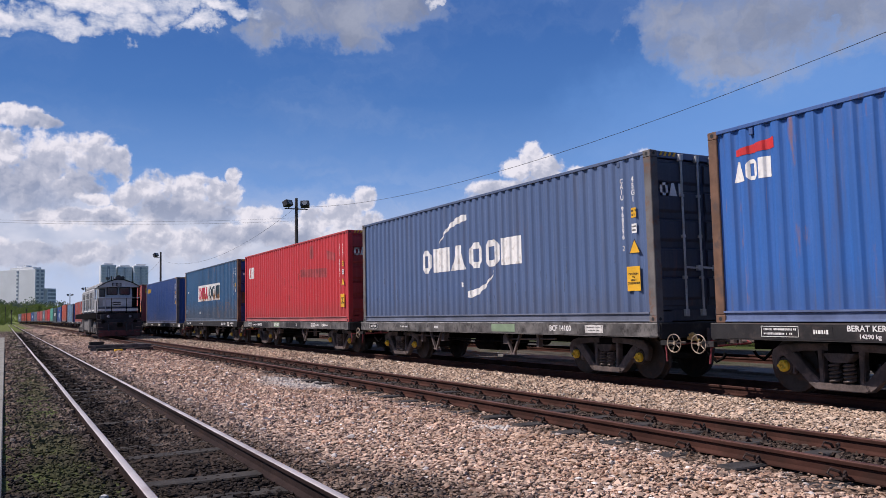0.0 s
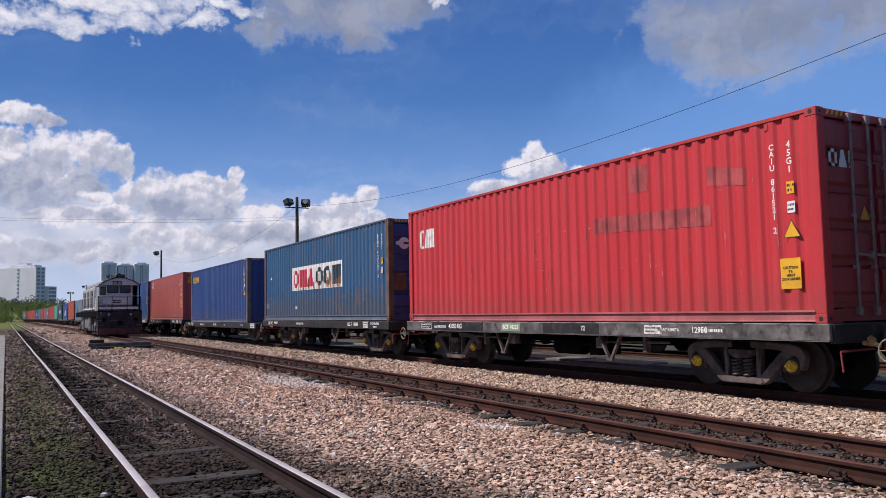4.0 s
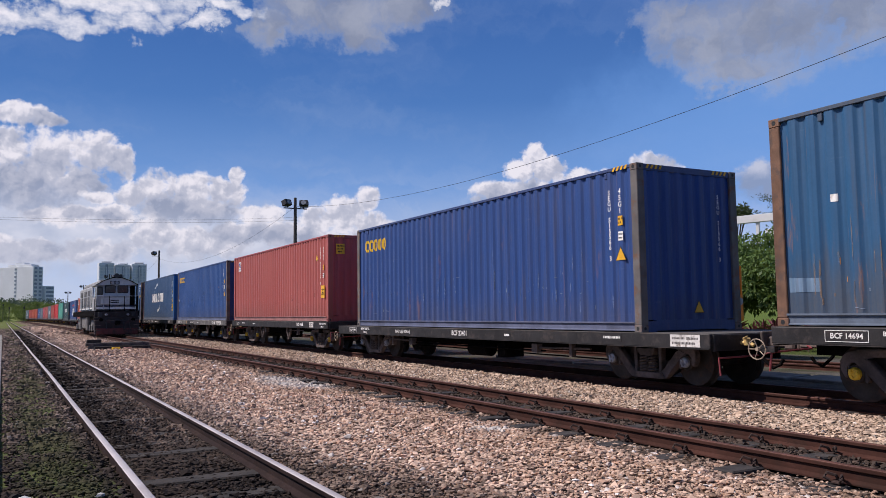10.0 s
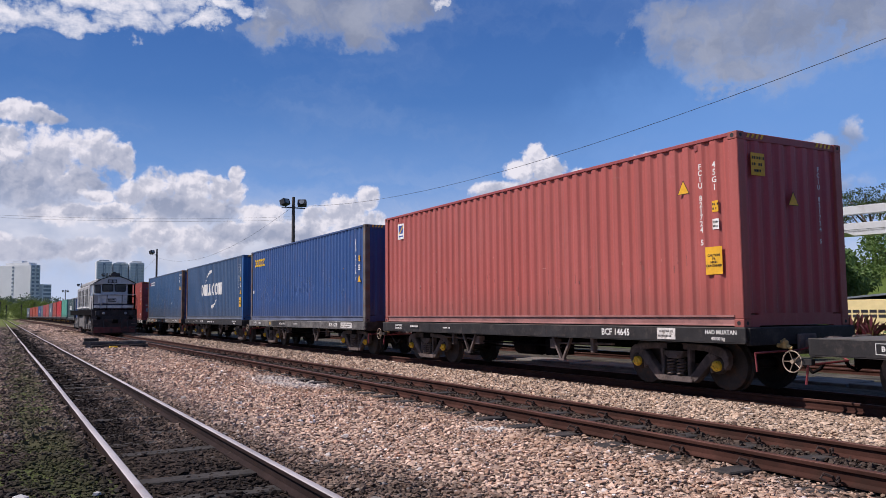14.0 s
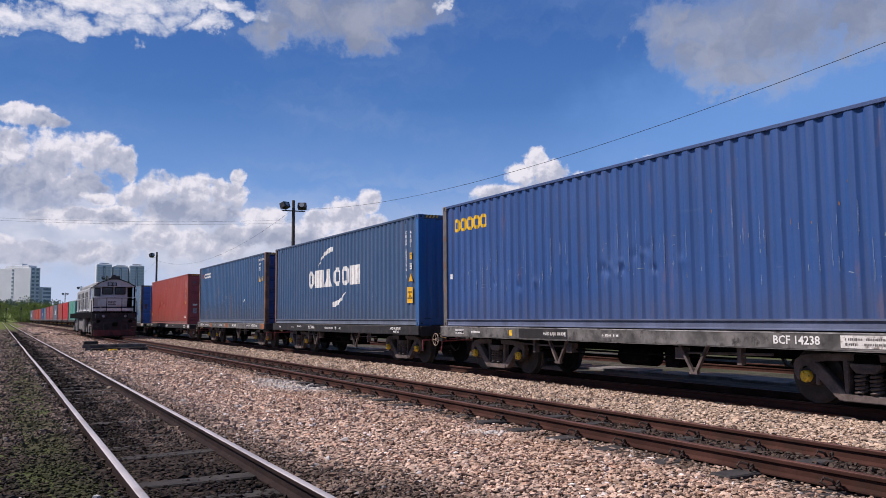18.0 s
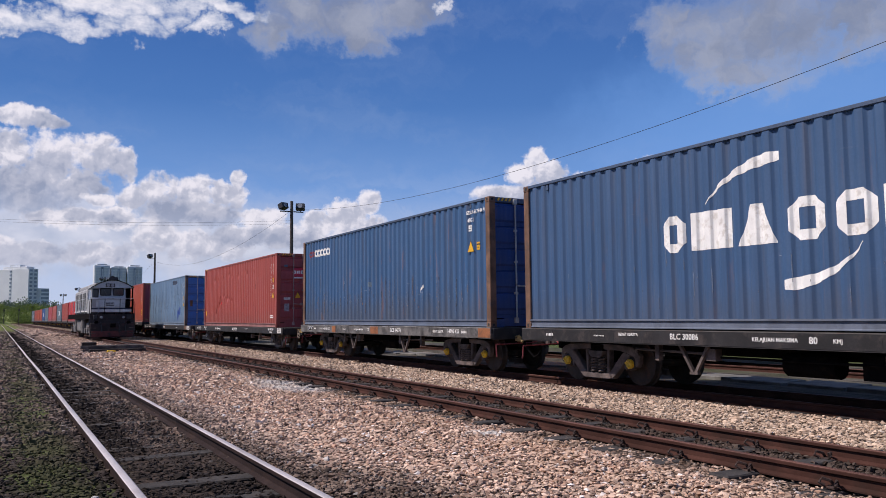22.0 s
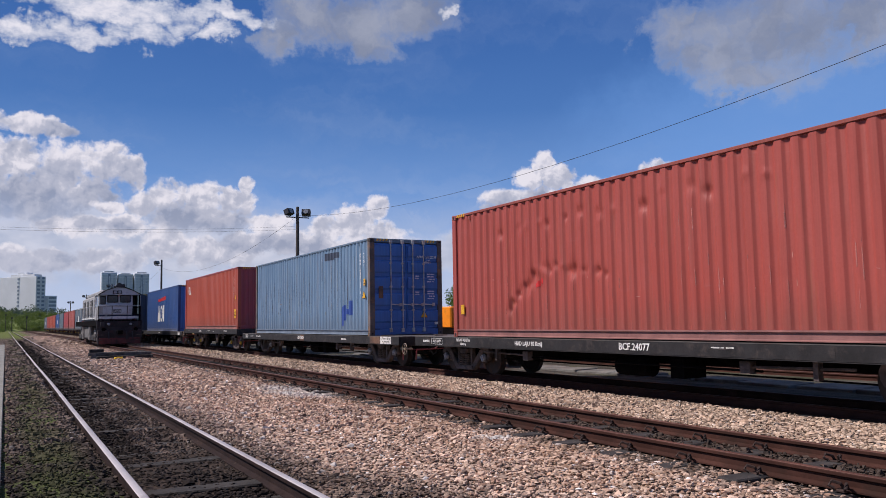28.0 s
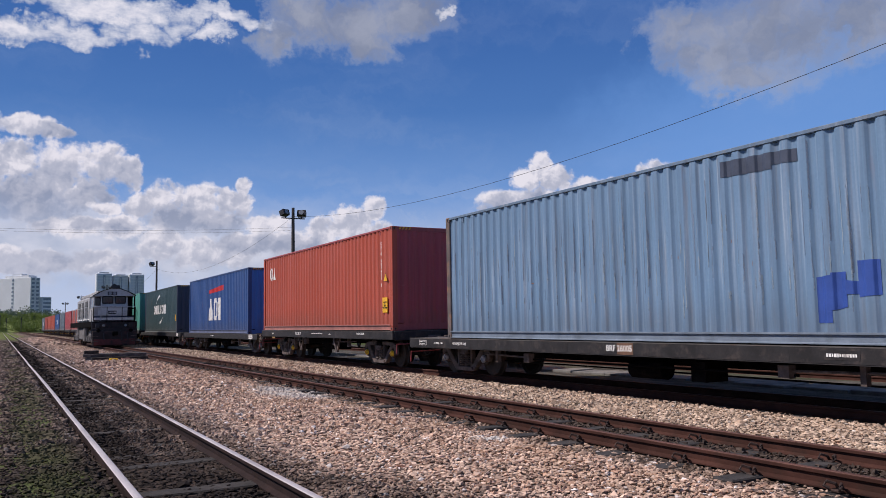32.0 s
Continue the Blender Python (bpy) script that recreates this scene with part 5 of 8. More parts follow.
    e = plate("emblem", 0.36, 0.42, on_side(-HW + 0.006, 11.2, 2.44), M["white"], c, "small white, blue and yellow emblem")
    bm = bmesh.new()
    for z, m, pts in ((0.003, 0, ((-0.13, -0.06), (0.13, -0.06), (0.13, 0.16), (-0.13, 0.16))), (0.005, 1, ((-0.13, -0.06), (-0.05, -0.06), (0.13, 0.11), (0.13, 0.16))), (0.003, 0, ((-0.12, -0.15), (0.12, -0.15), (0.12, -0.11), (-0.12, -0.11)))):
        bm.faces.new([bm.verts.new((x, y, z)) for x, y in pts]).material_index = m
    part("emblem_print", bm, [PATCH, GOLD], e)
    scratches(c, 7, 26, 0.3, 1.8, mat=PINK)
    rubs(c, 36, 36, 0.2, 1.4, RUB_RED)
    side_marks(c, "FCIU 821724 5", 0.76, None, 1.82, 1.0)
    triangle_sign(c, on_side(-HW + 0.006, 1.08, 2.19), 0.2)
    triangle_sign(c, on_end(0.0, 0.003, 1.95), 0.2)
    plate("caution_sticker", 0.3, 0.34, on_end(-0.78, 0.003, 2.42), M["yellow"], c, "yellow caution sticker", 3, M["black"])
    o = lettering("\n".join("FCIU 821724 5"), 0.10, on_end(0.62, 0.003, 2.5), M["white"], c)
    o.data.align_y, o.data.space_line = "TOP", 0.95

    c = keep(container("cobalt blue container with a golden mark and scratches", P["cobalt"], P["navy"], M["grey_post"], side="side_scar", header=P["cobalt"]), 79.65)
    scratches(c, 2, 46, 0.55, 1.6)
    rubs(c, 37, 110, 0.5, 1.7, RUB_BLUE, tall=0.55)
    scratches(c, 12, 8, 0.8, 2.2, mat=ORANGE_RUST)
    line_mark(c, GOLD, 11.66, 10.2, 2.22, 2.53, "ooooo")
    side_marks(c, "SEGU 541920 7", 0.70, 1.3, 1.9, None, code=False)
    part("patch", wrap(((11.85, 1.12, 1.24, 11.75, 1.12, 1.24),)), M["white"], c)

    c = keep(container("steel blue container with white block mark and swooshes", P["steel"], P["steel_end"], P["steel_post"], far_post=M["rust_post"]), 93.13)
    two_word_mark(c, M["white"])
    scratches(c, 8, 9, 0.3, 1.6)
    rubs(c, 38, 50, 0.2, 1.4, RUB_SLATE)
    side_marks(c, "CMAU 552796 1", 0.74, 1.27, 1.83, 0.8)
    triangle_sign(c, on_end(-0.12, 0.003, 2.05), 0.2)
    plate("caution_sticker", 0.26, 0.36, on_end(-0.15, 0.003, 0.72), M["card"], c, "white caution sticker", 4, M["black"])

    c = keep(container("deep teal container with rust streaks and scratches", P["deep"], P["navy"], M["rust_post"], True), 106.63)
    scratches(c, 3, 30, 0.4, 1.5)
    rubs(c, 39, 34, 0.2, 1.3, RUB_BROWN, tall=0.6)
    rubs(c, 49, 110, 0.2, 1.2, RUB_SLATE, tall=0.6)
    part("patch", wrap(((6.62, 1.14, 1.28, 6.42, 1.12, 1.26),), 0.005), SLATE, c, "pale grey paint patch")
    part("paint_chip", wrap(((3.36, 0.86, 0.92, 3.16, 0.98, 1.06),), 0.005), M["white"], c, "bare white scrape")
    scratches(c, 13, 16, 0.25, 0.9, mat=ORANGE_RUST)
    line_mark(c, M["white"], 11.05, 9.68, 2.3, 2.54, "ooooo")
    line_mark(c, M["faded_red"], 11.58, 11.1, 2.32, 2.52, "oo")
    lettering("GESU 617944 9", 0.125, on_side(-HW + 0.006, 0.60, 2.62), M["white"], c)
    lettering("45G1", 0.125, on_side(-HW + 0.006, 0.80, 2.44), M["white"], c)
    plate("small_sticker", 0.14, 0.14, on_side(-HW + 0.006, 0.82, 2.26), M["white"], c, "", 2, M["black"])
    triangle_sign(c, on_side(-HW + 0.006, 0.81, 1.84), 0.24)
    plate("small_sticker", 0.13, 0.18, on_side(-HW + 0.006, 0.48, 1.83), M["yellow"], c, "small orange sticker", 2, M["black"])
    door_marks(c, P["navy"])

    c = keep(container("rust red container with dented scratched side", P["oxide"], P["brown_dark"], P["oxide"], True, side="side_dent", stripes=(CL - 0.42,)), 121.9, True)
    scratches(c, 4, 14, 0.4, 2.0, mat=PINK)
    rubs(c, 40, 40, 0.2, 2.2, RUB_RED)
    side_marks(c, "TCLU 964723 3", 0.77, 1.28, 1.86)
    part("scrape", wrap(((8.8, 1.02, 1.1, 8.68, 1.05, 1.18), (8.66, 1.08, 1.2, 8.6, 1.12, 1.2)), 0.006), M["red"], c, "bright red scrape in the paint")
    plate("yellow_label", 0.15, 0.22, on_side(-HW + 0.006, 11.76, 0.64), M["yellow"], c, "yellow label", 4, M["cap_yellow"])
    plate("small_sticker", 0.4, 0.12, on_side(-HW + 0.006, 0.62, 0.43), M["white"], c, "", 1, P["oxide"])
    lettering("TCLU 964723 3", 0.10, on_end(0.66, 0.003, 2.38), M["white"], c)
    lettering("45G1", 0.10, on_end(0.72, 0.003, 2.22), M["white"], c)
    plate("name_mark", 0.42, 0.34, on_end(-0.33, 0.003, 2.16), M["pink_red"], c, "red name plate on the door", 1, M["white"])
    plate("name_stripe", 0.42, 0.05, on_end(-0.33, 0.003, 1.94), M["white"], c, "white stripe under the name plate")
    plate("small_sticker", 0.14, 0.09, on_end(-0.84, 0.003, 2.4), SLATE, c, "small blue grey sticker")
    triangle_sign(c, on_end(-0.36, 0.003, 1.26), 0.22)
    for x in (-0.86, -0.72):
        plate("round_sticker", 0.12, 0.1, on_end(x, 0.003, 1.12), M["card"], c, "pale sticker")
    plate("door_plate", 0.2, 0.3, on_end(-0.8, 0.003, 0.78), M["cap_grey"], c, "grey data plate on the door")
    door_marks(c, P["brown_dark"])

    c = keep(container("pale blue container with faded paint and blue patches", P["pale"], P["royal"], TAN_POST, True), 139.05, True, -0.02)
    part("patch", wrap(((2.32, 0.3, 0.9, 2.1, 0.3, 0.92), (2.1, 0.46, 0.95, 1.88, 0.5, 0.95), (1.88, 0.66, 0.84, 1.74, 0.66, 0.82), (1.74, 0.62, 1.08, 1.44, 0.64, 1.08)), 0.006), PATCH, c, "darker blue paint patch")
    part("patch", wrap(((3.8, 2.48, 2.72, 2.9, 2.46, 2.70), (2.9, 2.52, 2.7, 2.5, 2.5, 2.68)), 0.006), DULL, c, "grey paint patch")
    scratches(c, 16, 5, 0.3, 2.4, mat=ORANGE_RUST)
    rubs(c, 41, 120, 0.2, 2.0, RUB_GREY, tall=1.1)
    rubs(c, 44, 90, 0.3, 2.2, RUB_SLATE, tall=1.1)
    side_marks(c, "APHU 644782 0", 0.70, 1.23, None)
    plate("small_sticker", 0.13, 0.2, on_side(-HW + 0.006, 0.42, 1.6), M["yellow"], c, "small orange sticker", 2, M["black"])
    lettering("APHU 644782 0", 0.10, on_end(0.68, 0.003, 2.36), M["white"], c)
    lettering("45G1", 0.10, on_end(0.72, 0.003, 2.2), M["white"], c)
    door_marks(c, P["royal"])
    plate("door_patch", 0.14, 0.36, on_end(-0.86, 0.003, 1.28), M["rust_post"], c, "small brown plate on the door")

    c = keep(container("orange red container with a white mark", P["orange"], P["brown_dark"], P["orange"], header=P["brown_dark"]), 154.27, False, 0.03)
    line_mark(c, M["white"], 11.3, 10.6, 1.98, 2.46, "ow")
    side_marks(c, "CAIU 804411 8", 0.66, 1.5, None, 0.72, code=False)

    c = keep(container("blue container with a large white mark and red stroke", P["cobalt"], P["royal"], P["cobalt"]), 168.8, True)
    mark_row(c, M["white"], ((7.5, 6.6), (6.45, 5.65), (5.45, 4.95)), "wos", 0.65, 1.75, 0.24, "plain white shape")
    part("flag_mark", wrap(((7.4, 2.02, 2.2, 4.5, 2.1, 2.36),)), M["red"], c, "red slanted stroke")

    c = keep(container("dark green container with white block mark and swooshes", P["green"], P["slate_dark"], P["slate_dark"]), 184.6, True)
    two_word_mark(c, M["white"])
    plate("caution_sticker", 0.3, 0.4, on_side(-HW + 0.006, 0.5, 0.9), M["yellow"], c, "yellow caution sticker", 3, M["black"])

    y = 199.4
    for label, p, mark in (("grey green container", "mint", 0), ("red container", "red", 0), ("rust red container", "oxide", 0), ("grey blue container with white mark", "grey", 1), ("red brown container", "brown", 0), ("dark red container", "brown_dark", 0),
                           ("grey container", "grey", 0), ("blue container with white mark", "cobalt", 1), ("orange red container", "orange", 0), ("orange container", "orange", 0), ("red brown container", "oxide", 0), ("grey blue container with white mark", "grey", 1)):
        c = keep(container(label + " far down the train", P[p], P[p], P[p]), y)
        if mark:
            line_mark(c, M["white"], 7.5, 4.4, 1.0, 1.8, "osw")
        y += 13.62


def rusty_white():
    n = Nodes("rust_stained_white")
    co = n.coords()
    run = n.noise(n.vec("MULTIPLY", co, (5.0, 5.0, 0.8)), 1.0, 6, 0.6)
    z = n.add("ShaderNodeSeparateXYZ", Vector=n.add("ShaderNodeTexCoord").outputs["Object"]).outputs[2]
    f = n.math("MULTIPLY", n.ramp(run, 0.5, 0.64), n.ramp(z, 1.6, 1.15))
    return n.done(n.mix(n.math("MULTIPLY", f, 0.85), (0.78, 0.76, 0.72), (0.42, 0.20, 0.06)), 0.6)


RUSTY_WHITE = rusty_white()
build_containers()

# ---- wagons ----


def bogie_meshes():
    m = MESH
    bm = bmesh.new()  # side frame, centred on the bogie, x from -0.06 to 0.06
    a = -0.055, 0.055
    arch = ((1.085, 0.42), (1.10, 0.54), (1.06, 0.62), (0.97, 0.675), (0.80, 0.705), (0.40, 0.725))
    under = ((0.30, 0.625), (0.60, 0.615), (0.74, 0.585), (0.83, 0.535), (0.93, 0.535), (0.985, 0.47), (0.985, 0.36), (1.03, 0.325))
    prism(bm, [(-y, z) for y, z in arch] + [(y, z) for y, z in arch[::-1]] + [(y, z) for y, z in under[::-1]] + [(-y, z) for y, z in under], *a)
    for s in (-1, 1):
        prism(bm, [(s * y, z) for y, z in ((0.90, 0.545), (0.74, 0.60), (0.66, 0.56), (0.36, 0.25), (0.28, 0.20), (0.28, 0.10), (0.40, 0.10), (0.47, 0.15), (0.80, 0.47))], -0.066, 0.062)
        prism(bm, [(s * y, z) for y, z in ((0.255, 0.18), (0.325, 0.18), (0.345, 0.64), (0.255, 0.64))], -0.06, 0.05)
        prism(bm, [(s * y, z) for y, z in ((0.70, 0.30), (0.745, 0.27), (0.765, 0.30), (0.765, 0.54), (0.71, 0.54))], -0.045, 0.045)
    prism(bm, ((-0.40, 0.12), (-0.34, 0.095), (0.34, 0.095), (0.40, 0.12), (0.36, 0.195), (-0.36, 0.195)), -0.09, 0.085)
    prism(bm, ((-0.22, 0.60), (0.22, 0.60), (0.20, 0.545), (0.13, 0.475), (-0.13, 0.475), (-0.20, 0.545)), -0.11, 0.06)
    prism(bm, ((-0.16, 0.545), (0.16, 0.545), (0.10, 0.50), (-0.10, 0.50)), -0.125, -0.1)
    bmesh.ops.recalc_face_normals(bm, faces=bm.faces)
    bmesh.ops.bevel(bm, geom=[e for e in bm.edges if e.calc_face_angle(0) > 0.7], offset=0.012, segments=2, affect="EDGES")
    m["side_frame"] = mesh_of("side_frame", bm)
    bm = bmesh.new()
    tube(bm, [(0.07 * math.cos(t * 0.8), 0.07 * math.sin(t * 0.8), 0.205 + 0.26 * t / 39) for t in range(40)], 0.019, 5)
    m["spring"] = mesh_of("spring", bm)
    bm = bmesh.new()
    box(bm, -0.86, 0.86, -0.17, 0.17, 0.54, 0.72, bevel=0.02)
    box(bm, -0.7, 0.7, -0.06, 0.06, 0.42, 0.54)
    for y in (-0.45, 0.45):
        box(bm, -0.6, 0.6, y - 0.04, y + 0.04, 0.34, 0.42)
        for s in (-0.535, 0.535):
            box(bm, s - 0.05, s + 0.05, y - 0.05, y + 0.05, 0.28, 0.50)
    m["bolster"] = mesh_of("bogie", bm)
    bm = bmesh.new()
    for s in (-1, 1):
        lathe(bm, [(s * 0.61, 0.33), (s * 0.60, 0.385), (s * 0.51, 0.392), (s * 0.495, 0.42), (s * 0.475, 0.42), (s * 0.475, 0.33), (s * 0.50, 0.30), (s * 0.52, 0.12), (s * 0.50, 0.085), (s * 0.62, 0.085), (s * 0.60, 0.12), (s * 0.585, 0.30)], "x", 32)
        lathe(bm, [(s * 0.60, 0.07), (s * 0.84, 0.06)], "x", 12)
        lathe(bm, [(s * 0.76, 0.085), (s * 0.865, 0.085), (s * 0.88, 0.07), (s * 0.883, 0.045), (s * 0.87, 0.02)], "x", 16, mats=[1, 1, 1, 1])
        lathe(bm, [(s * 0.74, 0.13), (s * 0.80, 0.13), (s * 0.82, 0.115), (s * 0.82, 0.086)], "x", 16)
        for k in range(3):
            t = 2.094 * k
            lathe(bm, [(s * 0.875, 0.024), (s * 0.90, 0.022)], "x", 6, (0, 0.052 * math.cos(t), 0.055 * math.sin(t)), [1])
    lathe(bm, [(-0.5, 0.075), (0.5, 0.075)], "x", 12)
    m["wheelset"] = mesh_of("wheelset", bm)
    bm = bmesh.new()
    ring = [(0.0, 0.18 * math.cos(t), 0.18 * math.sin(t)) for t in (2 * math.pi * k / 20 for k in range(21))]
    tube(bm, ring, 0.011, 6)
    for k in range(5):
        t = 2 * math.pi * k / 5
        tube(bm, [(0.03, 0, 0), (0, 0.18 * math.cos(t), 0.18 * math.sin(t))], 0.008, 5)
    lathe(bm, [(-0.01, 0.035), (0.30, 0.03)], "x", 10)
    m["handwheel"] = mesh_of("handwheel", bm)
    bm = bmesh.new()
    box(bm, -0.09, 0.09, -0.42, 0.05, 0.66, 0.82, bevel=0.02)
    box(bm, -0.16, 0.10, -0.58, -0.40, 0.62, 0.87, bevel=0.03)
    box(bm, -0.2, 0.2, -0.06, 0.0, 0.6, 0.9, bevel=0.015)
    m["coupler"] = mesh_of("coupler", bm)
    bm = bmesh.new()
    tube(bm, [(-0.5, 0.0, 0.70), (-0.5, -0.16, 0.66), (-0.48, -0.30, 0.48), (-0.44, -0.42, 0.36), (-0.40, -0.52, 0.42), (-0.38, -0.56, 0.5)], 0.026, 7)
    m["hose"] = mesh_of("air_hose", bm)
    bm = bmesh.new()
    beam(bm, (0, -0.36, 0.78), (0, -0.03, 0.24), 0.055, 0.045)
    beam(bm, (0, 0.36, 0.78), (0, 0.03, 0.24), 0.055, 0.045)
    box(bm, -0.035, 0.035, -0.08, 0.08, 0.21, 0.25)
    m["strut"] = mesh_of("truss_strut", bm)
    bm = bmesh.new()  # brake pipe cock with its handle beside the coupler
    tube(bm, [(-0.62, 0.0, 0.74), (-0.62, -0.14, 0.74), (-0.60, -0.22, 0.70)], 0.032, 8)
    lathe(bm, [(0.70, 0.05), (0.80, 0.05), (0.82, 0.03)], "z", 8, (-0.62, -0.12, 0))
    beam(bm, (-0.62, -0.12, 0.83), (-0.74, -0.14, 0.80), 0.02, 0.03)
    m["cock"] = mesh_of("angle_cock", bm)
    bm = bmesh.new()
    lathe(bm, [(-0.42, 0.08), (-0.40, 0.17), (0.40, 0.17), (0.42, 0.08)], "y", 16)
    m["tank"] = mesh_of("air_tank", bm)


bogie_meshes()
WAGONS, WHEELS = [], []


def wagon(y0, length, deck, label, sill_mat, cap, texts=(), plates=(), bogie_in=1.80, wheels=(False, True), trusses=True, spin=True):
    """A flat wagon; y from 0 at its near end, z from the rail head. texts: (words, y, z, size); plates: (kind, y, z, w, h)."""
    w = thing("flat_wagon", label, "railway wagon", "wagons of the train")
    top, hw = deck - H3 - 0.004, HW + 0.02
    bm = bmesh.new()
    box(bm, -hw + 0.05, hw - 0.05, 0.04, length - 0.04, top - 0.05, top)
    part("deck", bm, M["deck"], w)
    for s in (-1, 1):
        bm = bmesh.new()
        box(bm, s * hw - 0.03, s * hw + 0.03, 0, length, top - 0.225, top + 0.002, bevel=0.008)
        for k in range(1, int(length / 1.6)):
            box(bm, s * (hw + 0.029) - 0.003, s * (hw + 0.029) + 0.003, 1.6 * k - 0.03, 1.6 * k + 0.03, top - 0.2, top - 0.02)
        part("side_sill", bm, sill_mat, w)
        o = part("end_beam", boxes((-hw + 0.03, hw - 0.03, -0.03, 0.05, top - 0.26, top - 0.01), bevel=0.008), M["steel_black"], w)
        o.location = (0, 0 if s < 0 else length - 0.02, 0)
        o = part("coupler", MESH["coupler"], M["bogie"], w)
        o.matrix_basis = pose(0, -0.03, 0) if s < 0 else pose(0, length + 0.03, 0, rz=180)
        o = part("air_hose", MESH["hose"], M["under_black"], w)
        o.matrix_basis = pose(0, -0.03, 0) if s < 0 else pose(0, length + 0.03, 0, rz=180)
        lever = bmesh.new()
        tube(lever, [(-hw + 0.06, -0.05, top - 0.36), (-0.25, -0.09, top - 0.34), (-0.2, -0.2, top - 0.3)], 0.016, 6)
        tube(lever, [(-hw + 0.06, -0.05, top - 0.36), (-hw + 0.05, -0.08, top - 0.62)], 0.016, 6)
        o = part("uncoupling_lever", lever, M["lever_red"], w, "red uncoupling rod")
        o.matrix_basis = pose(0, -0.03, 0) if s < 0 else Matrix.Translation((0, length + 0.03, 0)) @ Matrix.Diagonal((1, -1, 1, 1))
        o = part("angle_cock", MESH["cock"], M["brass"], w, "brass brake pipe cock")
        o.matrix_basis = pose(0, -0.03, 0) if s < 0 else pose(0, length + 0.03, 0, rz=180)
        # lighter strip paints the highlight along the sill's worn top edge
        part("edge_strip", boxes((s * (hw + 0.031) - 0.003, s * (hw + 0.031) + 0.003, 0.01, length - 0.01, top - 0.012, top + 0.004)), M["edge_highlight"] if sill_mat is M["sill_grey"] else M["deck"], w, "worn upper edge with its highlight painted bright")
        part("lower_flange", boxes((s * hw - 0.028, s * hw + 0.045, 0.02, length - 0.02, top - 0.235, top - 0.223)), sill_mat, w)
    bm = bmesh.new()
    for x in (-0.32, 0.32):
        box(bm, x - 0.06, x + 0.06, 0.05, length - 0.05, top - 0.42, top - 0.05)
    for k in range(2, int(length / 1.5)):
        box(bm, -hw + 0.05, hw - 0.05, 1.5 * k - 0.05, 1.5 * k + 0.05, top - 0.24, top - 0.05)
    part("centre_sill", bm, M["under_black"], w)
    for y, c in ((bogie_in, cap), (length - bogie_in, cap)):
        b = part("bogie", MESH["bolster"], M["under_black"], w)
        b.location = (0, y, 0)
        for s in (-1, 1):
            f = part("side_frame", MESH["side_frame"], M["bogie"], b, "cast side frame")
            f.location = (s * 0.77, 0, 0)
            for q in (-0.105, 0.105):
                f = part("spring", MESH["spring"], M["spring"], b)
                f.location = (s * 0.80, q, 0.0)
        for q in (-0.875, 0.875):
            f = part("wheelset", MESH["wheelset"], [M["wheel"], c], b, "steel wheelset with round axle caps")
            f.location = (0, q, 0.392)
            if spin:
                WHEELS.append((f, q))
    if trusses:
        for y in (length * 0.36, length * 0.64):
            for s in (-1, 1):
                o = part("truss_strut", MESH["strut"], M["bogie"], w)
                o.location = (s * (hw - 0.12), y, top - 0.95 + 0.06)
    o = part("air_tank", MESH["tank"], M["under_black"], w)
    o.location = (-0.62, length * 0.5, top - 0.48)
    bm = bmesh.new()
    tube(bm, [(-hw + 0.25, length * 0.3, top - 0.42), (-hw + 0.25, length * 0.7, top - 0.40)], 0.02, 6)
    tube(bm, [(-0.5, 2.9, top - 0.55), (-0.5, length - 2.9, top - 0.5)], 0.016, 6)
    box(bm, -0.9, -0.4, length * 0.42 - 0.2, length * 0.42 + 0.1, top - 0.62, top - 0.3)
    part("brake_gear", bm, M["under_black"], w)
    # brake rods with their hangers in view between the bogies
    for y in (bogie_in + 1.25, length - bogie_in - 1.25):
        q = 1 if y < length / 2 else -1
        bm = bmesh.new()
        tube(bm, [(-hw + 0.2, y, top - 0.33), (-hw + 0.2, y + q * 1.7, top - 0.36)], 0.022, 6)
        box(bm, -hw + 0.15, -hw + 0.25, y + q * 0.55 - 0.04, y + q * 0.55 + 0.04, top - 0.5, top - 0.2)
        box(bm, -hw + 0.13, -hw + 0.27, y + q * 1.7 - 0.09, y + q * 1.7 + 0.09, top - 0.46, top - 0.28)
        part("brake_rod", bm, M["bogie"], w)
    for near, on in zip((True, False), wheels):
        if on:
            o = part("handwheel", MESH["handwheel"], M["hand_steel"], w, "spoked brake handwheel")
            o.location = (-hw - 0.02, -0.34 if near else length + 0.26, top - 0.32)
            o.scale = (0.8, 0.8, 0.8)
            o = part("handwheel_bracket", boxes((-hw + 0.02, -hw + 0.1, -0.36 if near else length, 0.0 if near else length + 0.3, top - 0.36, top - 0.28)), M["steel_black"], w)
    for words, y, z, size in texts:
        lettering(words, size, on_side(-hw - 0.034, y, top - 0.11 + z), M["white"], w)
    for kind, y, z, pw, ph in plates:
        if kind == "bars":
            plate("writing_plate", pw, ph, on_side(-hw - 0.034, y, top - 0.11 + z), M["steel_black"], w, "plate with illegible white writing", 2, M["white"], 0.008)
        elif kind == "frame":
            plate("writing_plate", pw, ph, on_side(-hw - 0.0325, y, top - 0.11 + z), M["steel_black"], w, "plate with white border", 0, M["white"], 0.008)
        elif kind == "white":
            plate("route_card", pw, ph, on_side(-hw - 0.034, y, top - 0.11 + z), M["card"], w, "white card with worn dark marks", 2, M["sill_grey"])
        elif kind == "line":
            plate("small_writing", pw, ph, on_side(-hw - 0.033, y, top - 0.11 + z), sill_mat, w, "", 1, M["white"])
        else:
            plate("bare_patch", pw, ph, on_side(-hw - 0.0325, y, top - 0.11 + z), M[kind], w, "bare patch on the sill")
    WAGONS.append((w, y0))
    return w


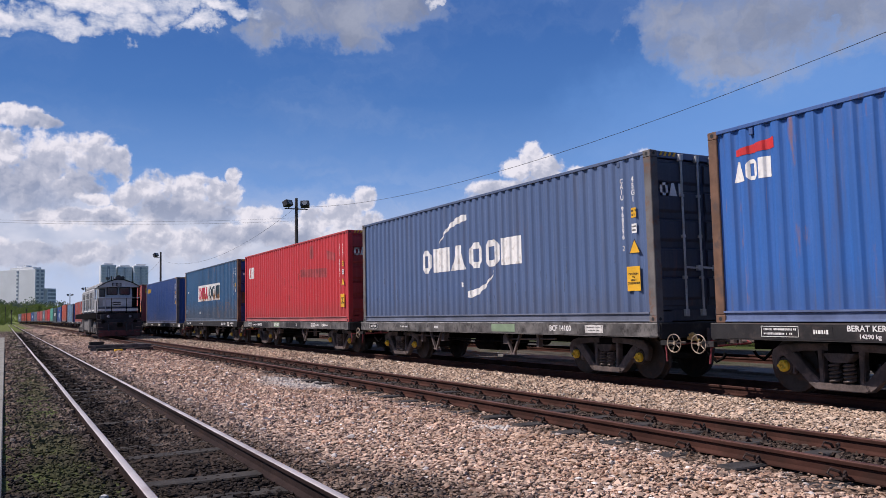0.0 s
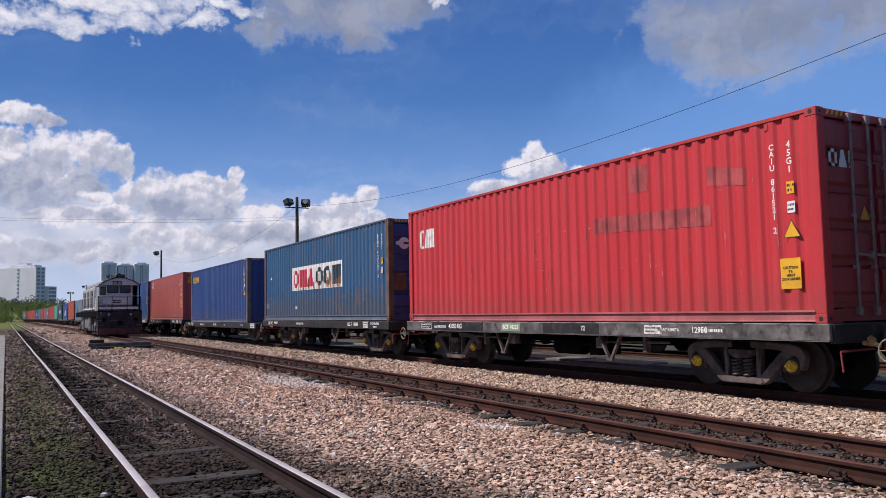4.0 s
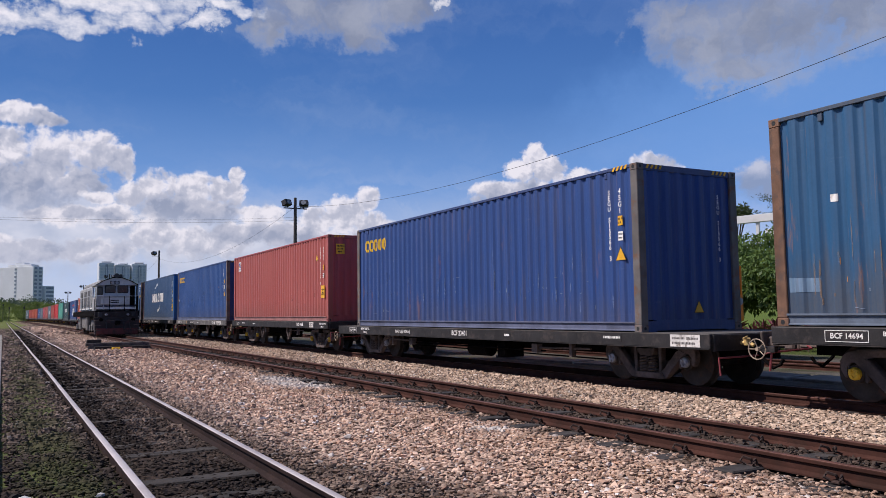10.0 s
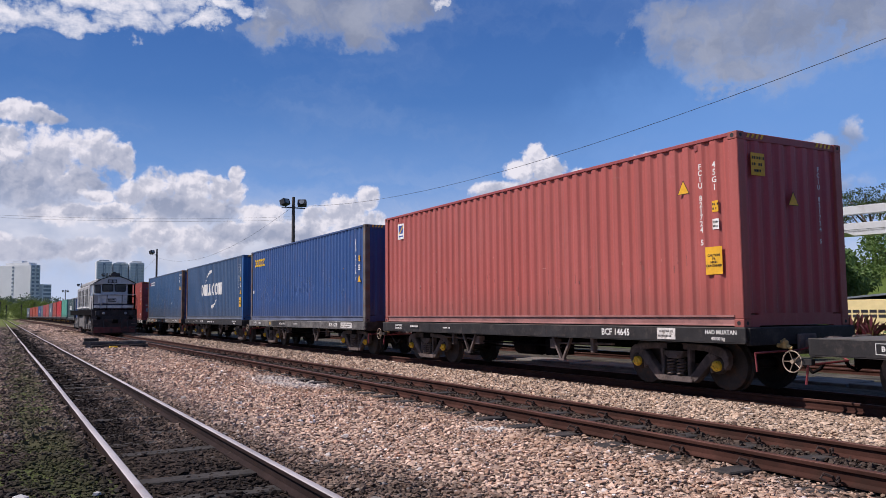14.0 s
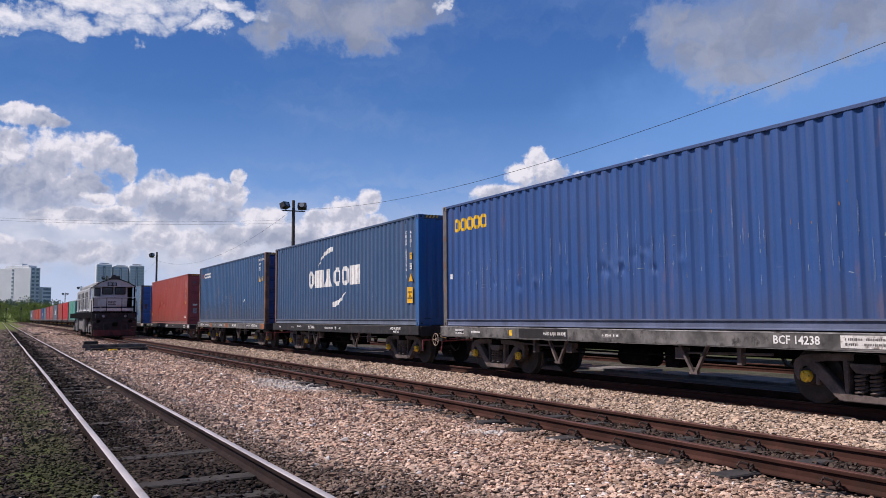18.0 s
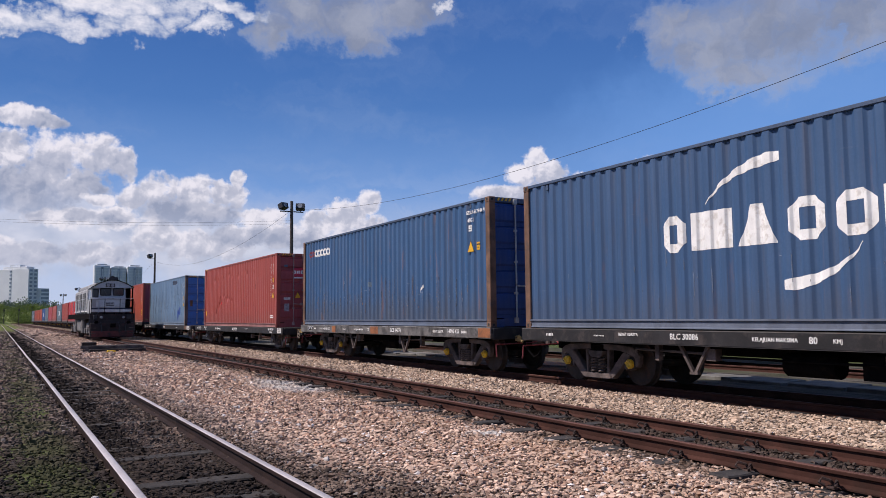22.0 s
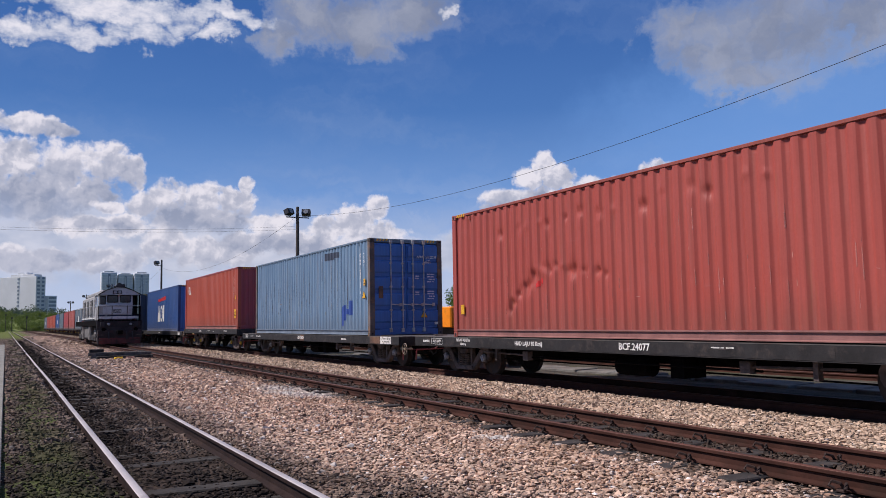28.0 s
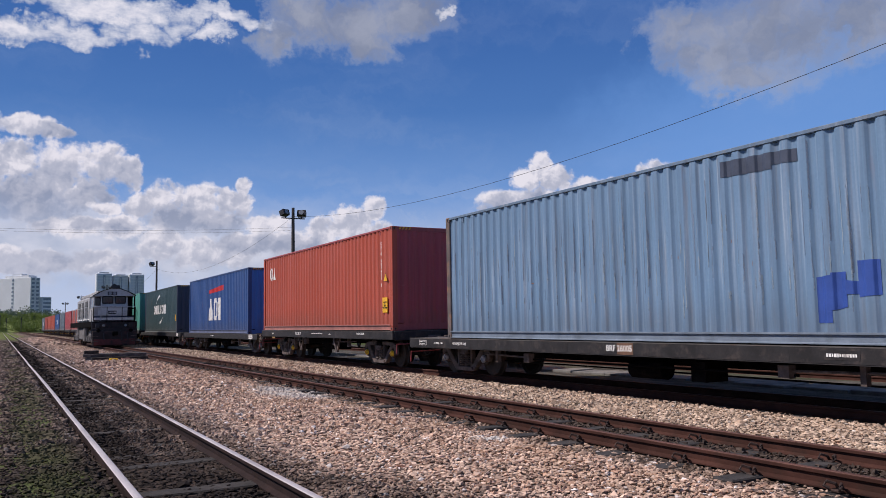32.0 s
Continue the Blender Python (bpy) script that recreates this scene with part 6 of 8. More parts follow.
M["deck"] = surface("worn_deck", (0.11, 0.105, 0.10), 0.7, 0.2, vary=0.3, scale=2.0, other=RUST, amount=0.3)
SHORT, LONG = 12.32, 15.1


def build_wagons():
    yc, gc, S1 = M["cap_yellow"], M["cap_grey"], 1.10
    sb, sg = M["steel_black"], M["sill_grey"]
    wagon(-3.79, SHORT, S1, "black flat wagon with yellow axle caps", sb, yc, (("BERAT KERETA", 9.75, 0.045, 0.105), ("14290 kg", 9.8, -0.055, 0.08)), (("bars", 11.1, 0, 0.6, 0.15), ("line", 10.45, 0, 0.3, 0.14)))
    wagon(9.64, SHORT, S1, "worn grey flat wagon with trussed frame and yellow axle caps", sg, yc, (("BCF 14100", 2.6, 0.0, 0.15), ("BCF 14100", 11.4, 0.0, 0.085)),
          (("frame", 11.4, 0, 0.56, 0.13), ("line", 9.4, 0, 0.5, 0.1), ("white", 1.6, 0, 0.5, 0.14), ("mint_patch", 4.6, 0.0, 0.9, 0.16), ("line", 7.6, 0, 0.3, 0.12)), wheels=(True, True))
    wagon(23.0, SHORT, S1, "grey patched flat wagon with yellow axle caps", sg, yc, (("HAD MUATAN", 10.5, -0.015, 0.09), ("43050 KG", 9.75, 0.0, 0.15), ("BCF 14223", 7.4, 0, 0.13), ("72", 5.0, 0.0, 0.12), ("BERAT KERETA", 2.85, 0.0, 0.07), ("12950", 2.2, 0.0, 0.13)),
          (("bars", 11.2, 0, 0.55, 0.14), ("steel_black", 9.7, 0.0, 2.4, 0.2), ("mint_patch", 7.4, 0.0, 0.7, 0.17), ("steel_black", 5.4, 0.0, 1.7, 0.19), ("white", 3.2, 0, 0.4, 0.15), ("line", 2.0, 0, 0.6, 0.12)))
    wagon(36.48, SHORT, S1, "black flat wagon with yellow axle caps", sb, yc, (("BCF 14694", 11.2, 0.0, 0.1), ("B.C.F. 14694", 2.6, 0.0, 0.16), ("HAD LAJU 72 KMJ", 7.6, 0.0, 0.1), ("BERAT KERETA", 10.45, 0.035, 0.08), ("HAD MUATAN", 0.95, 0.035, 0.09), ("44500 kg", 0.95, -0.06, 0.07)),
          (("frame", 11.2, 0, 0.6, 0.15), ("line", 10.5, 0, 0.3, 0.13), ("white", 1.62, 0, 0.36, 0.18)))
    wagon(49.9, LONG, 0.975, "long black flat wagon with grey axle caps", sb, gc, (("BCF 23401", 7.5, 0.0, 0.16), ("HAD LAJU 90 Km/J", 12.0 - 1.5, 0.0, 0.11), ("BERAT KERETA", 13.0, 0.04, 0.09), ("14600 kg", 13.0, -0.055, 0.075), ("BCF 23401", 13.9, 0.0, 0.09)),
          (("frame", 13.9, 0.0, 0.55, 0.14), ("line", 5.5, 0, 0.3, 0.12), ("line", 2.2, 0.02, 0.5, 0.12), ("white", 0.5, -0.0, 0.62, 0.19)), trusses=False)
    wagon(66.0, SHORT, S1, "black flat wagon with yellow axle caps", sb, yc, (("BCF 14645", 2.75, 0.0, 0.16), ("HAD MUATAN", 0.45, 0.035, 0.09), ("40300 kg", 0.5, -0.06, 0.07)),
          (("bars", 11.3, 0, 0.4, 0.12), ("line", 10.4, 0.02, 0.5, 0.12), ("line", 8.7, 0, 0.4, 0.08), ("white", 1.55, 0, 0.4, 0.18)))
    wagon(79.59, SHORT, S1, "dark grey worn flat wagon with yellow axle caps", sg, yc, (("BCF 14238", 2.5, 0.0, 0.16), ("HAD LAJU 70 KMJ", 7.8, 0.0, 0.09)),
          (("bars", 11.4, 0, 0.4, 0.1), ("line", 10.7, 0, 0.4, 0.12), ("cap_yellow", 9.3, 0, 0.1, 0.12), ("steel_black", 8.2, 0.0, 1.6, 0.19), ("white", 1.4, 0.0, 0.9, 0.16), ("line", 6.2, 0, 0.5, 0.1)))
    wagon(93.07, SHORT, S1, "long black flat wagon with yellow axle caps", sb, yc, (("BLC 30086", 7.95, 0.01, 0.13), ("KELAJUAN MAKSIMA", 6.3, 0.0, 0.08), ("80", 5.7, 0.0, 0.13), ("KMJ", 5.35, 0, 0.08), ("HAD MUATAN", 1.35, 0.03, 0.1), ("40507 KG", 1.3, -0.055, 0.08), ("BERAT KERETA", 9.2, 0.03, 0.07)),
          (("line", 11.4, 0, 0.2, 0.14), ("line", 9.95, 0.0, 0.3, 0.06)), wheels=(False, False))
    wagon(106.57, SHORT, S1, "rust patched grey flat wagon with yellow axle caps", sg, yc, (("BCF 14370", 4.7, 0.0, 0.14), ("BERAT KERETA", 2.35, 0.0, 0.08), ("14900 KG", 1.62, 0.01, 0.13), ("72", 6.5, 0.0, 0.11), ("KELAJUAN MAKSIMA", 7.2, 0.0, 0.07), ("HAD MUATAN", 10.25, 0.0, 0.06), ("41100 KG", 9.8, 0.0, 0.12), ("BCF 14370", 11.32, 0.0, 0.07)),
          (("rust_bright", 9.2, 0, 0.3, 0.21), ("rust_bright", 6.1, 0, 0.5, 0.21), ("frame", 11.32, 0, 0.44, 0.12), ("line", 10.88, 0, 0.3, 0.12), ("line", 8.3, 0, 0.3, 0.08), ("rust_bright", 0.26, 0, 0.5, 0.21), ("line", 1.1, 0, 0.3, 0.14)))
    wagon(120.95, LONG, 0.975, "long black flat wagon with chequered deck and grey axle caps", sb, gc, (("BCF.24077", 6.9, 0.0, 0.17), ("HAD LAJU 90 Km/J", 10.0, 0.0, 0.12), ("BERAT KERETA", 12.62, 0.04, 0.09), ("14800 kg", 12.62, -0.05, 0.075), ("BCF 24077", 13.9, 0.0, 0.09), ("HAD MUATAN", 1.5, 0.04, 0.11), ("45400 kg", 1.5, -0.06, 0.09)),
          (("frame", 13.9, 0, 0.56, 0.15), ("line", 14.46, 0, 0.36, 0.15), ("white", 0.42, 0.0, 0.46, 0.18), ("line", 5.0, 0.03, 0.5, 0.06)), trusses=False, wheels=(False, False))
    wagon(137.02, 16.15, 0.955, "long black flat wagon with rusty end and white card", sb, gc, (("BRF 26005", 8.15, 0.0, 0.15), ("HAD LAJU 90 Km/J", 13.6, 0, 0.08)),
          (("line", 14.6, 0, 0.5, 0.1), ("bars", 15.4, 0, 0.4, 0.12), ("rust_post", 1.6, 0.0, 0.7, 0.2), ("white", 0.85, 0.0, 0.72, 0.2), ("line", 4.0, 0, 0.5, 0.12), ("rust_post", 8.0, 0.0, 0.4, 0.2)), trusses=False, wheels=(True, False), bogie_in=2.05)
    wagon(154.21, SHORT, S1 + 0.03, "black flat wagon with yellow axle caps", sb, yc, (("BLC 30117", 7.8, 0.01, 0.13), ("HAD MUATAN", 2.2, 0.02, 0.09)), (("line", 10.8, 0, 0.3, 0.12), ("line", 5.9, 0.02, 1.2, 0.08), ("line", 4.7, 0, 0.2, 0.1)))
    wagon(167.2, LONG, 0.975, "long black flat wagon", sb, gc, (), (("white", 1.0, 0, 0.6, 0.18), ("line", 8.0, 0, 0.7, 0.12)), trusses=False)
    wagon(183.2, LONG, 0.975, "long black flat wagon", sb, gc, (), (("white", 1.0, 0, 0.5, 0.18),), trusses=False)
    for i in range(12):
        wagon(199.34 + 13.62 * i, SHORT, S1, "dark flat wagon on the far part of the train", sb, yc, spin=False)


build_wagons()

# ---- platform and the things beside the tracks ----


def platform():
    p = thing("platform", "low concrete station platform with pale edge", "platform", kind="structure")
    part("slab", boxes((-6.2, -0.34, -16, 66, -0.1, 0.145)), M["concrete"], p)
    me = mesh_of("edge_slab", boxes((-0.335, 0.0, 0.01, 1.99, -0.1, 0.16), bevel=0.01))
    for k in range(41):
        o = part("edge_slab", me, M["concrete"], p)
        o.location = (0, -16 + 2 * k, 0)


platform()


M["timber_grey"] = surface("greyed_timber", (0.11, 0.10, 0.095), 0.85, vary=0.4, scale=4, other=(0.035, 0.03, 0.03), amount=0.8, bump=0.5)


def timber_pile():
    p = thing("timber_pile", "low pile of old black sleepers beside the siding", "sleeper pile")
    rng = random.Random(2)
    for k, (y, z, x0, x1) in enumerate(((35.4, 0.08, 3.3, 5.4), (35.75, 0.08, 3.1, 5.55), (36.1, 0.08, 3.2, 5.5), (35.62, 0.225, 3.0, 5.45), (35.98, 0.225, 3.35, 5.2), (35.8, 0.36, 3.05, 3.6))):
        bm = bmesh.new()
        box(bm, x0 - 4.35, x1 - 4.35, -0.12, 0.12, -0.075, 0.062, bevel=0.015)
        o = part("timber", bm, M["timber_grey"] if k in (1, 3) else M["sleeper"], p)
        o.matrix_basis = pose(4.35, y, z, rz=rng.uniform(-4, 4))


def brick_bits():
    """Two broken bricks lying before the pile."""
    for x, y, mat, label in ((4.1, 35.05, M["cap_yellow"], "broken yellow brick on the ballast"), (4.55, 35.0, M["brick_pink"], "broken pink brick on the ballast")):
        ob = part("brick_piece", boxes((-0.16, 0.16, -0.07, 0.07, -0.05, 0.05), bevel=0.02), mat, None)
        ob.matrix_basis = pose(x, y, 0.05, rz=12)
        tagged(ob, label, "brick")


def pale_rocks():
    """Larger pale stones beside the platform edge."""
    for x, y, s in ((0.16, 6.1, 0.055), (0.62, 6.0, 0.03), (0.42, 5.85, 0.022)):
        bm = bmesh.new()
        bmesh.ops.create_icosphere(bm, subdivisions=1, radius=s)
        rng = random.Random(round(y * 10))
        for v in bm.verts:
            v.co = Vector((v.co.x * rng.uniform(0.8, 1.4), v.co.y * rng.uniform(0.7, 1.1), v.co.z * rng.uniform(0.5, 0.8)))
        ob = part("stone", bm, M["pale_rock"], None)
        ob.location = (x, y, ground_z(x) + 0.03)
        tagged(ob, "larger pale grey stone beside the platform edge", "stone")


timber_pile()
M["pale_rock"] = surface("pale_rock", (0.5, 0.5, 0.49), 0.85, vary=0.2, scale=8)
pale_rocks()
M["brick_pink"] = surface("pink_brick", (0.36, 0.20, 0.17), 0.85, vary=0.3)
brick_bits()
M["lamp_dark"] = surface("dark_lamp_metal", (0.03, 0.03, 0.035), 0.5, vary=0.2)
M["pole_wood"] = surface("grey_pole", (0.09, 0.075, 0.065), 0.8, vary=0.25, scale=2)
M["lens"] = surface("lamp_glass", (0.25, 0.27, 0.3), 0.2, vary=0.1)


def lamp_pole(x, y, h, arms):
    p = thing("floodlight_pole", "tall dark pole with floodlights over the yard", "lamp post", "floodlight poles", at=pose(x, y, 0))
    bm = bmesh.new()
    tube(bm, [(0, 0, -0.2), (0, 0, h)], [0.19, 0.12], 10)
    part("pole", bm, M["pole_wood"], p)
    bm = bmesh.new()
    beam(bm, (-0.95 if arms > 1 else -0.95, 0, h - 0.85), (0.95 if arms > 1 else 0.1, 0, h - 0.85), 0.08, 0.08)
    part("cross_arm", bm, M["lamp_dark"], p)
    for s in ((-1, 1) if arms > 1 else (-1,)):
        bm = bmesh.new()
        vs = box(bm, -0.34, 0.34, -0.28, 0.22, -0.22, 0.24, bevel=0.03)
        lathe(bm, [(-0.30, 0.2), (-0.29, 0.17)], "y", 12, (0, 0, 0), [1])
        tube(bm, [(0, 0, -0.24), (0, 0, -0.4)], 0.03, 6)
        o = part("floodlight", bm, [M["lamp_dark"], M["lens"]], p, "square floodlight")
        o.matrix_basis = pose(s * 0.72, 0, h - 0.47, -20, 0, s * -28)
    return p


POLE_X, POLE_Y, POLE_H = 20.0, (-2.5, 59.8, 122.3, 184.8, 247.3, 309.8), 10.55
for k, y in enumerate(POLE_Y):
    lamp_pole(POLE_X, y, POLE_H + (0.5 if k == 2 else 0), 1 if k == 2 else 2)
lamp_pole(-21.0, 60.5, 9.0, 1)


def wires():
    m = surface("black_wire", (0.02, 0.02, 0.022), 0.5)

    def span(a, b, sag, r=0.016):
        a, b = Vector(a), Vector(b)
        bm = bmesh.new()
        tube(bm, [a.lerp(b, t) - Vector((0, 0, 4 * sag * t * (1 - t))) for t in (k / 28 for k in range(29))], r, 5)
        tagged(part("overhead_wire", bm, m, None), "thin black overhead wire between the poles", "cable", "overhead wires")

    for a, b in zip(POLE_Y[:4], POLE_Y[1:5]):
        span((POLE_X, a, 9.85), (POLE_X, b, 9.85), 2.05, 0.0095)
    span((POLE_X, 59.8, 9.0), (-21.0, 60.5, 8.9), 0.85, 0.006)
    span((POLE_X, 59.8, 8.75), (-21.0, 60.5, 8.72), 0.8, 0.006)


wires()

# ---- far buildings and woods ----
M["bld_white"] = surface("white_plaster", (0.75, 0.77, 0.79), 0.8, vary=0.08, scale=0.05, grain=2)
# grey walls and glass paled and blued: distance haze in their colours
M["bld_grey"] = surface("hazed_grey_plaster", (0.60, 0.64, 0.68), 0.8, vary=0.1, scale=0.05, grain=2)
M["bld_glass"] = surface("hazed_window", (0.28, 0.33, 0.39), 0.3, vary=0.2, scale=0.2)


def apartment_block():
    """A long slab turned with its broad side to the sun; x runs along the broad side, y into its depth."""
    b = thing("apartment_block", "white slab apartment building beyond the trees", "building", at=pose(20.2, 700, 0, rz=-50))
    part("wall", boxes((-39, 0.0, 0, 9, -1, 41.8), bevel=0.1), M["bld_white"], b)
    part("wall", boxes((-28, -3.0, 0.6, 8, 41.8, 43.6), bevel=0.1), M["bld_white"], b)
    part("wall", boxes((-52, -39.05, 1, 9, -1, 37.0), bevel=0.1), M["bld_white"], b)
    part("low_wing", boxes((-3.0, 3.0, 9.05, 17.5, -1, 26.5), bevel=0.1), M["bld_white"], b)
    part("roof_house", boxes((-22, -12, 2, 7, 43.6, 45.2)), M["bld_grey"], b)
    small = mesh_of("window", boxes((-1.0, 1.0, -0.25, 0.2, -0.75, 0.75)))
    bay = mesh_of("balcony", boxes((0.0, 0.7, -1.2, 1.2, -0.55, 0.5)))
    shade = mesh_of("window", boxes((-0.2, 0.12, -1.25, 1.25, -0.9, 0.9)))
    for k in range(12):
        z = 5.5 + 3.05 * k
        o = part("window", small, M["bld_glass"], b)
        o.location = (-19.0, 0, z + 1)
        for y in (2.3, 6.6):
            o = part("window", shade, M["bld_glass"], b)
            o.location = (0, y, z + 1.3)
            o = part("balcony", bay, M["bld_white"], b)
            o.location = (0, y, z)
        o = part("balcony", mesh_of("ledge", boxes((-52, -39.2, 0.6, 1.0, z - 0.4, z + 0.3))), M["bld_grey"], b)
        if z < 24:
            for y in (11.0, 13.4, 15.8):
                o = part("window", shade, M["bld_glass"], b)
                o.location = (3.0, y, z + 1)


apartment_block()


def tower_blocks():
    strip = mesh_of("floor_band", boxes((-7.5, 7.5, -0.5, 0.3, -0.55, 0.55)))
    fin = mesh_of("pier", boxes((-0.35, 0.35, -0.8, 0.2, 0, 54)))
    for x, h, d in ((94.5, 58.5, 0), (111.2, 56.8, 3), (127.0, 57.8, 0)):
        t = thing("tower_block", "grey apartment tower with rows of balconies", "building", "tower blocks", at=pose(x, 900 + d, 0))
        bm = bmesh.new()
        box(bm, -7.6, 7.6, 0, 14, -1, h, bevel=0.6)
        box(bm, -5, 5, 1.5, 12, h, h + 1.6, bevel=0.5)
        part("wall", bm, M["bld_grey"], t)
        for k in range(18):
            o = part("floor_band", strip, M["bld_white"], t)
            o.location = (0, 0, 5 + 3.0 * k)
        for k in range(5):
            o = part("pier", fin, M["bld_white"], t)
            o.location = (-6.4 + 3.2 * k, 0, 0)
        o = part("recess", boxes((-1.2, 1.2, -0.75, 0.2, 2, h - 2)), M["bld_glass"], t)


tower_blocks()


def leaf_material(name, a, b, c, through_light=(0.16, 0.22, 0.03)):
    n = Nodes(name)
    rnd = n.add("ShaderNodeNewGeometry").outputs["Random Per Island"]
    co = n.coords(shift=False)
    col = n.mix(rnd, a, b)
    col = n.mix(n.math("MULTIPLY", n.ramp(n.noise(co, 0.8, 3), 0.4, 0.7), 0.6), col, c)
    n.done(col, 0.55, 0.0, None, 0.3)
    glow = n.add("ShaderNodeBsdfTranslucent", Color=n.mix(0.5, col, through_light))
    both = n.add("ShaderNodeMixShader", i0=0.35, i1=n.bsdf.outputs[0], i2=glow.outputs[0])
    n.t.links.new(both.outputs[0], n.out.inputs[0])
    return n.mat


M["leaf"] = leaf_material("mango_leaf", (0.045, 0.095, 0.028), (0.12, 0.21, 0.06), (0.16, 0.23, 0.07))
# distance haze is mixed into these leaf colours: greyer and bluer
M["leaf_far"] = leaf_material("hazed_far_leaf", (0.06, 0.095, 0.075), (0.10, 0.145, 0.105), (0.11, 0.155, 0.105), (0.08, 0.13, 0.085))
M["leaf_light"] = leaf_material("light_leaf", (0.07, 0.12, 0.03), (0.13, 0.19, 0.05), (0.17, 0.21, 0.06))
M["leaf_dusty"] = leaf_material("umbrella_leaf", (0.025, 0.045, 0.02), (0.05, 0.075, 0.035), (0.06, 0.08, 0.04))
M["leaf_red"] = leaf_material("crimson_leaf", (0.07, 0.012, 0.03), (0.16, 0.022, 0.05), (0.10, 0.03, 0.03))
M["bark"] = surface("bark", (0.10, 0.075, 0.055), 0.9, vary=0.3, scale=6, bump=0.6)


def leaf_mesh(name, clumps, per, size, seed, hang=0.3, ratio=0.42):
    """Leaves in clumps: rows of (centre, radii); each leaf a folded blade."""
    rng = np.random.default_rng(seed)
    vs, fs = [], []
    for (cx, cy, cz), (rx, ry, rz) in clumps:
        u = rng.normal(size=(per, 3))
        u /= np.linalg.norm(u, axis=1)[:, None]
        r = rng.uniform(0.55, 1.0, per)[:, None] ** 0.6
        c = u * r * (rx, ry, rz) + (cx, cy, cz)
        d = u * 0.7 + rng.normal(size=(per, 3)) * 0.55
        d[:, 2] -= hang
        d /= np.linalg.norm(d, axis=1)[:, None]
        s = np.cross(d, rng.normal(size=(per, 3)))
        s /= np.linalg.norm(s, axis=1)[:, None]
        k = size * rng.uniform(0.6, 1.3, per)[:, None]
        q = np.stack((c, c + d * k * 0.5 + s * k * ratio * 0.5, c + d * k, c + d * k * 0.5 - s * k * ratio * 0.5), 1)
        vs.append(q.reshape(-1, 3))
    v = np.concatenate(vs)
    me = bpy.data.meshes.new(name)
    k = len(v) // 4
    me.vertices.add(len(v))
    me.vertices.foreach_set("co", v.reshape(-1))
    me.loops.add(len(v))
    me.loops.foreach_set("vertex_index", np.arange(len(v)))
    me.polygons.add(k)
    me.polygons.foreach_set("loop_start", np.arange(0, len(v), 4))
    me.polygons.foreach_set("use_smooth", [False] * len(me.polygons))
    me.update(calc_edges=True)
    return me


def blob_clumps(rng, centre, radii, k, r):
    """Clump centres spread over the shell of an uneven crown."""
    out = []
    for _ in range(k):
        u = Vector((rng.gauss(0, 1), rng.gauss(0, 1), rng.gauss(0, 1))).normalized()
        if u.z < -0.75:
            u.z *= 0.3
        f = rng.uniform(0.55, 1.02) * (1 + 0.14 * math.sin(3 * math.atan2(u.y, u.x) + 2))
        rr = r * rng.uniform(0.6, 1.3)
        out.append(((centre[0] + u.x * radii[0] * f, centre[1] + u.y * radii[1] * f, centre[2] + u.z * radii[2] * f), (rr, rr, rr * 0.8)))
    return out


def tree(name, label, x, y, trunk_h, centre, radii, clumps, r, per, leaf, mat, seed, trunk_r=0.16, hang=0.35):
    rng = random.Random(seed)
    t = thing(name, label, "tree", at=pose(x, y, ground_z(x)))
    bm = bmesh.new()
    tube(bm, [(0, 0, -0.2), (0.05, 0.02, trunk_h * 0.5), (0, 0.05, trunk_h), (0.0, 0.0, centre[2])], [trunk_r, trunk_r * 0.8, trunk_r * 0.7, trunk_r * 0.25], 8)
    part("trunk", bm, M["bark"], t)
    spots = blob_clumps(rng, centre, radii, clumps, r)
    for s in spots[:: max(1, clumps // 9)]:
        bm = bmesh.new()
        a = Vector((0, 0, trunk_h * rng.uniform(0.75, 1.0)))
        b = Vector(s[0])
        tube(bm, [a, a.lerp(b, 0.5) + Vector((0, 0, 0.15)), b], [trunk_r * 0.5, trunk_r * 0.3, trunk_r * 0.1], 6)
        part("limb", bm, M["bark"], t)
    part("crown", leaf_mesh("crown", spots, per, leaf, seed, hang), mat, t)
    return t


tree("mango_tree", "dense round dark green mango tree behind the yard", 27.0, 20.35, 1.4, (0, 0, 2.6), (3.05, 3.05, 1.7), 300, 0.42, 130, 0.2, M["leaf"], 3, 0.18, 0.75)


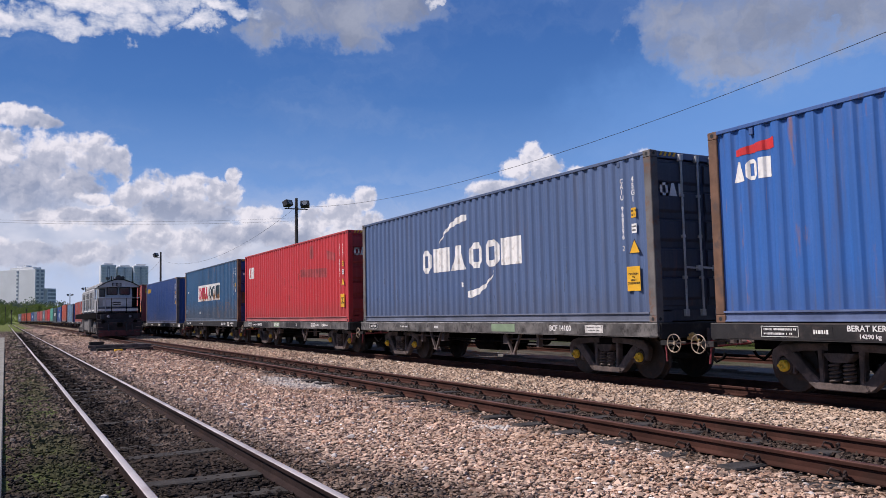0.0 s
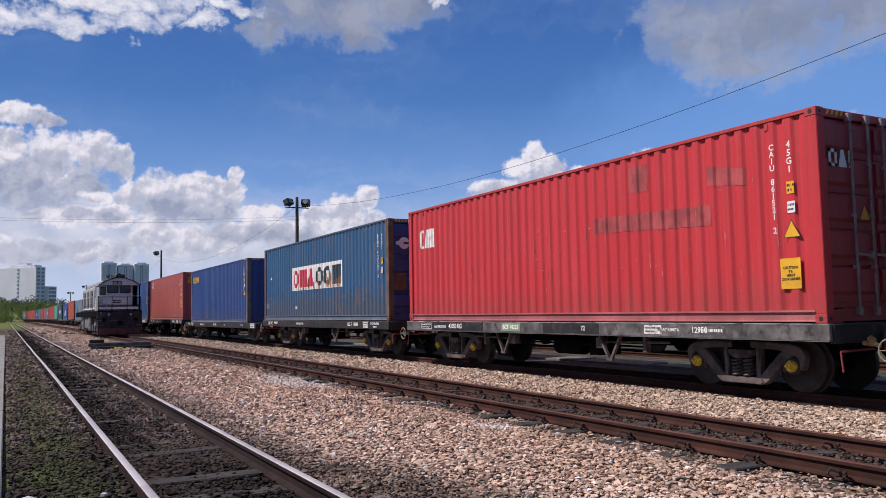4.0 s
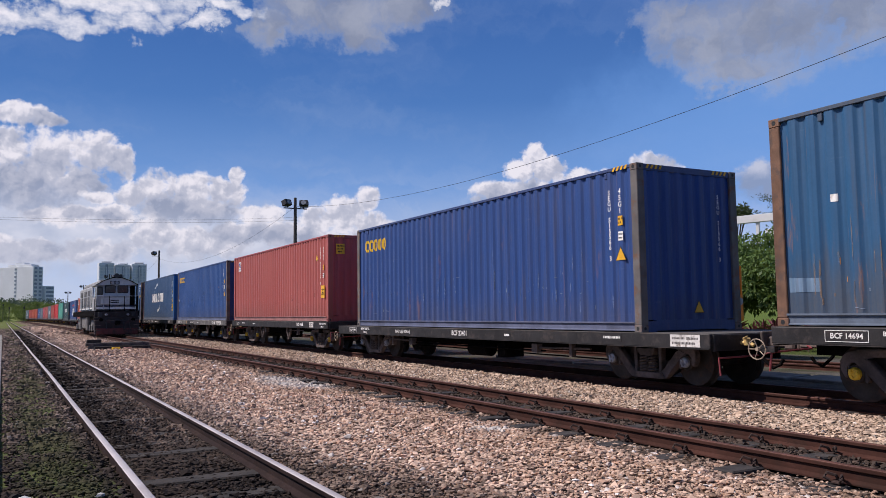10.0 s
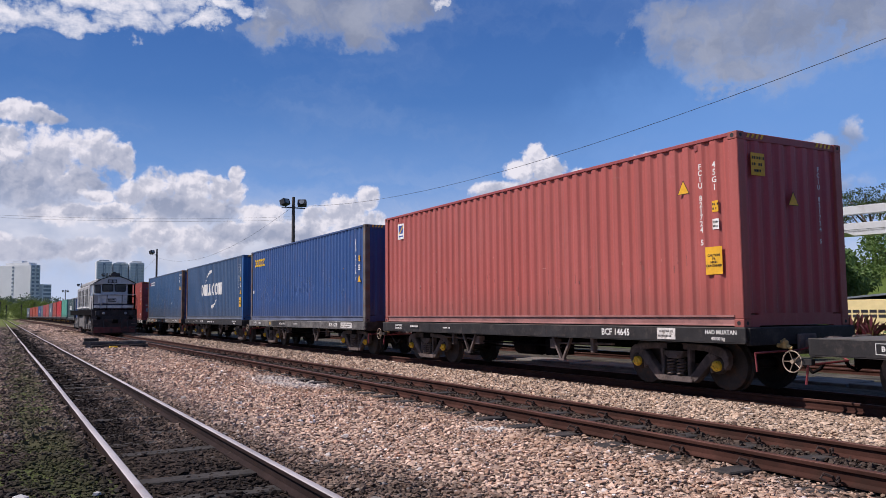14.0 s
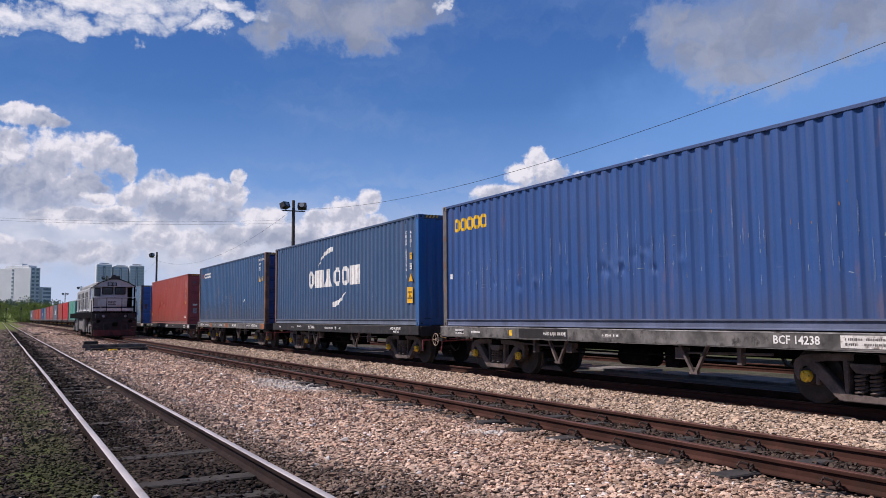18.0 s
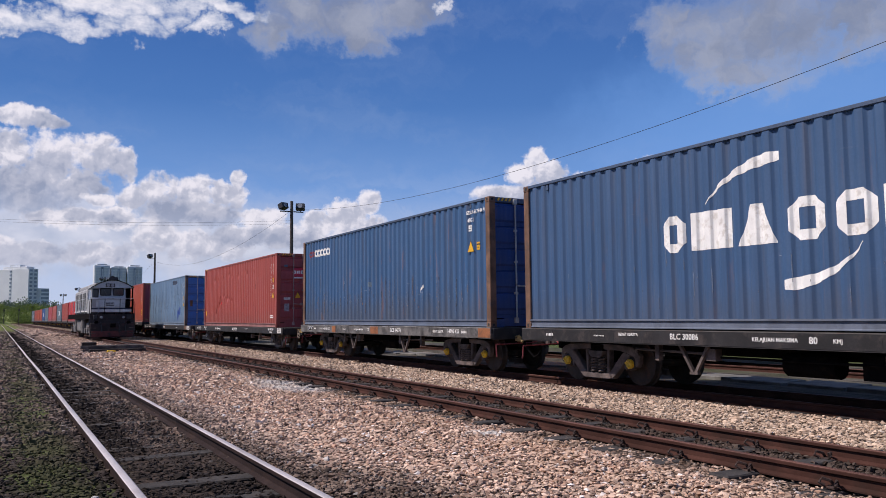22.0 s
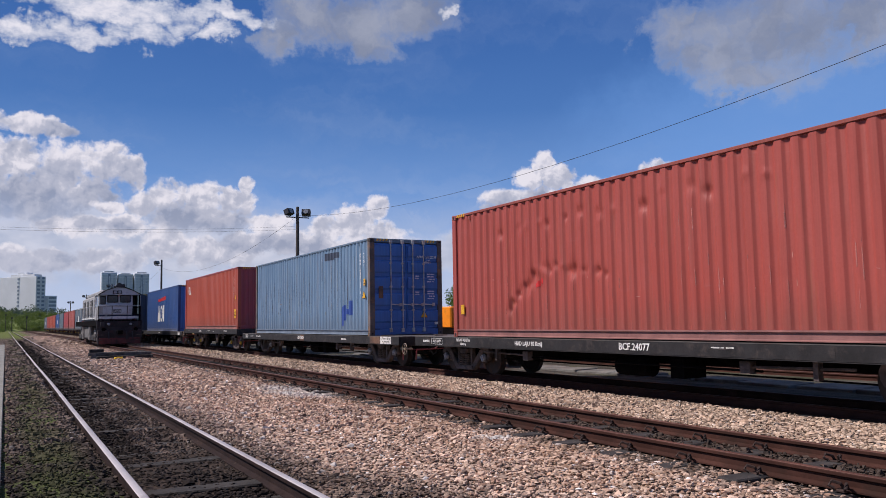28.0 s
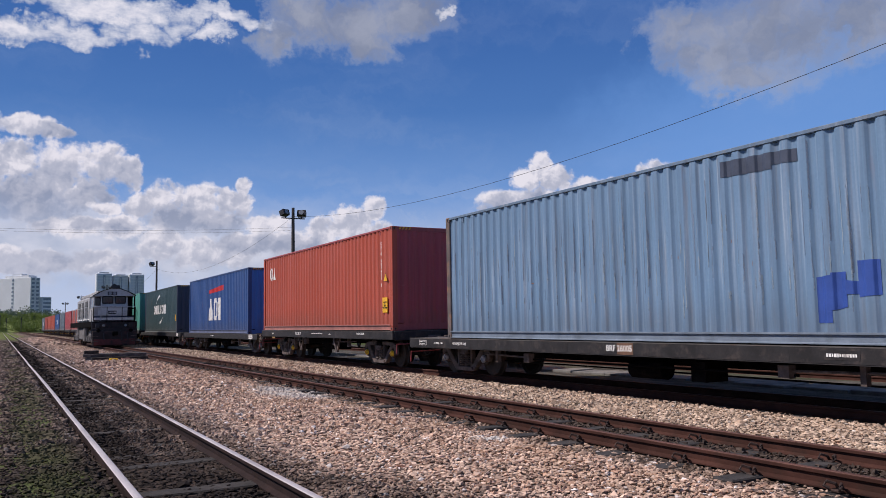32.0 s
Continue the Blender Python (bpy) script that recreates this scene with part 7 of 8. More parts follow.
def umbrella_tree(x, y, trunk_h, spread, seed):
    """A tall tree whose twigs carry thin flat pads of leaves, open to the sky between them."""
    rng = random.Random(seed)
    t = thing("umbrella_tree", "tall airy tree with flat layered crown", "tree", "umbrella trees", at=pose(x, y, ground_z(14)))
    bm = bmesh.new()
    tube(bm, [(0, 0, -0.2), (0.1, 0, trunk_h * 0.5), (0, 0.1, trunk_h)], [0.34, 0.26, 0.18], 8)
    part("trunk", bm, M["bark"], t)
    pads = []
    for k in range(11):
        a = 2 * math.pi * k / 11 + rng.uniform(-0.2, 0.2)
        r = spread * rng.uniform(0.35, 0.95)
        tip = Vector((r * math.cos(a), r * math.sin(a), trunk_h + rng.uniform(0.8, 3.4)))
        root = Vector((0, 0, trunk_h * rng.uniform(0.75, 1.0)))
        bend = root.lerp(tip, 0.6) + Vector((0, 0, rng.uniform(0.2, 0.8)))
        bm = bmesh.new()
        tube(bm, [root, bend, tip], [0.12, 0.07, 0.03], 6)
        part("limb", bm, M["bark"], t)
        for j in range(9):
            c = bend.lerp(tip, rng.uniform(0.1, 1.25)) + Vector((rng.gauss(0, 0.8), rng.gauss(0, 0.8), rng.uniform(0.0, 0.55)))
            w = rng.uniform(0.45, 1.0)
            pads.append(((c.x, c.y, c.z), (w, w, 0.1)))
    part("crown", leaf_mesh("crown", pads, 40, 0.21, seed, 0.0), M["leaf_dusty"], t)


for x, y, h, r, seed in ((75, 52.0, 9.4, 6.5, 12), (84, 46.0, 10.6, 7.0, 14), (80, 40.0, 12.2, 6.0, 16), (72, 45.0, 9.0, 5.5, 17)):
    umbrella_tree(x, y, h, r, seed)
tree("small_tree", "small dark tree beyond the footbridge", 62.5, 53.2, 6.8, (0, 0, 10.7), (1.9, 1.9, 0.6), 40, 0.5, 60, 0.26, M["leaf_dusty"], 18, 0.2, 0.0)


for k, (x, y, h) in enumerate(((51, 31, 7.0), (54, 27, 7.6), (52, 38, 6.0), (60, 45, 7.0), (50, 23, 7.0), (56, 34, 7.2), (50, 88, 6.5), (53, 93, 7.0), (50, 70, 6.0), (56, 74, 6.6))):
    tree("bank_tree", "dark green tree on the bank under the footbridge", x + 8, y * 1.1, 1.6, (0, 0, h * 0.6 + 1.2), (3.4, 3.4, h * 0.42), 70, 0.6, 70, 0.3, M["leaf"], 40 + k)


def woods():
    rng = random.Random(21)
    spots, light = [], []
    for k in range(85):
        y = rng.uniform(396, 560)
        x = rng.uniform(-0.03, 0.2) * y
        h = rng.uniform(5.5, 8.5) + (2.0 if x < 22 else -0.5)
        for c, rr in blob_clumps(rng, (x, y, h * 0.6 + 0.6), (rng.uniform(4, 6), 4, h * 0.46), 26, 1.5):
            spots.append((c, rr))
    part_me = leaf_mesh("far_woods", spots, 44, 0.68, 4, 0.2, 0.75)
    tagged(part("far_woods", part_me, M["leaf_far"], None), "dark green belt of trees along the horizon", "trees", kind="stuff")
    for k in range(26):
        y = rng.uniform(250, 312)
        x = rng.uniform(-0.06, -0.004) * y - 0.8
        h = rng.uniform(0.6, 1.5)
        light += blob_clumps(rng, (x, y, h * 0.45), (2.2, 2.2, h * 0.5), 14, 0.7)
    for k in range(90):
        y = rng.uniform(366, 396)
        light += blob_clumps(rng, (rng.uniform(-0.03, 0.05) * y, y, 1.0 + (y - 366) * 0.22), (3.4, 3, rng.uniform(0.6, 1.6)), 8, 0.8)
    tagged(part("roadside_bushes", leaf_mesh("roadside_bushes", light, 30, 0.5, 6, 0.1, 0.6), M["leaf_light"], None), "light green bushes and tall grass far along the track", "bushes", kind="stuff")


woods()


def grass_slope():
    """The green rise beyond the end of the yard."""
    bm = bmesh.new()
    xs, ys = (-200, -60, -20, -6, 2.0, 6.0, 20.0, 60.0, 100.0), (368, 374, 382, 394, 600)
    tall = (7.0, 7.0, 7.0, 6.8, 6.5, 6.0, 4.5, 3.0, -0.1)
    rows = [[bm.verts.new((x, y, -0.06 + h * k)) for x, h in zip(xs, tall)] for y, k in zip(ys, (0, 0.25, 0.65, 1.0, 1.1))]
    for u, v in zip(rows, rows[1:]):
        for i in range(len(xs) - 1):
            bm.faces.new((u[i], u[i + 1], v[i + 1], v[i])).smooth = True
    g = Nodes("slope_grass")
    co = g.coords(shift=False)
    c = g.mix(g.ramp(g.noise(co, 0.25, 6), 0.35, 0.65), (0.09, 0.13, 0.045), (0.19, 0.235, 0.08))
    tagged(part("grass_slope", bm, g.done(c, 0.9, 0, g.bump(g.noise(co, 3, 4), 0.6, 0.1), 0.2), None), "light green grass slope beyond the yard", "bank", kind="structure")


grass_slope()


def parked_van():
    """A small white van standing on the rise beyond the yard."""
    v = thing("van", "small white van parked on the green rise", "van", at=pose(-9.4, 372, 1.05))
    part("body", boxes((-2.4, 2.4, -0.9, 0.9, 0.35, 1.1), (-1.9, 1.5, -0.85, 0.85, 1.1, 1.9), bevel=0.12), M["bld_white"], v)
    part("windows", boxes((-1.7, -0.2, -0.87, -0.84, 1.2, 1.7), (0.0, 1.3, -0.87, -0.84, 1.2, 1.7)), M["glass_dark"], v)
    for x in (-1.5, 1.5):
        for y in (-0.8, 0.8):
            bm = bmesh.new()
            lathe(bm, [(-0.1, 0.34), (0.1, 0.34)], "y", 14, (x, y, 0.3))
            part("wheel", bm, M["black"], v)


parked_van()


def signal_posts():
    for x, y, h, c in ((3.6, 330, 6.0, "lamp_dark"), (5.4, 300, 4.5, "lamp_dark"), (9.0, 262, 4.2, "lamp_dark")):
        s = thing("signal_post", "thin railway signal post far along the track", "signal", "signal posts", at=pose(x - 3.6, y, 0))
        bm = bmesh.new()
        tube(bm, [(0, 0, -0.1), (0, 0, h)], 0.09, 6)
        part("post", bm, M["lamp_dark"], s)
        part("signal_head", boxes((-0.2, 0.2, -0.12, 0.12, h - 0.2, h + 0.5), bevel=0.04), M[c], s)


signal_posts()

# ---- beyond the train: machine, hut, footbridge, plants ----
M["orange"] = surface("machine_orange", (0.95, 0.28, 0.012), 0.45, vary=0.1, scale=1.5, other=(0.4, 0.16, 0.03), amount=0.4)
M["teal_glass"] = surface("green_tinted_glass", (0.008, 0.10, 0.075), 0.1, vary=0.15, bump=0)
M["hut_roof"] = surface("hut_roof_sheet", (0.16, 0.19, 0.22), 0.6, vary=0.2)
M["cream"] = surface("cream_wall", (0.72, 0.60, 0.30), 0.8, vary=0.08)
M["bridge_white"] = surface("bridge_white", (0.60, 0.61, 0.61), 0.6, vary=0.1, scale=0.5, other=(0.4, 0.38, 0.35), amount=0.4)


def track_machine():
    m = thing("track_machine", "orange track maintenance machine with tinted windows", "rail vehicle", at=pose(17.1, 0, 0))
    bm = bmesh.new()
    y0, y1, z0, z1 = 16.3, 20.2, 1.2, 3.33
    box(bm, -1.1, 1.1, y0, y1, z0, z1, bevel=0.05)
    part("cab", bm, M["orange"], m)
    bm = bmesh.new()
    prism(bm, ((15.75, 3.32), (15.75, 3.44), (16.4, 3.46), (20.4, 3.46), (20.4, 3.34), (16.6, 3.34), (16.2, 3.32)), -1.2, 1.2)
    bmesh.ops.recalc_face_normals(bm, faces=bm.faces)
    r = part("roof", bm, M["orange"], m)
    for x, y in ((0.9, 15.9),):
        bm = bmesh.new()
        lathe(bm, [(-0.06, 0.05), (-0.05, 0.065), (0.04, 0.06), (0.06, 0.04)], "y", 12, (x, y, 3.54))
        part("work_lamp", bm, M["lens"], m, "round work lamp on the cab roof")
    part("roof_edge", boxes((-1.22, 1.22, 15.7, 20.42, 3.464, 3.49)), M["lamp_dark"], r)

    def window(x0, x1, y0, y1, z0, z1, panes=2):
        side = x0 == x1
        w = part("window", boxes((x0 - 0.02, x0 + 0.02, y0, y1, z0, z1) if side else (x0, x1, y0 - 0.02, y0 + 0.02, z0, z1)), M["bar_steel"] if side else M["lamp_dark"], m, "window with pale frame" if side else "window with dark rubber frame")
        for k in range(panes):
            if side:
                a, b = y0 + (y1 - y0) * k / panes + 0.04, y0 + (y1 - y0) * (k + 1) / panes - 0.04
                part("pane", boxes((x0 - 0.03, x0 + 0.0, a, b, z0 + 0.05, z1 - 0.05)), M["teal_glass"], w)
            else:
                a, b = x0 + (x1 - x0) * k / panes + 0.04, x0 + (x1 - x0) * (k + 1) / panes - 0.04
                part("pane", boxes((a, b, y0 - 0.03, y0, z0 + 0.05, z1 - 0.05)), M["teal_glass"], w)

    window(-1.1, -1.1, 18.55, 19.45, 2.34, 3.14)
    window(-1.1, -1.1, 16.55, 17.45, 2.34, 3.14)
    window(-0.92, 0.1, 16.3, 16.3, 2.34, 3.16, 1)
    window(0.36, 0.86, 16.25, 16.25, 2.30, 3.14, 1)
    part("door", boxes((0.25, 0.95, 16.25, 16.3, 1.3, 3.2), bevel=0.02), M["orange"], m)
    bm = bmesh.new()
    box(bm, -1.12, 1.12, 15.4, 16.28, 1.05, 1.25)
    part("platform", bm, M["orange"], m)
    part("apron", boxes((-0.3, 1.12, 15.35, 15.42, 1.0, 1.72), bevel=0.01), M["orange"], m)
    part("step_box", boxes((-0.85, -0.36, 15.42, 15.9, 0.95, 1.5), bevel=0.02), M["lamp_dark"], m, "black box beside the steps")
    bm = bmesh.new()
    tube(bm, [(0.1, 15.3, 1.3), (0.1, 15.3, 1.58), (0.75, 15.3, 1.58), (0.75, 15.3, 1.3)], 0.025, 6)
    part("grab_rail", bm, M["lamp_dark"], m)
    for x, y in ((-0.25, 15.4), (1.1, 15.4), (0.45, 15.4), (-1.07, 16.2)):
        bm = bmesh.new()
        tube(bm, [(x, y, 1.25), (x, y, 2.55)], 0.035, 8)
        part("rail_post", bm, M["orange"], m)
    for z in (2.05, 2.53):
        bm = bmesh.new()
        tube(bm, [(1.1, 16.2, z), (1.1, 15.4, z), (-0.25, 15.4, z)], 0.025, 6)
        part("handrail", bm, M["orange"], m)
    bm = bmesh.new()
    lathe(bm, [(0, 0.09), (-0.05, 0.07)], "y", 12, (-0.14, 15.34, 1.55))
    lathe(bm, [(0, 0.12), (-0.05, 0.1)], "y", 12, (0.95, 15.34, 1.55))
    part("headlamp", bm, M["lens"], m)
    bm = bmesh.new()
    box(bm, -1.0, 1.0, 15.5, 26, 0.62, 1.05)
    part("chassis", bm, M["under_black"], m)
    for y in (17.2, 24.0):
        bm = bmesh.new()
        for s in (-0.5, 0.5):
            lathe(bm, [(s - 0.06, 0.36), (s + 0.06, 0.36)], "x", 20, (0, y, 0.4))
        tube(bm, [(-0.6, y, 0.4), (0.6, y, 0.4)], 0.07, 8)
        part("wheelset", bm, M["wheel"], m)
    part("rear_box", boxes((-0.95, 0.95, 28.6, 33.0, 1.05, 1.95), bevel=0.05), M["orange"], m)
    part("rear_chassis", boxes((-0.9, 0.9, 26.1, 33.2, 0.62, 1.04)), M["under_black"], m)
    part("engine_cover", boxes((-0.95, 0.95, 20.25, 26.2, 1.05, 1.95), bevel=0.05), M["orange"], m)
    bm = bmesh.new()
    beam(bm, (-0.2, 25.2, 2.1), (-0.2, 22.6, 3.0), 0.25, 0.3)
    beam(bm, (-0.2, 22.7, 2.98), (-0.2, 20.7, 2.6), 0.2, 0.24)
    box(bm, -0.5, 0.1, 24.8, 25.5, 1.9, 2.3)
    part("crane_arm", bm, M["orange"], m, "folded orange crane arm")
    part("fire_box", boxes((0.55, 0.8, 15.9, 16.1, 1.3, 2.0), bevel=0.03), M["red"], m)
    lettering("TG 80", 0.26, on_side(-1.125, 19.0, 2.02), M["black"], m)
    plate("maker_plate", 1.45, 0.2, on_side(-1.125, 19.0, 1.68), M["black"], m, "black plate with white bars", 1, M["white"])
    plate("small_writing", 0.4, 0.1, on_side(-1.125, 17.3, 2.1), M["orange"], m, "", 1, M["black"])
    part("foot_board", boxes((-1.2, -1.1, 18.3, 19.6, 1.4, 1.44)), M["lamp_dark"], m)


track_machine()


def hut():
    h = thing("hut", "small cream hut with low pitched roof", "hut", at=pose(25.4, 17.2, -0.1))
    part("wall", boxes((-0.1, 3.6, -3.0, 0.0, 0, 1.75), bevel=0.01), M["cream"], h)
    bm = bmesh.new()
    prism(bm, ((-3.2, 1.99), (-3.2, 2.05), (0.1, 1.82), (0.1, 1.76)), -0.12, 3.7)
    bmesh.ops.recalc_face_normals(bm, faces=bm.faces)
    part("roof", bm, M["hut_roof"], h)
    me = mesh_of("vent_block", boxes((-0.11, -0.095, -0.12, 0.12, -0.05, 0.05)))
    for r in range(2):
        for k in range(9):
            o = part("vent_block", me, M["lamp_dark"], h)
            o.location = (0, -0.35 - 0.3 * k, 1.36 - 0.16 * r)


hut()


def footbridge():
    b = thing("footbridge", "white painted concrete footbridge with open sides", "bridge", at=pose(44.2, 36, 0, rz=13) @ pose(0, -36, 0))
    part("top_beam", boxes((-0.2, 0.2, 12, 39.6, 7.1, 7.62), bevel=0.02), M["bridge_white"], b)
    bm = bmesh.new()
    box(bm, -0.22, 0.22, 12, 35.2, 6.15, 6.57, bevel=0.02)
    for y in (20.5, 28.6):
        prism(bm, ((y - 1.6, 6.11), (y + 1.6, 6.11), (y + 0.9, 5.8), (y - 0.9, 5.8)), -0.2, 0.2)
    bmesh.ops.recalc_face_normals(bm, faces=bm.faces)
    part("lower_beam", bm, M["bridge_white"], b)
    for y in (14.0, 27.0, 38.3):
        part("post", boxes((-0.25, 0.25, y - 0.28, y + 0.28, -0.2, 7.095), bevel=0.02), M["bridge_white"], b)
    part("thin_post", boxes((-0.08, 0.08, 35.7, 35.9, 5.6, 7.095)), M["bridge_white"], b)
    part("deck", boxes((-0.2, 3.0, 12, 35.2, 6.0, 6.14)), M["bridge_white"], b)
    bm = bmesh.new()
    vs = [[bm.verts.new((x, y, z)) for x, z in ((46, -0.3), (52, 1.6), (60, 4.6), (75, 5.6), (120, 6.0))] for y in (-20, 10, 30, 50, 60)]
    for u, v in zip(vs, vs[1:]):
        for i in range(4):
            bm.faces.new((u[i], u[i + 1], v[i + 1], v[i])).smooth = True
    g = Nodes("bank_grass")
    co = g.coords(shift=False)
    tagged(part("grass_bank", bm, g.done(g.mix(g.noise(co, 0.6, 6), (0.045, 0.08, 0.016), (0.10, 0.14, 0.03)), 0.9, 0, g.bump(g.noise(co, 6, 4), 0.6, 0.1), 0.2), None), "green grass bank behind the footbridge", "bank", kind="structure")


footbridge()


def border_plants():
    rng = random.Random(9)

    def spiky(seed, n, length, arch):
        q = random.Random(seed)
        bm = bmesh.new()
        for k in range(n):
            a, e = q.uniform(0, 6.283), q.uniform(0.5, 1.45)
            l, w = length * q.uniform(0.7, 1.15), length * 0.13
            z0 = q.uniform(0.25, 0.75) * length
            d = Vector((math.cos(a) * math.cos(e), math.sin(a) * math.cos(e), math.sin(e)))
            s = Vector((-math.sin(a), math.cos(a), 0)) * w / 2
            p0 = Vector((0, 0, z0))
            p1, p2 = p0 + d * l * 0.55, p0 + d * l - Vector((0, 0, arch * l))
            v = [bm.verts.new(p) for p in (p0, p1 + s, p2, p1 - s)]
            bm.faces.new((v[0], v[1], v[2]))
            bm.faces.new((v[0], v[2], v[3]))
        return mesh_of("leaves", bm)

    reds = [spiky(k, 26, 0.75, 0.25) for k in range(3)]
    greens = [spiky(20 + k, 34, 0.8, 0.35) for k in range(2)]
    stem = bmesh.new()
    tube(stem, [(0, 0, -0.1), (0.03, 0, 0.6)], 0.025, 5)
    stem = mesh_of("stem", stem)
    for k in range(38):
        y = 10.5 + 0.42 * k + rng.uniform(-0.15, 0.15)
        x = 23.2 + rng.uniform(-0.6, 0.6)
        red = rng.random() < 0.8
        t = thing("border_plant", "red leaved spiky border plant" if red else "green arching border plant", "plant", "border plants", at=pose(x, y, -0.1, rz=rng.uniform(0, 360)))
        s = rng.uniform(0.85, 1.35)
        part("stem", stem, M["bark"], t)
        o = part("leaves", (reds if red else greens)[rng.randrange(3 if red else 2)], M["leaf_red"] if red else M["leaf_light"], t)
        o.scale = (s, s, s)
    clumps = []
    for k in range(60):
        clumps.append(((24.2 + rng.uniform(-0.4, 0.9), rng.uniform(10, 27), rng.uniform(0.1, 0.55)), (0.5, 0.5, 0.4)))
    tagged(part("hedge", leaf_mesh("hedge", clumps, 60, 0.2, 31), M["leaf"], None), "low green undergrowth along the yard border", "hedge", kind="stuff")


border_plants()


def slab_path():
    p = thing("path", "row of worn pale concrete slabs between the tracks", "path", kind="structure")
    rng = random.Random(6)
    me = mesh_of("slab", boxes((-0.42, 0.42, -0.62, 0.62, -0.06, 0.05), bevel=0.012))
    for k in range(22):
        if rng.random() < 0.85:
            o = part("slab", me, M["slab"], p)
            o.matrix_basis = pose(14.1 + rng.uniform(-0.12, 0.12), 4.5 + 1.34 * k, ground_z(14) + rng.uniform(0, 0.03), rng.uniform(-1, 1), rng.uniform(-2, 2), rng.uniform(-4, 4))


M["slab"] = surface("pale_slab", (0.15, 0.145, 0.135), 0.85, vary=0.3, scale=2.0, other=(0.08, 0.075, 0.065), amount=0.7)
slab_path()

# ---- the standing locomotive ----
M["loco_grey"] = surface("loco_grey", (0.46, 0.485, 0.51), 0.5, vary=0.15, scale=1.2, other=DIRT, amount=0.4)
M["loco_side"] = surface("loco_dirty_grey", (0.31, 0.315, 0.325), 0.6, vary=0.25, scale=1.0, other=DIRT, amount=0.7)
M["loco_red"] = surface("loco_dark_red", (0.06, 0.016, 0.018), 0.6, vary=0.3, scale=2, other=DIRT, amount=0.6)
M["apron"] = surface("sooty_apron", (0.030, 0.023, 0.024), 0.7, vary=0.45, scale=1.6, other=(0.085, 0.03, 0.03), amount=0.6)
M["loco_light"] = surface("loco_light_grey", (0.56, 0.59, 0.62), 0.5, vary=0.12, scale=1.5, other=DIRT, amount=0.3)
M["loco_grille"] = surface("greyish_grille", (0.10, 0.10, 0.105), 0.7, vary=0.3)
M["pilot_red"] = surface("dull_red_pilot", (0.11, 0.028, 0.028), 0.7, vary=0.4, scale=1.8, other=(0.03, 0.022, 0.022), amount=0.9)
M["loco_bogie"] = surface("greyish_grey_bogie", (0.15, 0.145, 0.142), 0.8, vary=0.4, scale=2.5, other=(0.03, 0.027, 0.026), amount=0.7)
M["loco_blue"] = surface("loco_dark_blue", (0.02, 0.025, 0.06), 0.5)


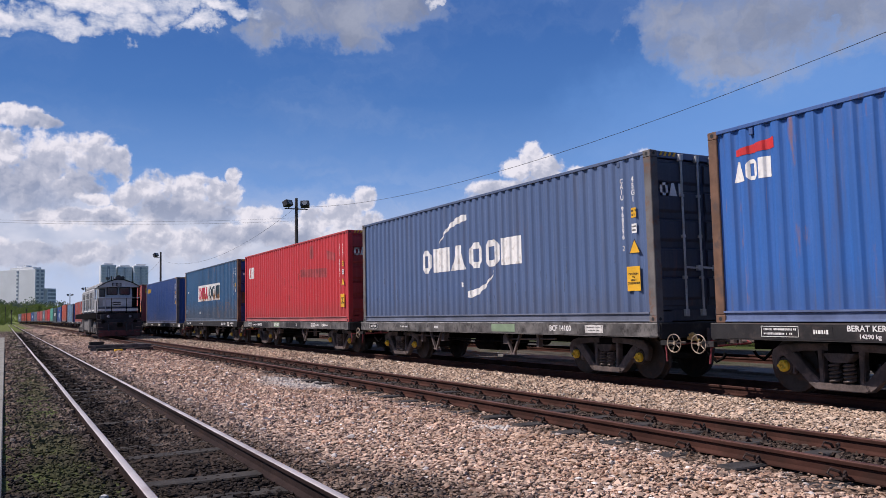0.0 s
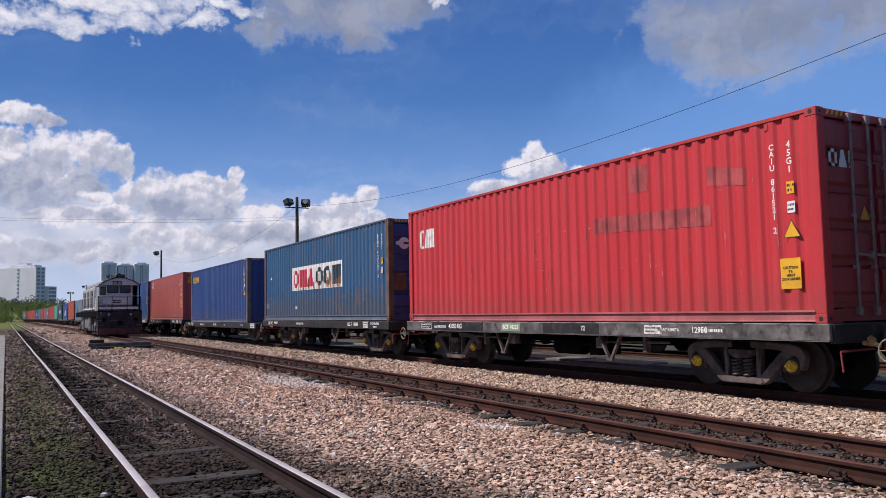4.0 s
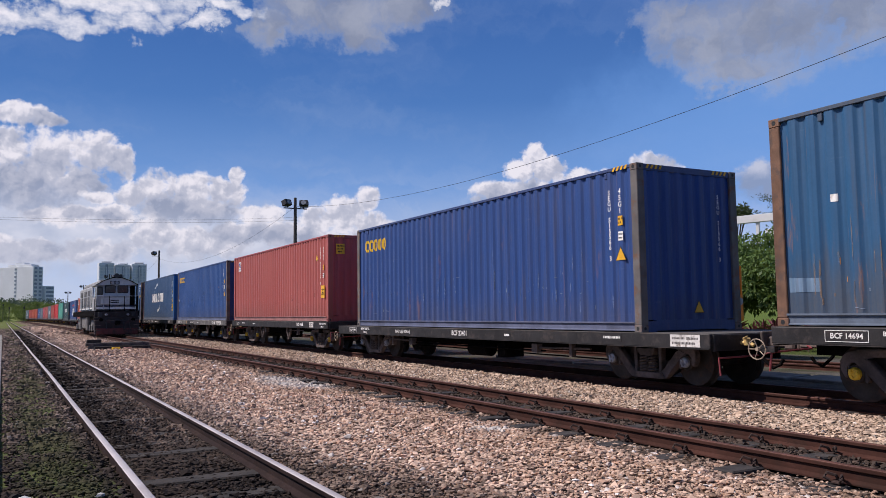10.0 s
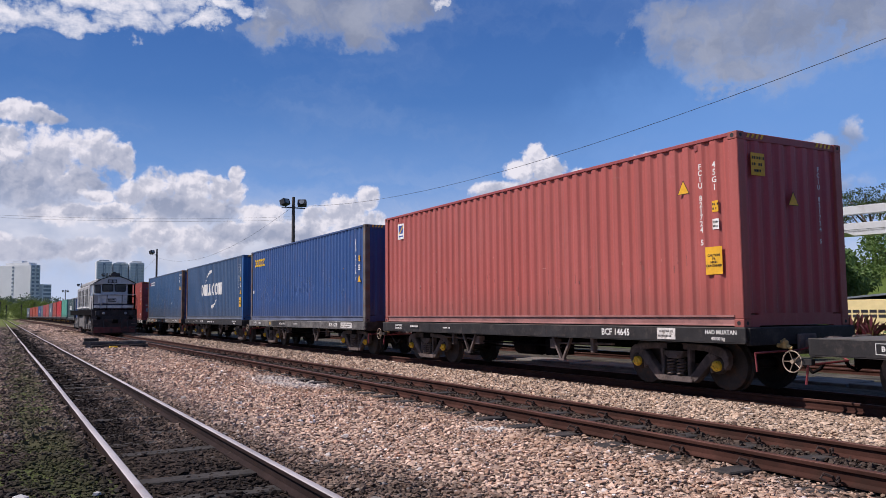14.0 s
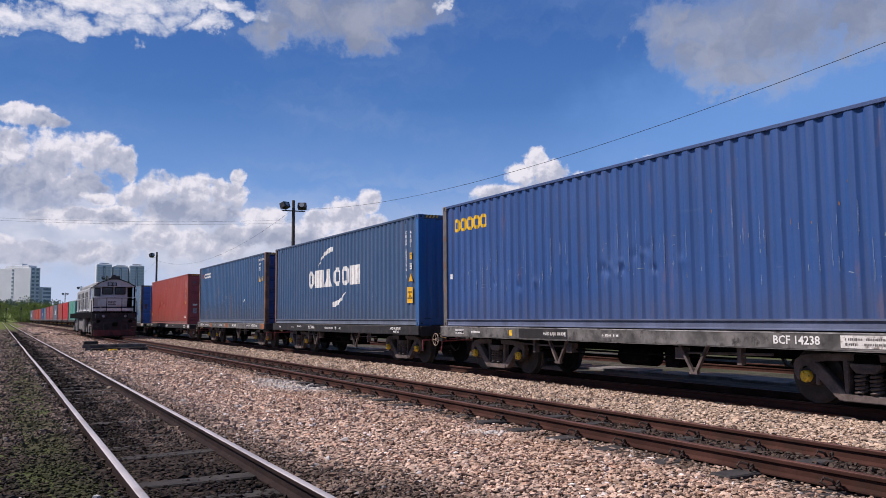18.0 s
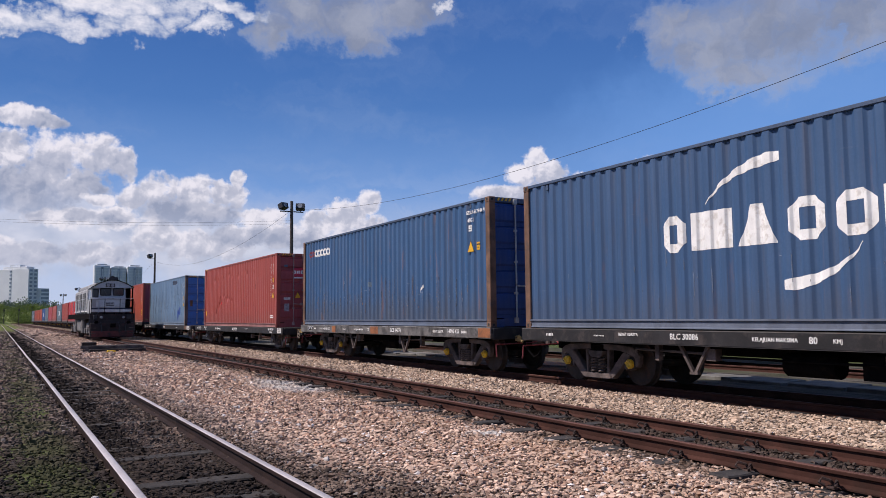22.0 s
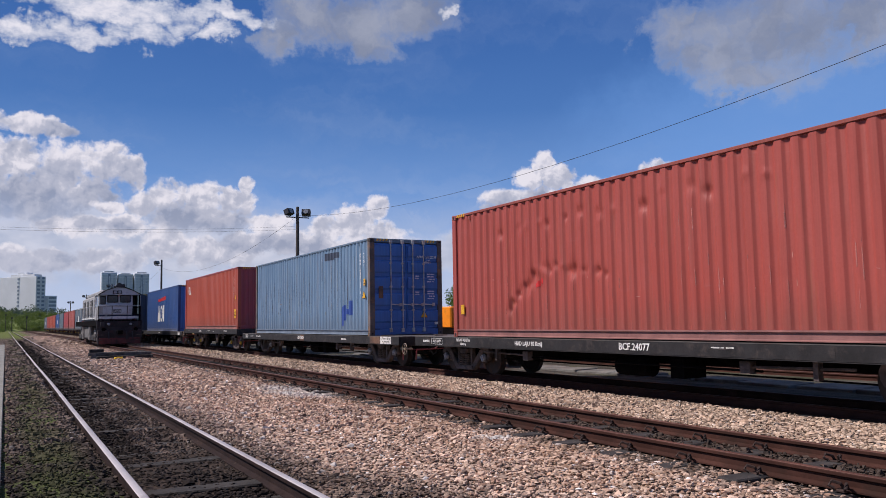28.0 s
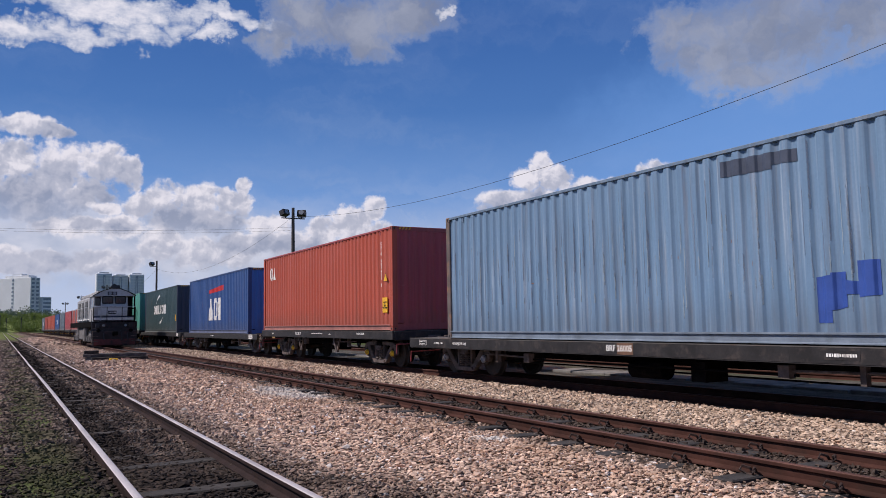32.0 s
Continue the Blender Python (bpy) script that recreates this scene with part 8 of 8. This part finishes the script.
def locomotive():
    l = thing("locomotive", "grey diesel locomotive with black underframe, parked", "locomotive", at=pose(T2 + 0.05, 54.5, H2))
    bm = bmesh.new()
    prism(bm, ((0.0, 1.56), (0.0, 0.95), (-0.35, 0.45), (-0.3, 0.22), (0.3, 0.3), (0.6, 1.56)), -1.30, 1.30)
    bmesh.ops.recalc_face_normals(bm, faces=bm.faces)
    part("front_apron", bm, M["apron"], l)
    part("apron_skirt", boxes((-1.30, 1.30, -0.34, -0.2, 0.1, 1.0), bevel=0.02), M["apron"], l)
    part("pilot", boxes((-1.22, 1.22, -0.42, -0.3, 0.12, 0.5), bevel=0.02), M["pilot_red"], l, "dark red pilot plate")
    part("buffer_beam", boxes((-1.33, 1.33, -0.12, 0.1, 0.95, 1.2), bevel=0.02), M["apron"], l)
    bm = bmesh.new()
    box(bm, -0.16, 0.16, -0.62, -0.1, 0.72, 0.98, bevel=0.03)
    part("coupling", bm, M["under_black"], l)
    part("underframe", boxes((-1.36, 1.36, 0.1, 16.8, 1.25, 1.62), bevel=0.02), M["under_black"], l)
    bm = bmesh.new()
    prism(bm, ((0.35, 1.62), (0.15, 2.55), (0.3, 3.3), (2.9, 3.3), (2.9, 1.62)), -1.2, 0.80)
    bmesh.ops.recalc_face_normals(bm, faces=bm.faces)
    cab = part("cab", bm, M["loco_grey"], l)
    bm = bmesh.new()
    hip = ((-1.28, 3.24), (-0.80, 3.52), (-0.25, 3.72), (0.25, 3.72), (0.80, 3.52), (1.28, 3.24))
    ring = [[bm.verts.new((x, y, z)) for x, z in hip] for y in (-0.02, 3.0)]
    for i in range(5):
        bm.faces.new((ring[0][i], ring[0][i + 1], ring[1][i + 1], ring[1][i]))
    bm.faces.new(ring[0][::-1]).material_index = 1
    bm.faces.new(ring[1])
    bm.faces.new((ring[0][0], ring[1][0], ring[1][5], ring[0][5]))
    bmesh.ops.recalc_face_normals(bm, faces=bm.faces)
    part("cab_roof", bm, [M["loco_side"], M["loco_grey"]], l)
    bm = bmesh.new()
    for p, q in zip(hip, hip[1:]):
        beam(bm, (p[0], -0.05, p[1] + 0.01), (q[0], -0.05, q[1] + 0.01), 0.06, 0.05)
    part("roof_lip", bm, M["under_black"], l, "dark edge of the cab roof")
    for x in (-0.40, 0.36):
        w = part("windscreen", boxes((x - 0.33, x + 0.33, 0.12, 0.22, 2.74, 3.24), bevel=0.05), M["lamp_dark"], l)
        part("pane", boxes((x - 0.28, x + 0.28, 0.10, 0.13, 2.79, 3.19), bevel=0.012), M["glass_dark"], w)
    w = part("corner_window", boxes((-1.17, -0.82, 0.12, 0.24, 2.6, 3.16), bevel=0.04), M["lamp_dark"], l)
    part("pane", boxes((-1.13, -0.86, 0.10, 0.13, 2.66, 3.1), bevel=0.012), M["glass_dark"], w)
    part("corner_pillar", boxes((-0.80, -0.765, 0.07, 0.22, 1.66, 3.22)), M["loco_light"], l)
    for x in (-0.40, 0.36):
        bm = bmesh.new()
        tube(bm, [(x + 0.1, 0.08, 2.72), (x - 0.08, 0.07, 3.05)], 0.012, 5)
        part("wiper", bm, M["black"], l)
    for y in (0.75, 1.8):
        part("side_window", boxes((-1.225, -1.19, y, y + 0.75, 2.5, 3.1)), M["glass_dark"], l)
    part("mirror", boxes((-1.42, -1.34, 0.3, 0.36, 2.6, 3.1), bevel=0.01), M["loco_grey"], l)
    part("ledge", boxes((-1.2, 0.8, 0.1, 0.2, 2.56, 2.62), bevel=0.01), M["loco_light"], l, "pale ledge under the windscreens")
    part("nose_panel", boxes((-0.95, 0.78, 0.17, 0.22, 2.02, 2.55), bevel=0.01), M["loco_light"], l)
    part("stripe", boxes((-1.21, 1.21, 0.22, 0.30, 1.88, 1.95)), M["loco_blue"], l, "dark blue stripe")
    part("stripe", boxes((-1.21, 1.21, 0.24, 0.33, 1.64, 1.69)), M["loco_red"], l, "thin red stripe")
    part("stripe", boxes((-1.21, 1.21, 0.225, 0.32, 1.71, 1.86)), M["white"], l, "white stripe")
    # black boards stand in for the shaded inside of the open corner
    part("vestibule", boxes((0.80, 1.2, 1.5, 1.6, 1.62, 3.24), (1.16, 1.2, 0.9, 1.5, 1.62, 3.24)), M["black"], l, "black wall painting the shade inside the open corner platform")
    part("corner_post", boxes((1.17, 1.25, 0.06, 0.16, 1.62, 3.24), bevel=0.01), M["under_black"], l)
    part("side_gate", boxes((0.84, 1.17, 0.08, 0.11, 1.95, 2.0), (0.84, 1.17, 0.08, 0.11, 2.4, 2.45)), M["under_black"], l)
    # black panel for the same shade on the cab's inner side
    part("cab_side", boxes((0.802, 0.812, 0.4, 2.9, 1.64, 3.28)), M["black"], l)
    for x in (-1.06, 1.02):
        bm = bmesh.new()
        lathe(bm, [(-0.40, 0.07), (-0.36, 0.085), (-0.2, 0.08)], "y", 12, (x * 0.62, 0, 1.36))
        part("marker_lamp", bm, M["lens"], l)
    for k, x in enumerate((-1.12, 0.86)):
        part("jumper_box", boxes((x, x + 0.24, -0.2, 0.0, 1.22, 1.5), bevel=0.02), M["lamp_dark"], l)
    for k in range(3):
        part("front_step", boxes((-1.33, -0.98, -0.44 + 0.07 * k, -0.3 + 0.07 * k, 0.35 + 0.32 * k, 0.39 + 0.32 * k)), M["bogie"], l)
        part("front_step", boxes((0.98, 1.33, -0.44 + 0.07 * k, -0.3 + 0.07 * k, 0.35 + 0.32 * k, 0.39 + 0.32 * k)), M["bogie"], l)
    plate("number_plate", 0.5, 0.2, on_end(-0.12, 0.16, 2.2), M["black"], l, "number plate shown as bars", 1, M["white"])
    bm = bmesh.new()
    for x in (-0.28, -0.02):
        lathe(bm, [(-0.10, 0.09), (-0.02, 0.11), (0.1, 0.11)], "y", 12, (x, 0.0, 3.40))
    part("headlight", bm, M["lens"], l)
    part("headlight_housing", boxes((-0.45, 0.15, -0.035, 0.1, 3.27, 3.53), bevel=0.03), M["lamp_dark"], l)
    for x in (-0.95, 0.95):
        bm = bmesh.new()
        lathe(bm, [(-0.34, 0.11), (-0.3, 0.13), (-0.12, 0.1)], "y", 14, (x, 0, 1.02))
        part("buffer", bm, M["under_black"], l)
    for x in (-0.7, 0.35, 0.7):
        bm = bmesh.new()
        tube(bm, [(x, -0.1, 1.05), (x + 0.04, -0.36, 0.85), (x + 0.06, -0.42, 0.45)], 0.035, 7)
        part("brake_hose", bm, M["lamp_dark"], l)
    for x in (-1.34, 1.34):
        bm = bmesh.new()
        tube(bm, [(x, -0.12, 0.5), (x, -0.12, 2.2), (x, 0.05, 2.35)], 0.022, 6)
        part("grab_rail", bm, M["lamp_dark"], l)
    bm = bmesh.new()
    tube(bm, [(-0.05, -0.1, 3.85), (-0.05, 0.5, 3.85)], [0.16, 0.06], 10)
    tube(bm, [(0.2, 0.0, 3.82), (0.2, 0.5, 3.82)], [0.13, 0.05], 10)
    box(bm, -0.2, 0.3, 0.3, 0.5, 3.7, 3.9)
    part("horn", bm, M["lamp_dark"], l)
    for x in (-1.25, -0.45, 0.45, 1.25):
        bm = bmesh.new()
        tube(bm, [(x, -0.05, 1.62), (x, -0.05, 2.55)], 0.022, 6)
        part("rail_post", bm, M["under_black"], l)
    bm = bmesh.new()
    tube(bm, [(-1.25, -0.05, 2.55), (1.25, -0.05, 2.55)], 0.022, 6)
    part("handrail", bm, M["loco_grey"], l)
    part("hood", boxes((-0.92, 0.98, 2.9, 16.2, 1.62, 3.42), bevel=0.12), M["loco_side"], l)
    part("hood_top", boxes((-0.7, 0.7, 4.0, 15.5, 3.42, 3.72), bevel=0.08), M["loco_side"], l)
    part("cab_side", boxes((-1.212, -1.198, 0.42, 2.88, 1.64, 3.24)), M["loco_side"], l, "dirty grey cab side")
    grille = bmesh.new()
    for k in range(12):
        box(grille, -0.955, -0.91, 0, 1.7, 1.95 + 0.1 * k, 2.02 + 0.1 * k)
    grille = mesh_of("grille", grille)
    for k in range(4):
        o = part("grille", grille, M["loco_grille"], l, "dusty louvred grille")
        o.location = (0, 4.6 + 2.9 * k, 0)
    part("side_stripe", boxes((-0.945, -0.915, 2.9, 16.2, 1.78, 1.84)), M["white"], l)
    part("fuel_tank", boxes((-1.2, 1.2, 6.4, 10.4, 0.35, 1.25), bevel=0.1), M["loco_bogie"], l)
    for y in (5.4, 5.9, 10.9):
        bm = bmesh.new()
        lathe(bm, [(0.0, 0.0), (0.0, 0.16), (0.03, 0.19), (0.97, 0.19), (1.0, 0.16), (1.0, 0.0)], "z", 12, (0, 0, 0))
        o = part("air_tank", bm, M["loco_bogie"], l)
        o.matrix_basis = pose(-1.12, y, 0.3)
    for yb in (2.9, 13.6):
        b = part("bogie", boxes((-1.05, -0.93, yb - 2.1, yb + 2.1, 0.40, 1.0), (0.93, 1.05, yb - 2.0, yb + 2.0, 0.42, 0.95), (-0.95, 0.95, yb - 0.3, yb + 0.3, 0.5, 1.0), bevel=0.03), M["loco_bogie"], l)
        for y in (-1.4, 0, 1.4):
            o = part("axle_box", boxes((-1.22, -1.02, yb + y - 0.17, yb + y + 0.17, 0.3, 0.66), bevel=0.03), M["loco_bogie"], b)
            o = part("brake_gear", boxes((-1.16, -1.04, yb + y + 0.3, yb + y + 0.95, 0.2, 0.55), bevel=0.03), M["under_black"], b)
            o = part("wheelset", MESH["wheelset"], [M["wheel"], M["loco_bogie"]], b)
            o.matrix_basis = Matrix.Translation((0, yb + y, 0.45)) @ Matrix.Diagonal((1.15, 1.15, 1.15, 1))
    for k in range(5):
        bm = bmesh.new()
        tube(bm, [(-1.33, 3.2 + 3.1 * k, 1.62), (-1.33, 3.2 + 3.1 * k, 2.6)], 0.02, 6)
        part("rail_post", bm, M["loco_grey"], l)
    bm = bmesh.new()
    tube(bm, [(-1.33, 3.2, 2.6), (-1.33, 15.6, 2.6)], 0.02, 6)
    part("handrail", bm, M["loco_grey"], l)
    for k, z in enumerate((0.35, 0.7, 1.05)):
        part("step", boxes((-1.4, -1.15, 0.35, 0.8, z, z + 0.04)), M["bogie"], l)


locomotive()


# ---- what moves ----
TRAVEL = ((0, 0.0), (2, 8.2), (4, 16.44), (6, 24.72), (8, 33.04), (10, 41.39), (12, 49.78), (14, 58.2), (16, 66.65), (18, 75.11), (20, 83.59), (22, 92.08), (24, 100.59), (26, 109.1), (28, 117.62), (30, 126.15), (32, 134.68))


def train_pose(y, z, half):
    yc = y + half
    turn = math.degrees(math.atan2(-(path_x(yc + 3) - path_x(yc - 3)), 6.0))
    return Matrix.Translation((path_x(yc), yc, z)) @ pose(0, 0, 0, 0, 0, turn) @ Matrix.Translation((0, -half, 0))


def motions():
    # the clouds drift slowly to the right
    walk(SKY, [(0, pose(0, 0, 0, rz=0.38)), (32, pose(0, 0, 0, rz=-0.55))])
    for c, y, z in CONTAINERS:
        walk(c, [(t, train_pose(y - s, z, CL / 2)) for t, s in TRAVEL])
    for w, y in WAGONS:
        walk(w, [(t, train_pose(y - s, H3, 6.2)) for t, s in TRAVEL])
    # the wheels of the wagons that come near roll, in steps under a quarter turn
    times = [k * 4 / 30 for k in range(241)]
    rolled = [math.degrees(float(np.interp(t, [a for a, b in TRAVEL], [b for a, b in TRAVEL])) / 0.392) for t in times]
    for f, q in WHEELS:
        walk(f, [(t, pose(0, q, 0.392, a)) for t, a in zip(times, rolled)])


motions()
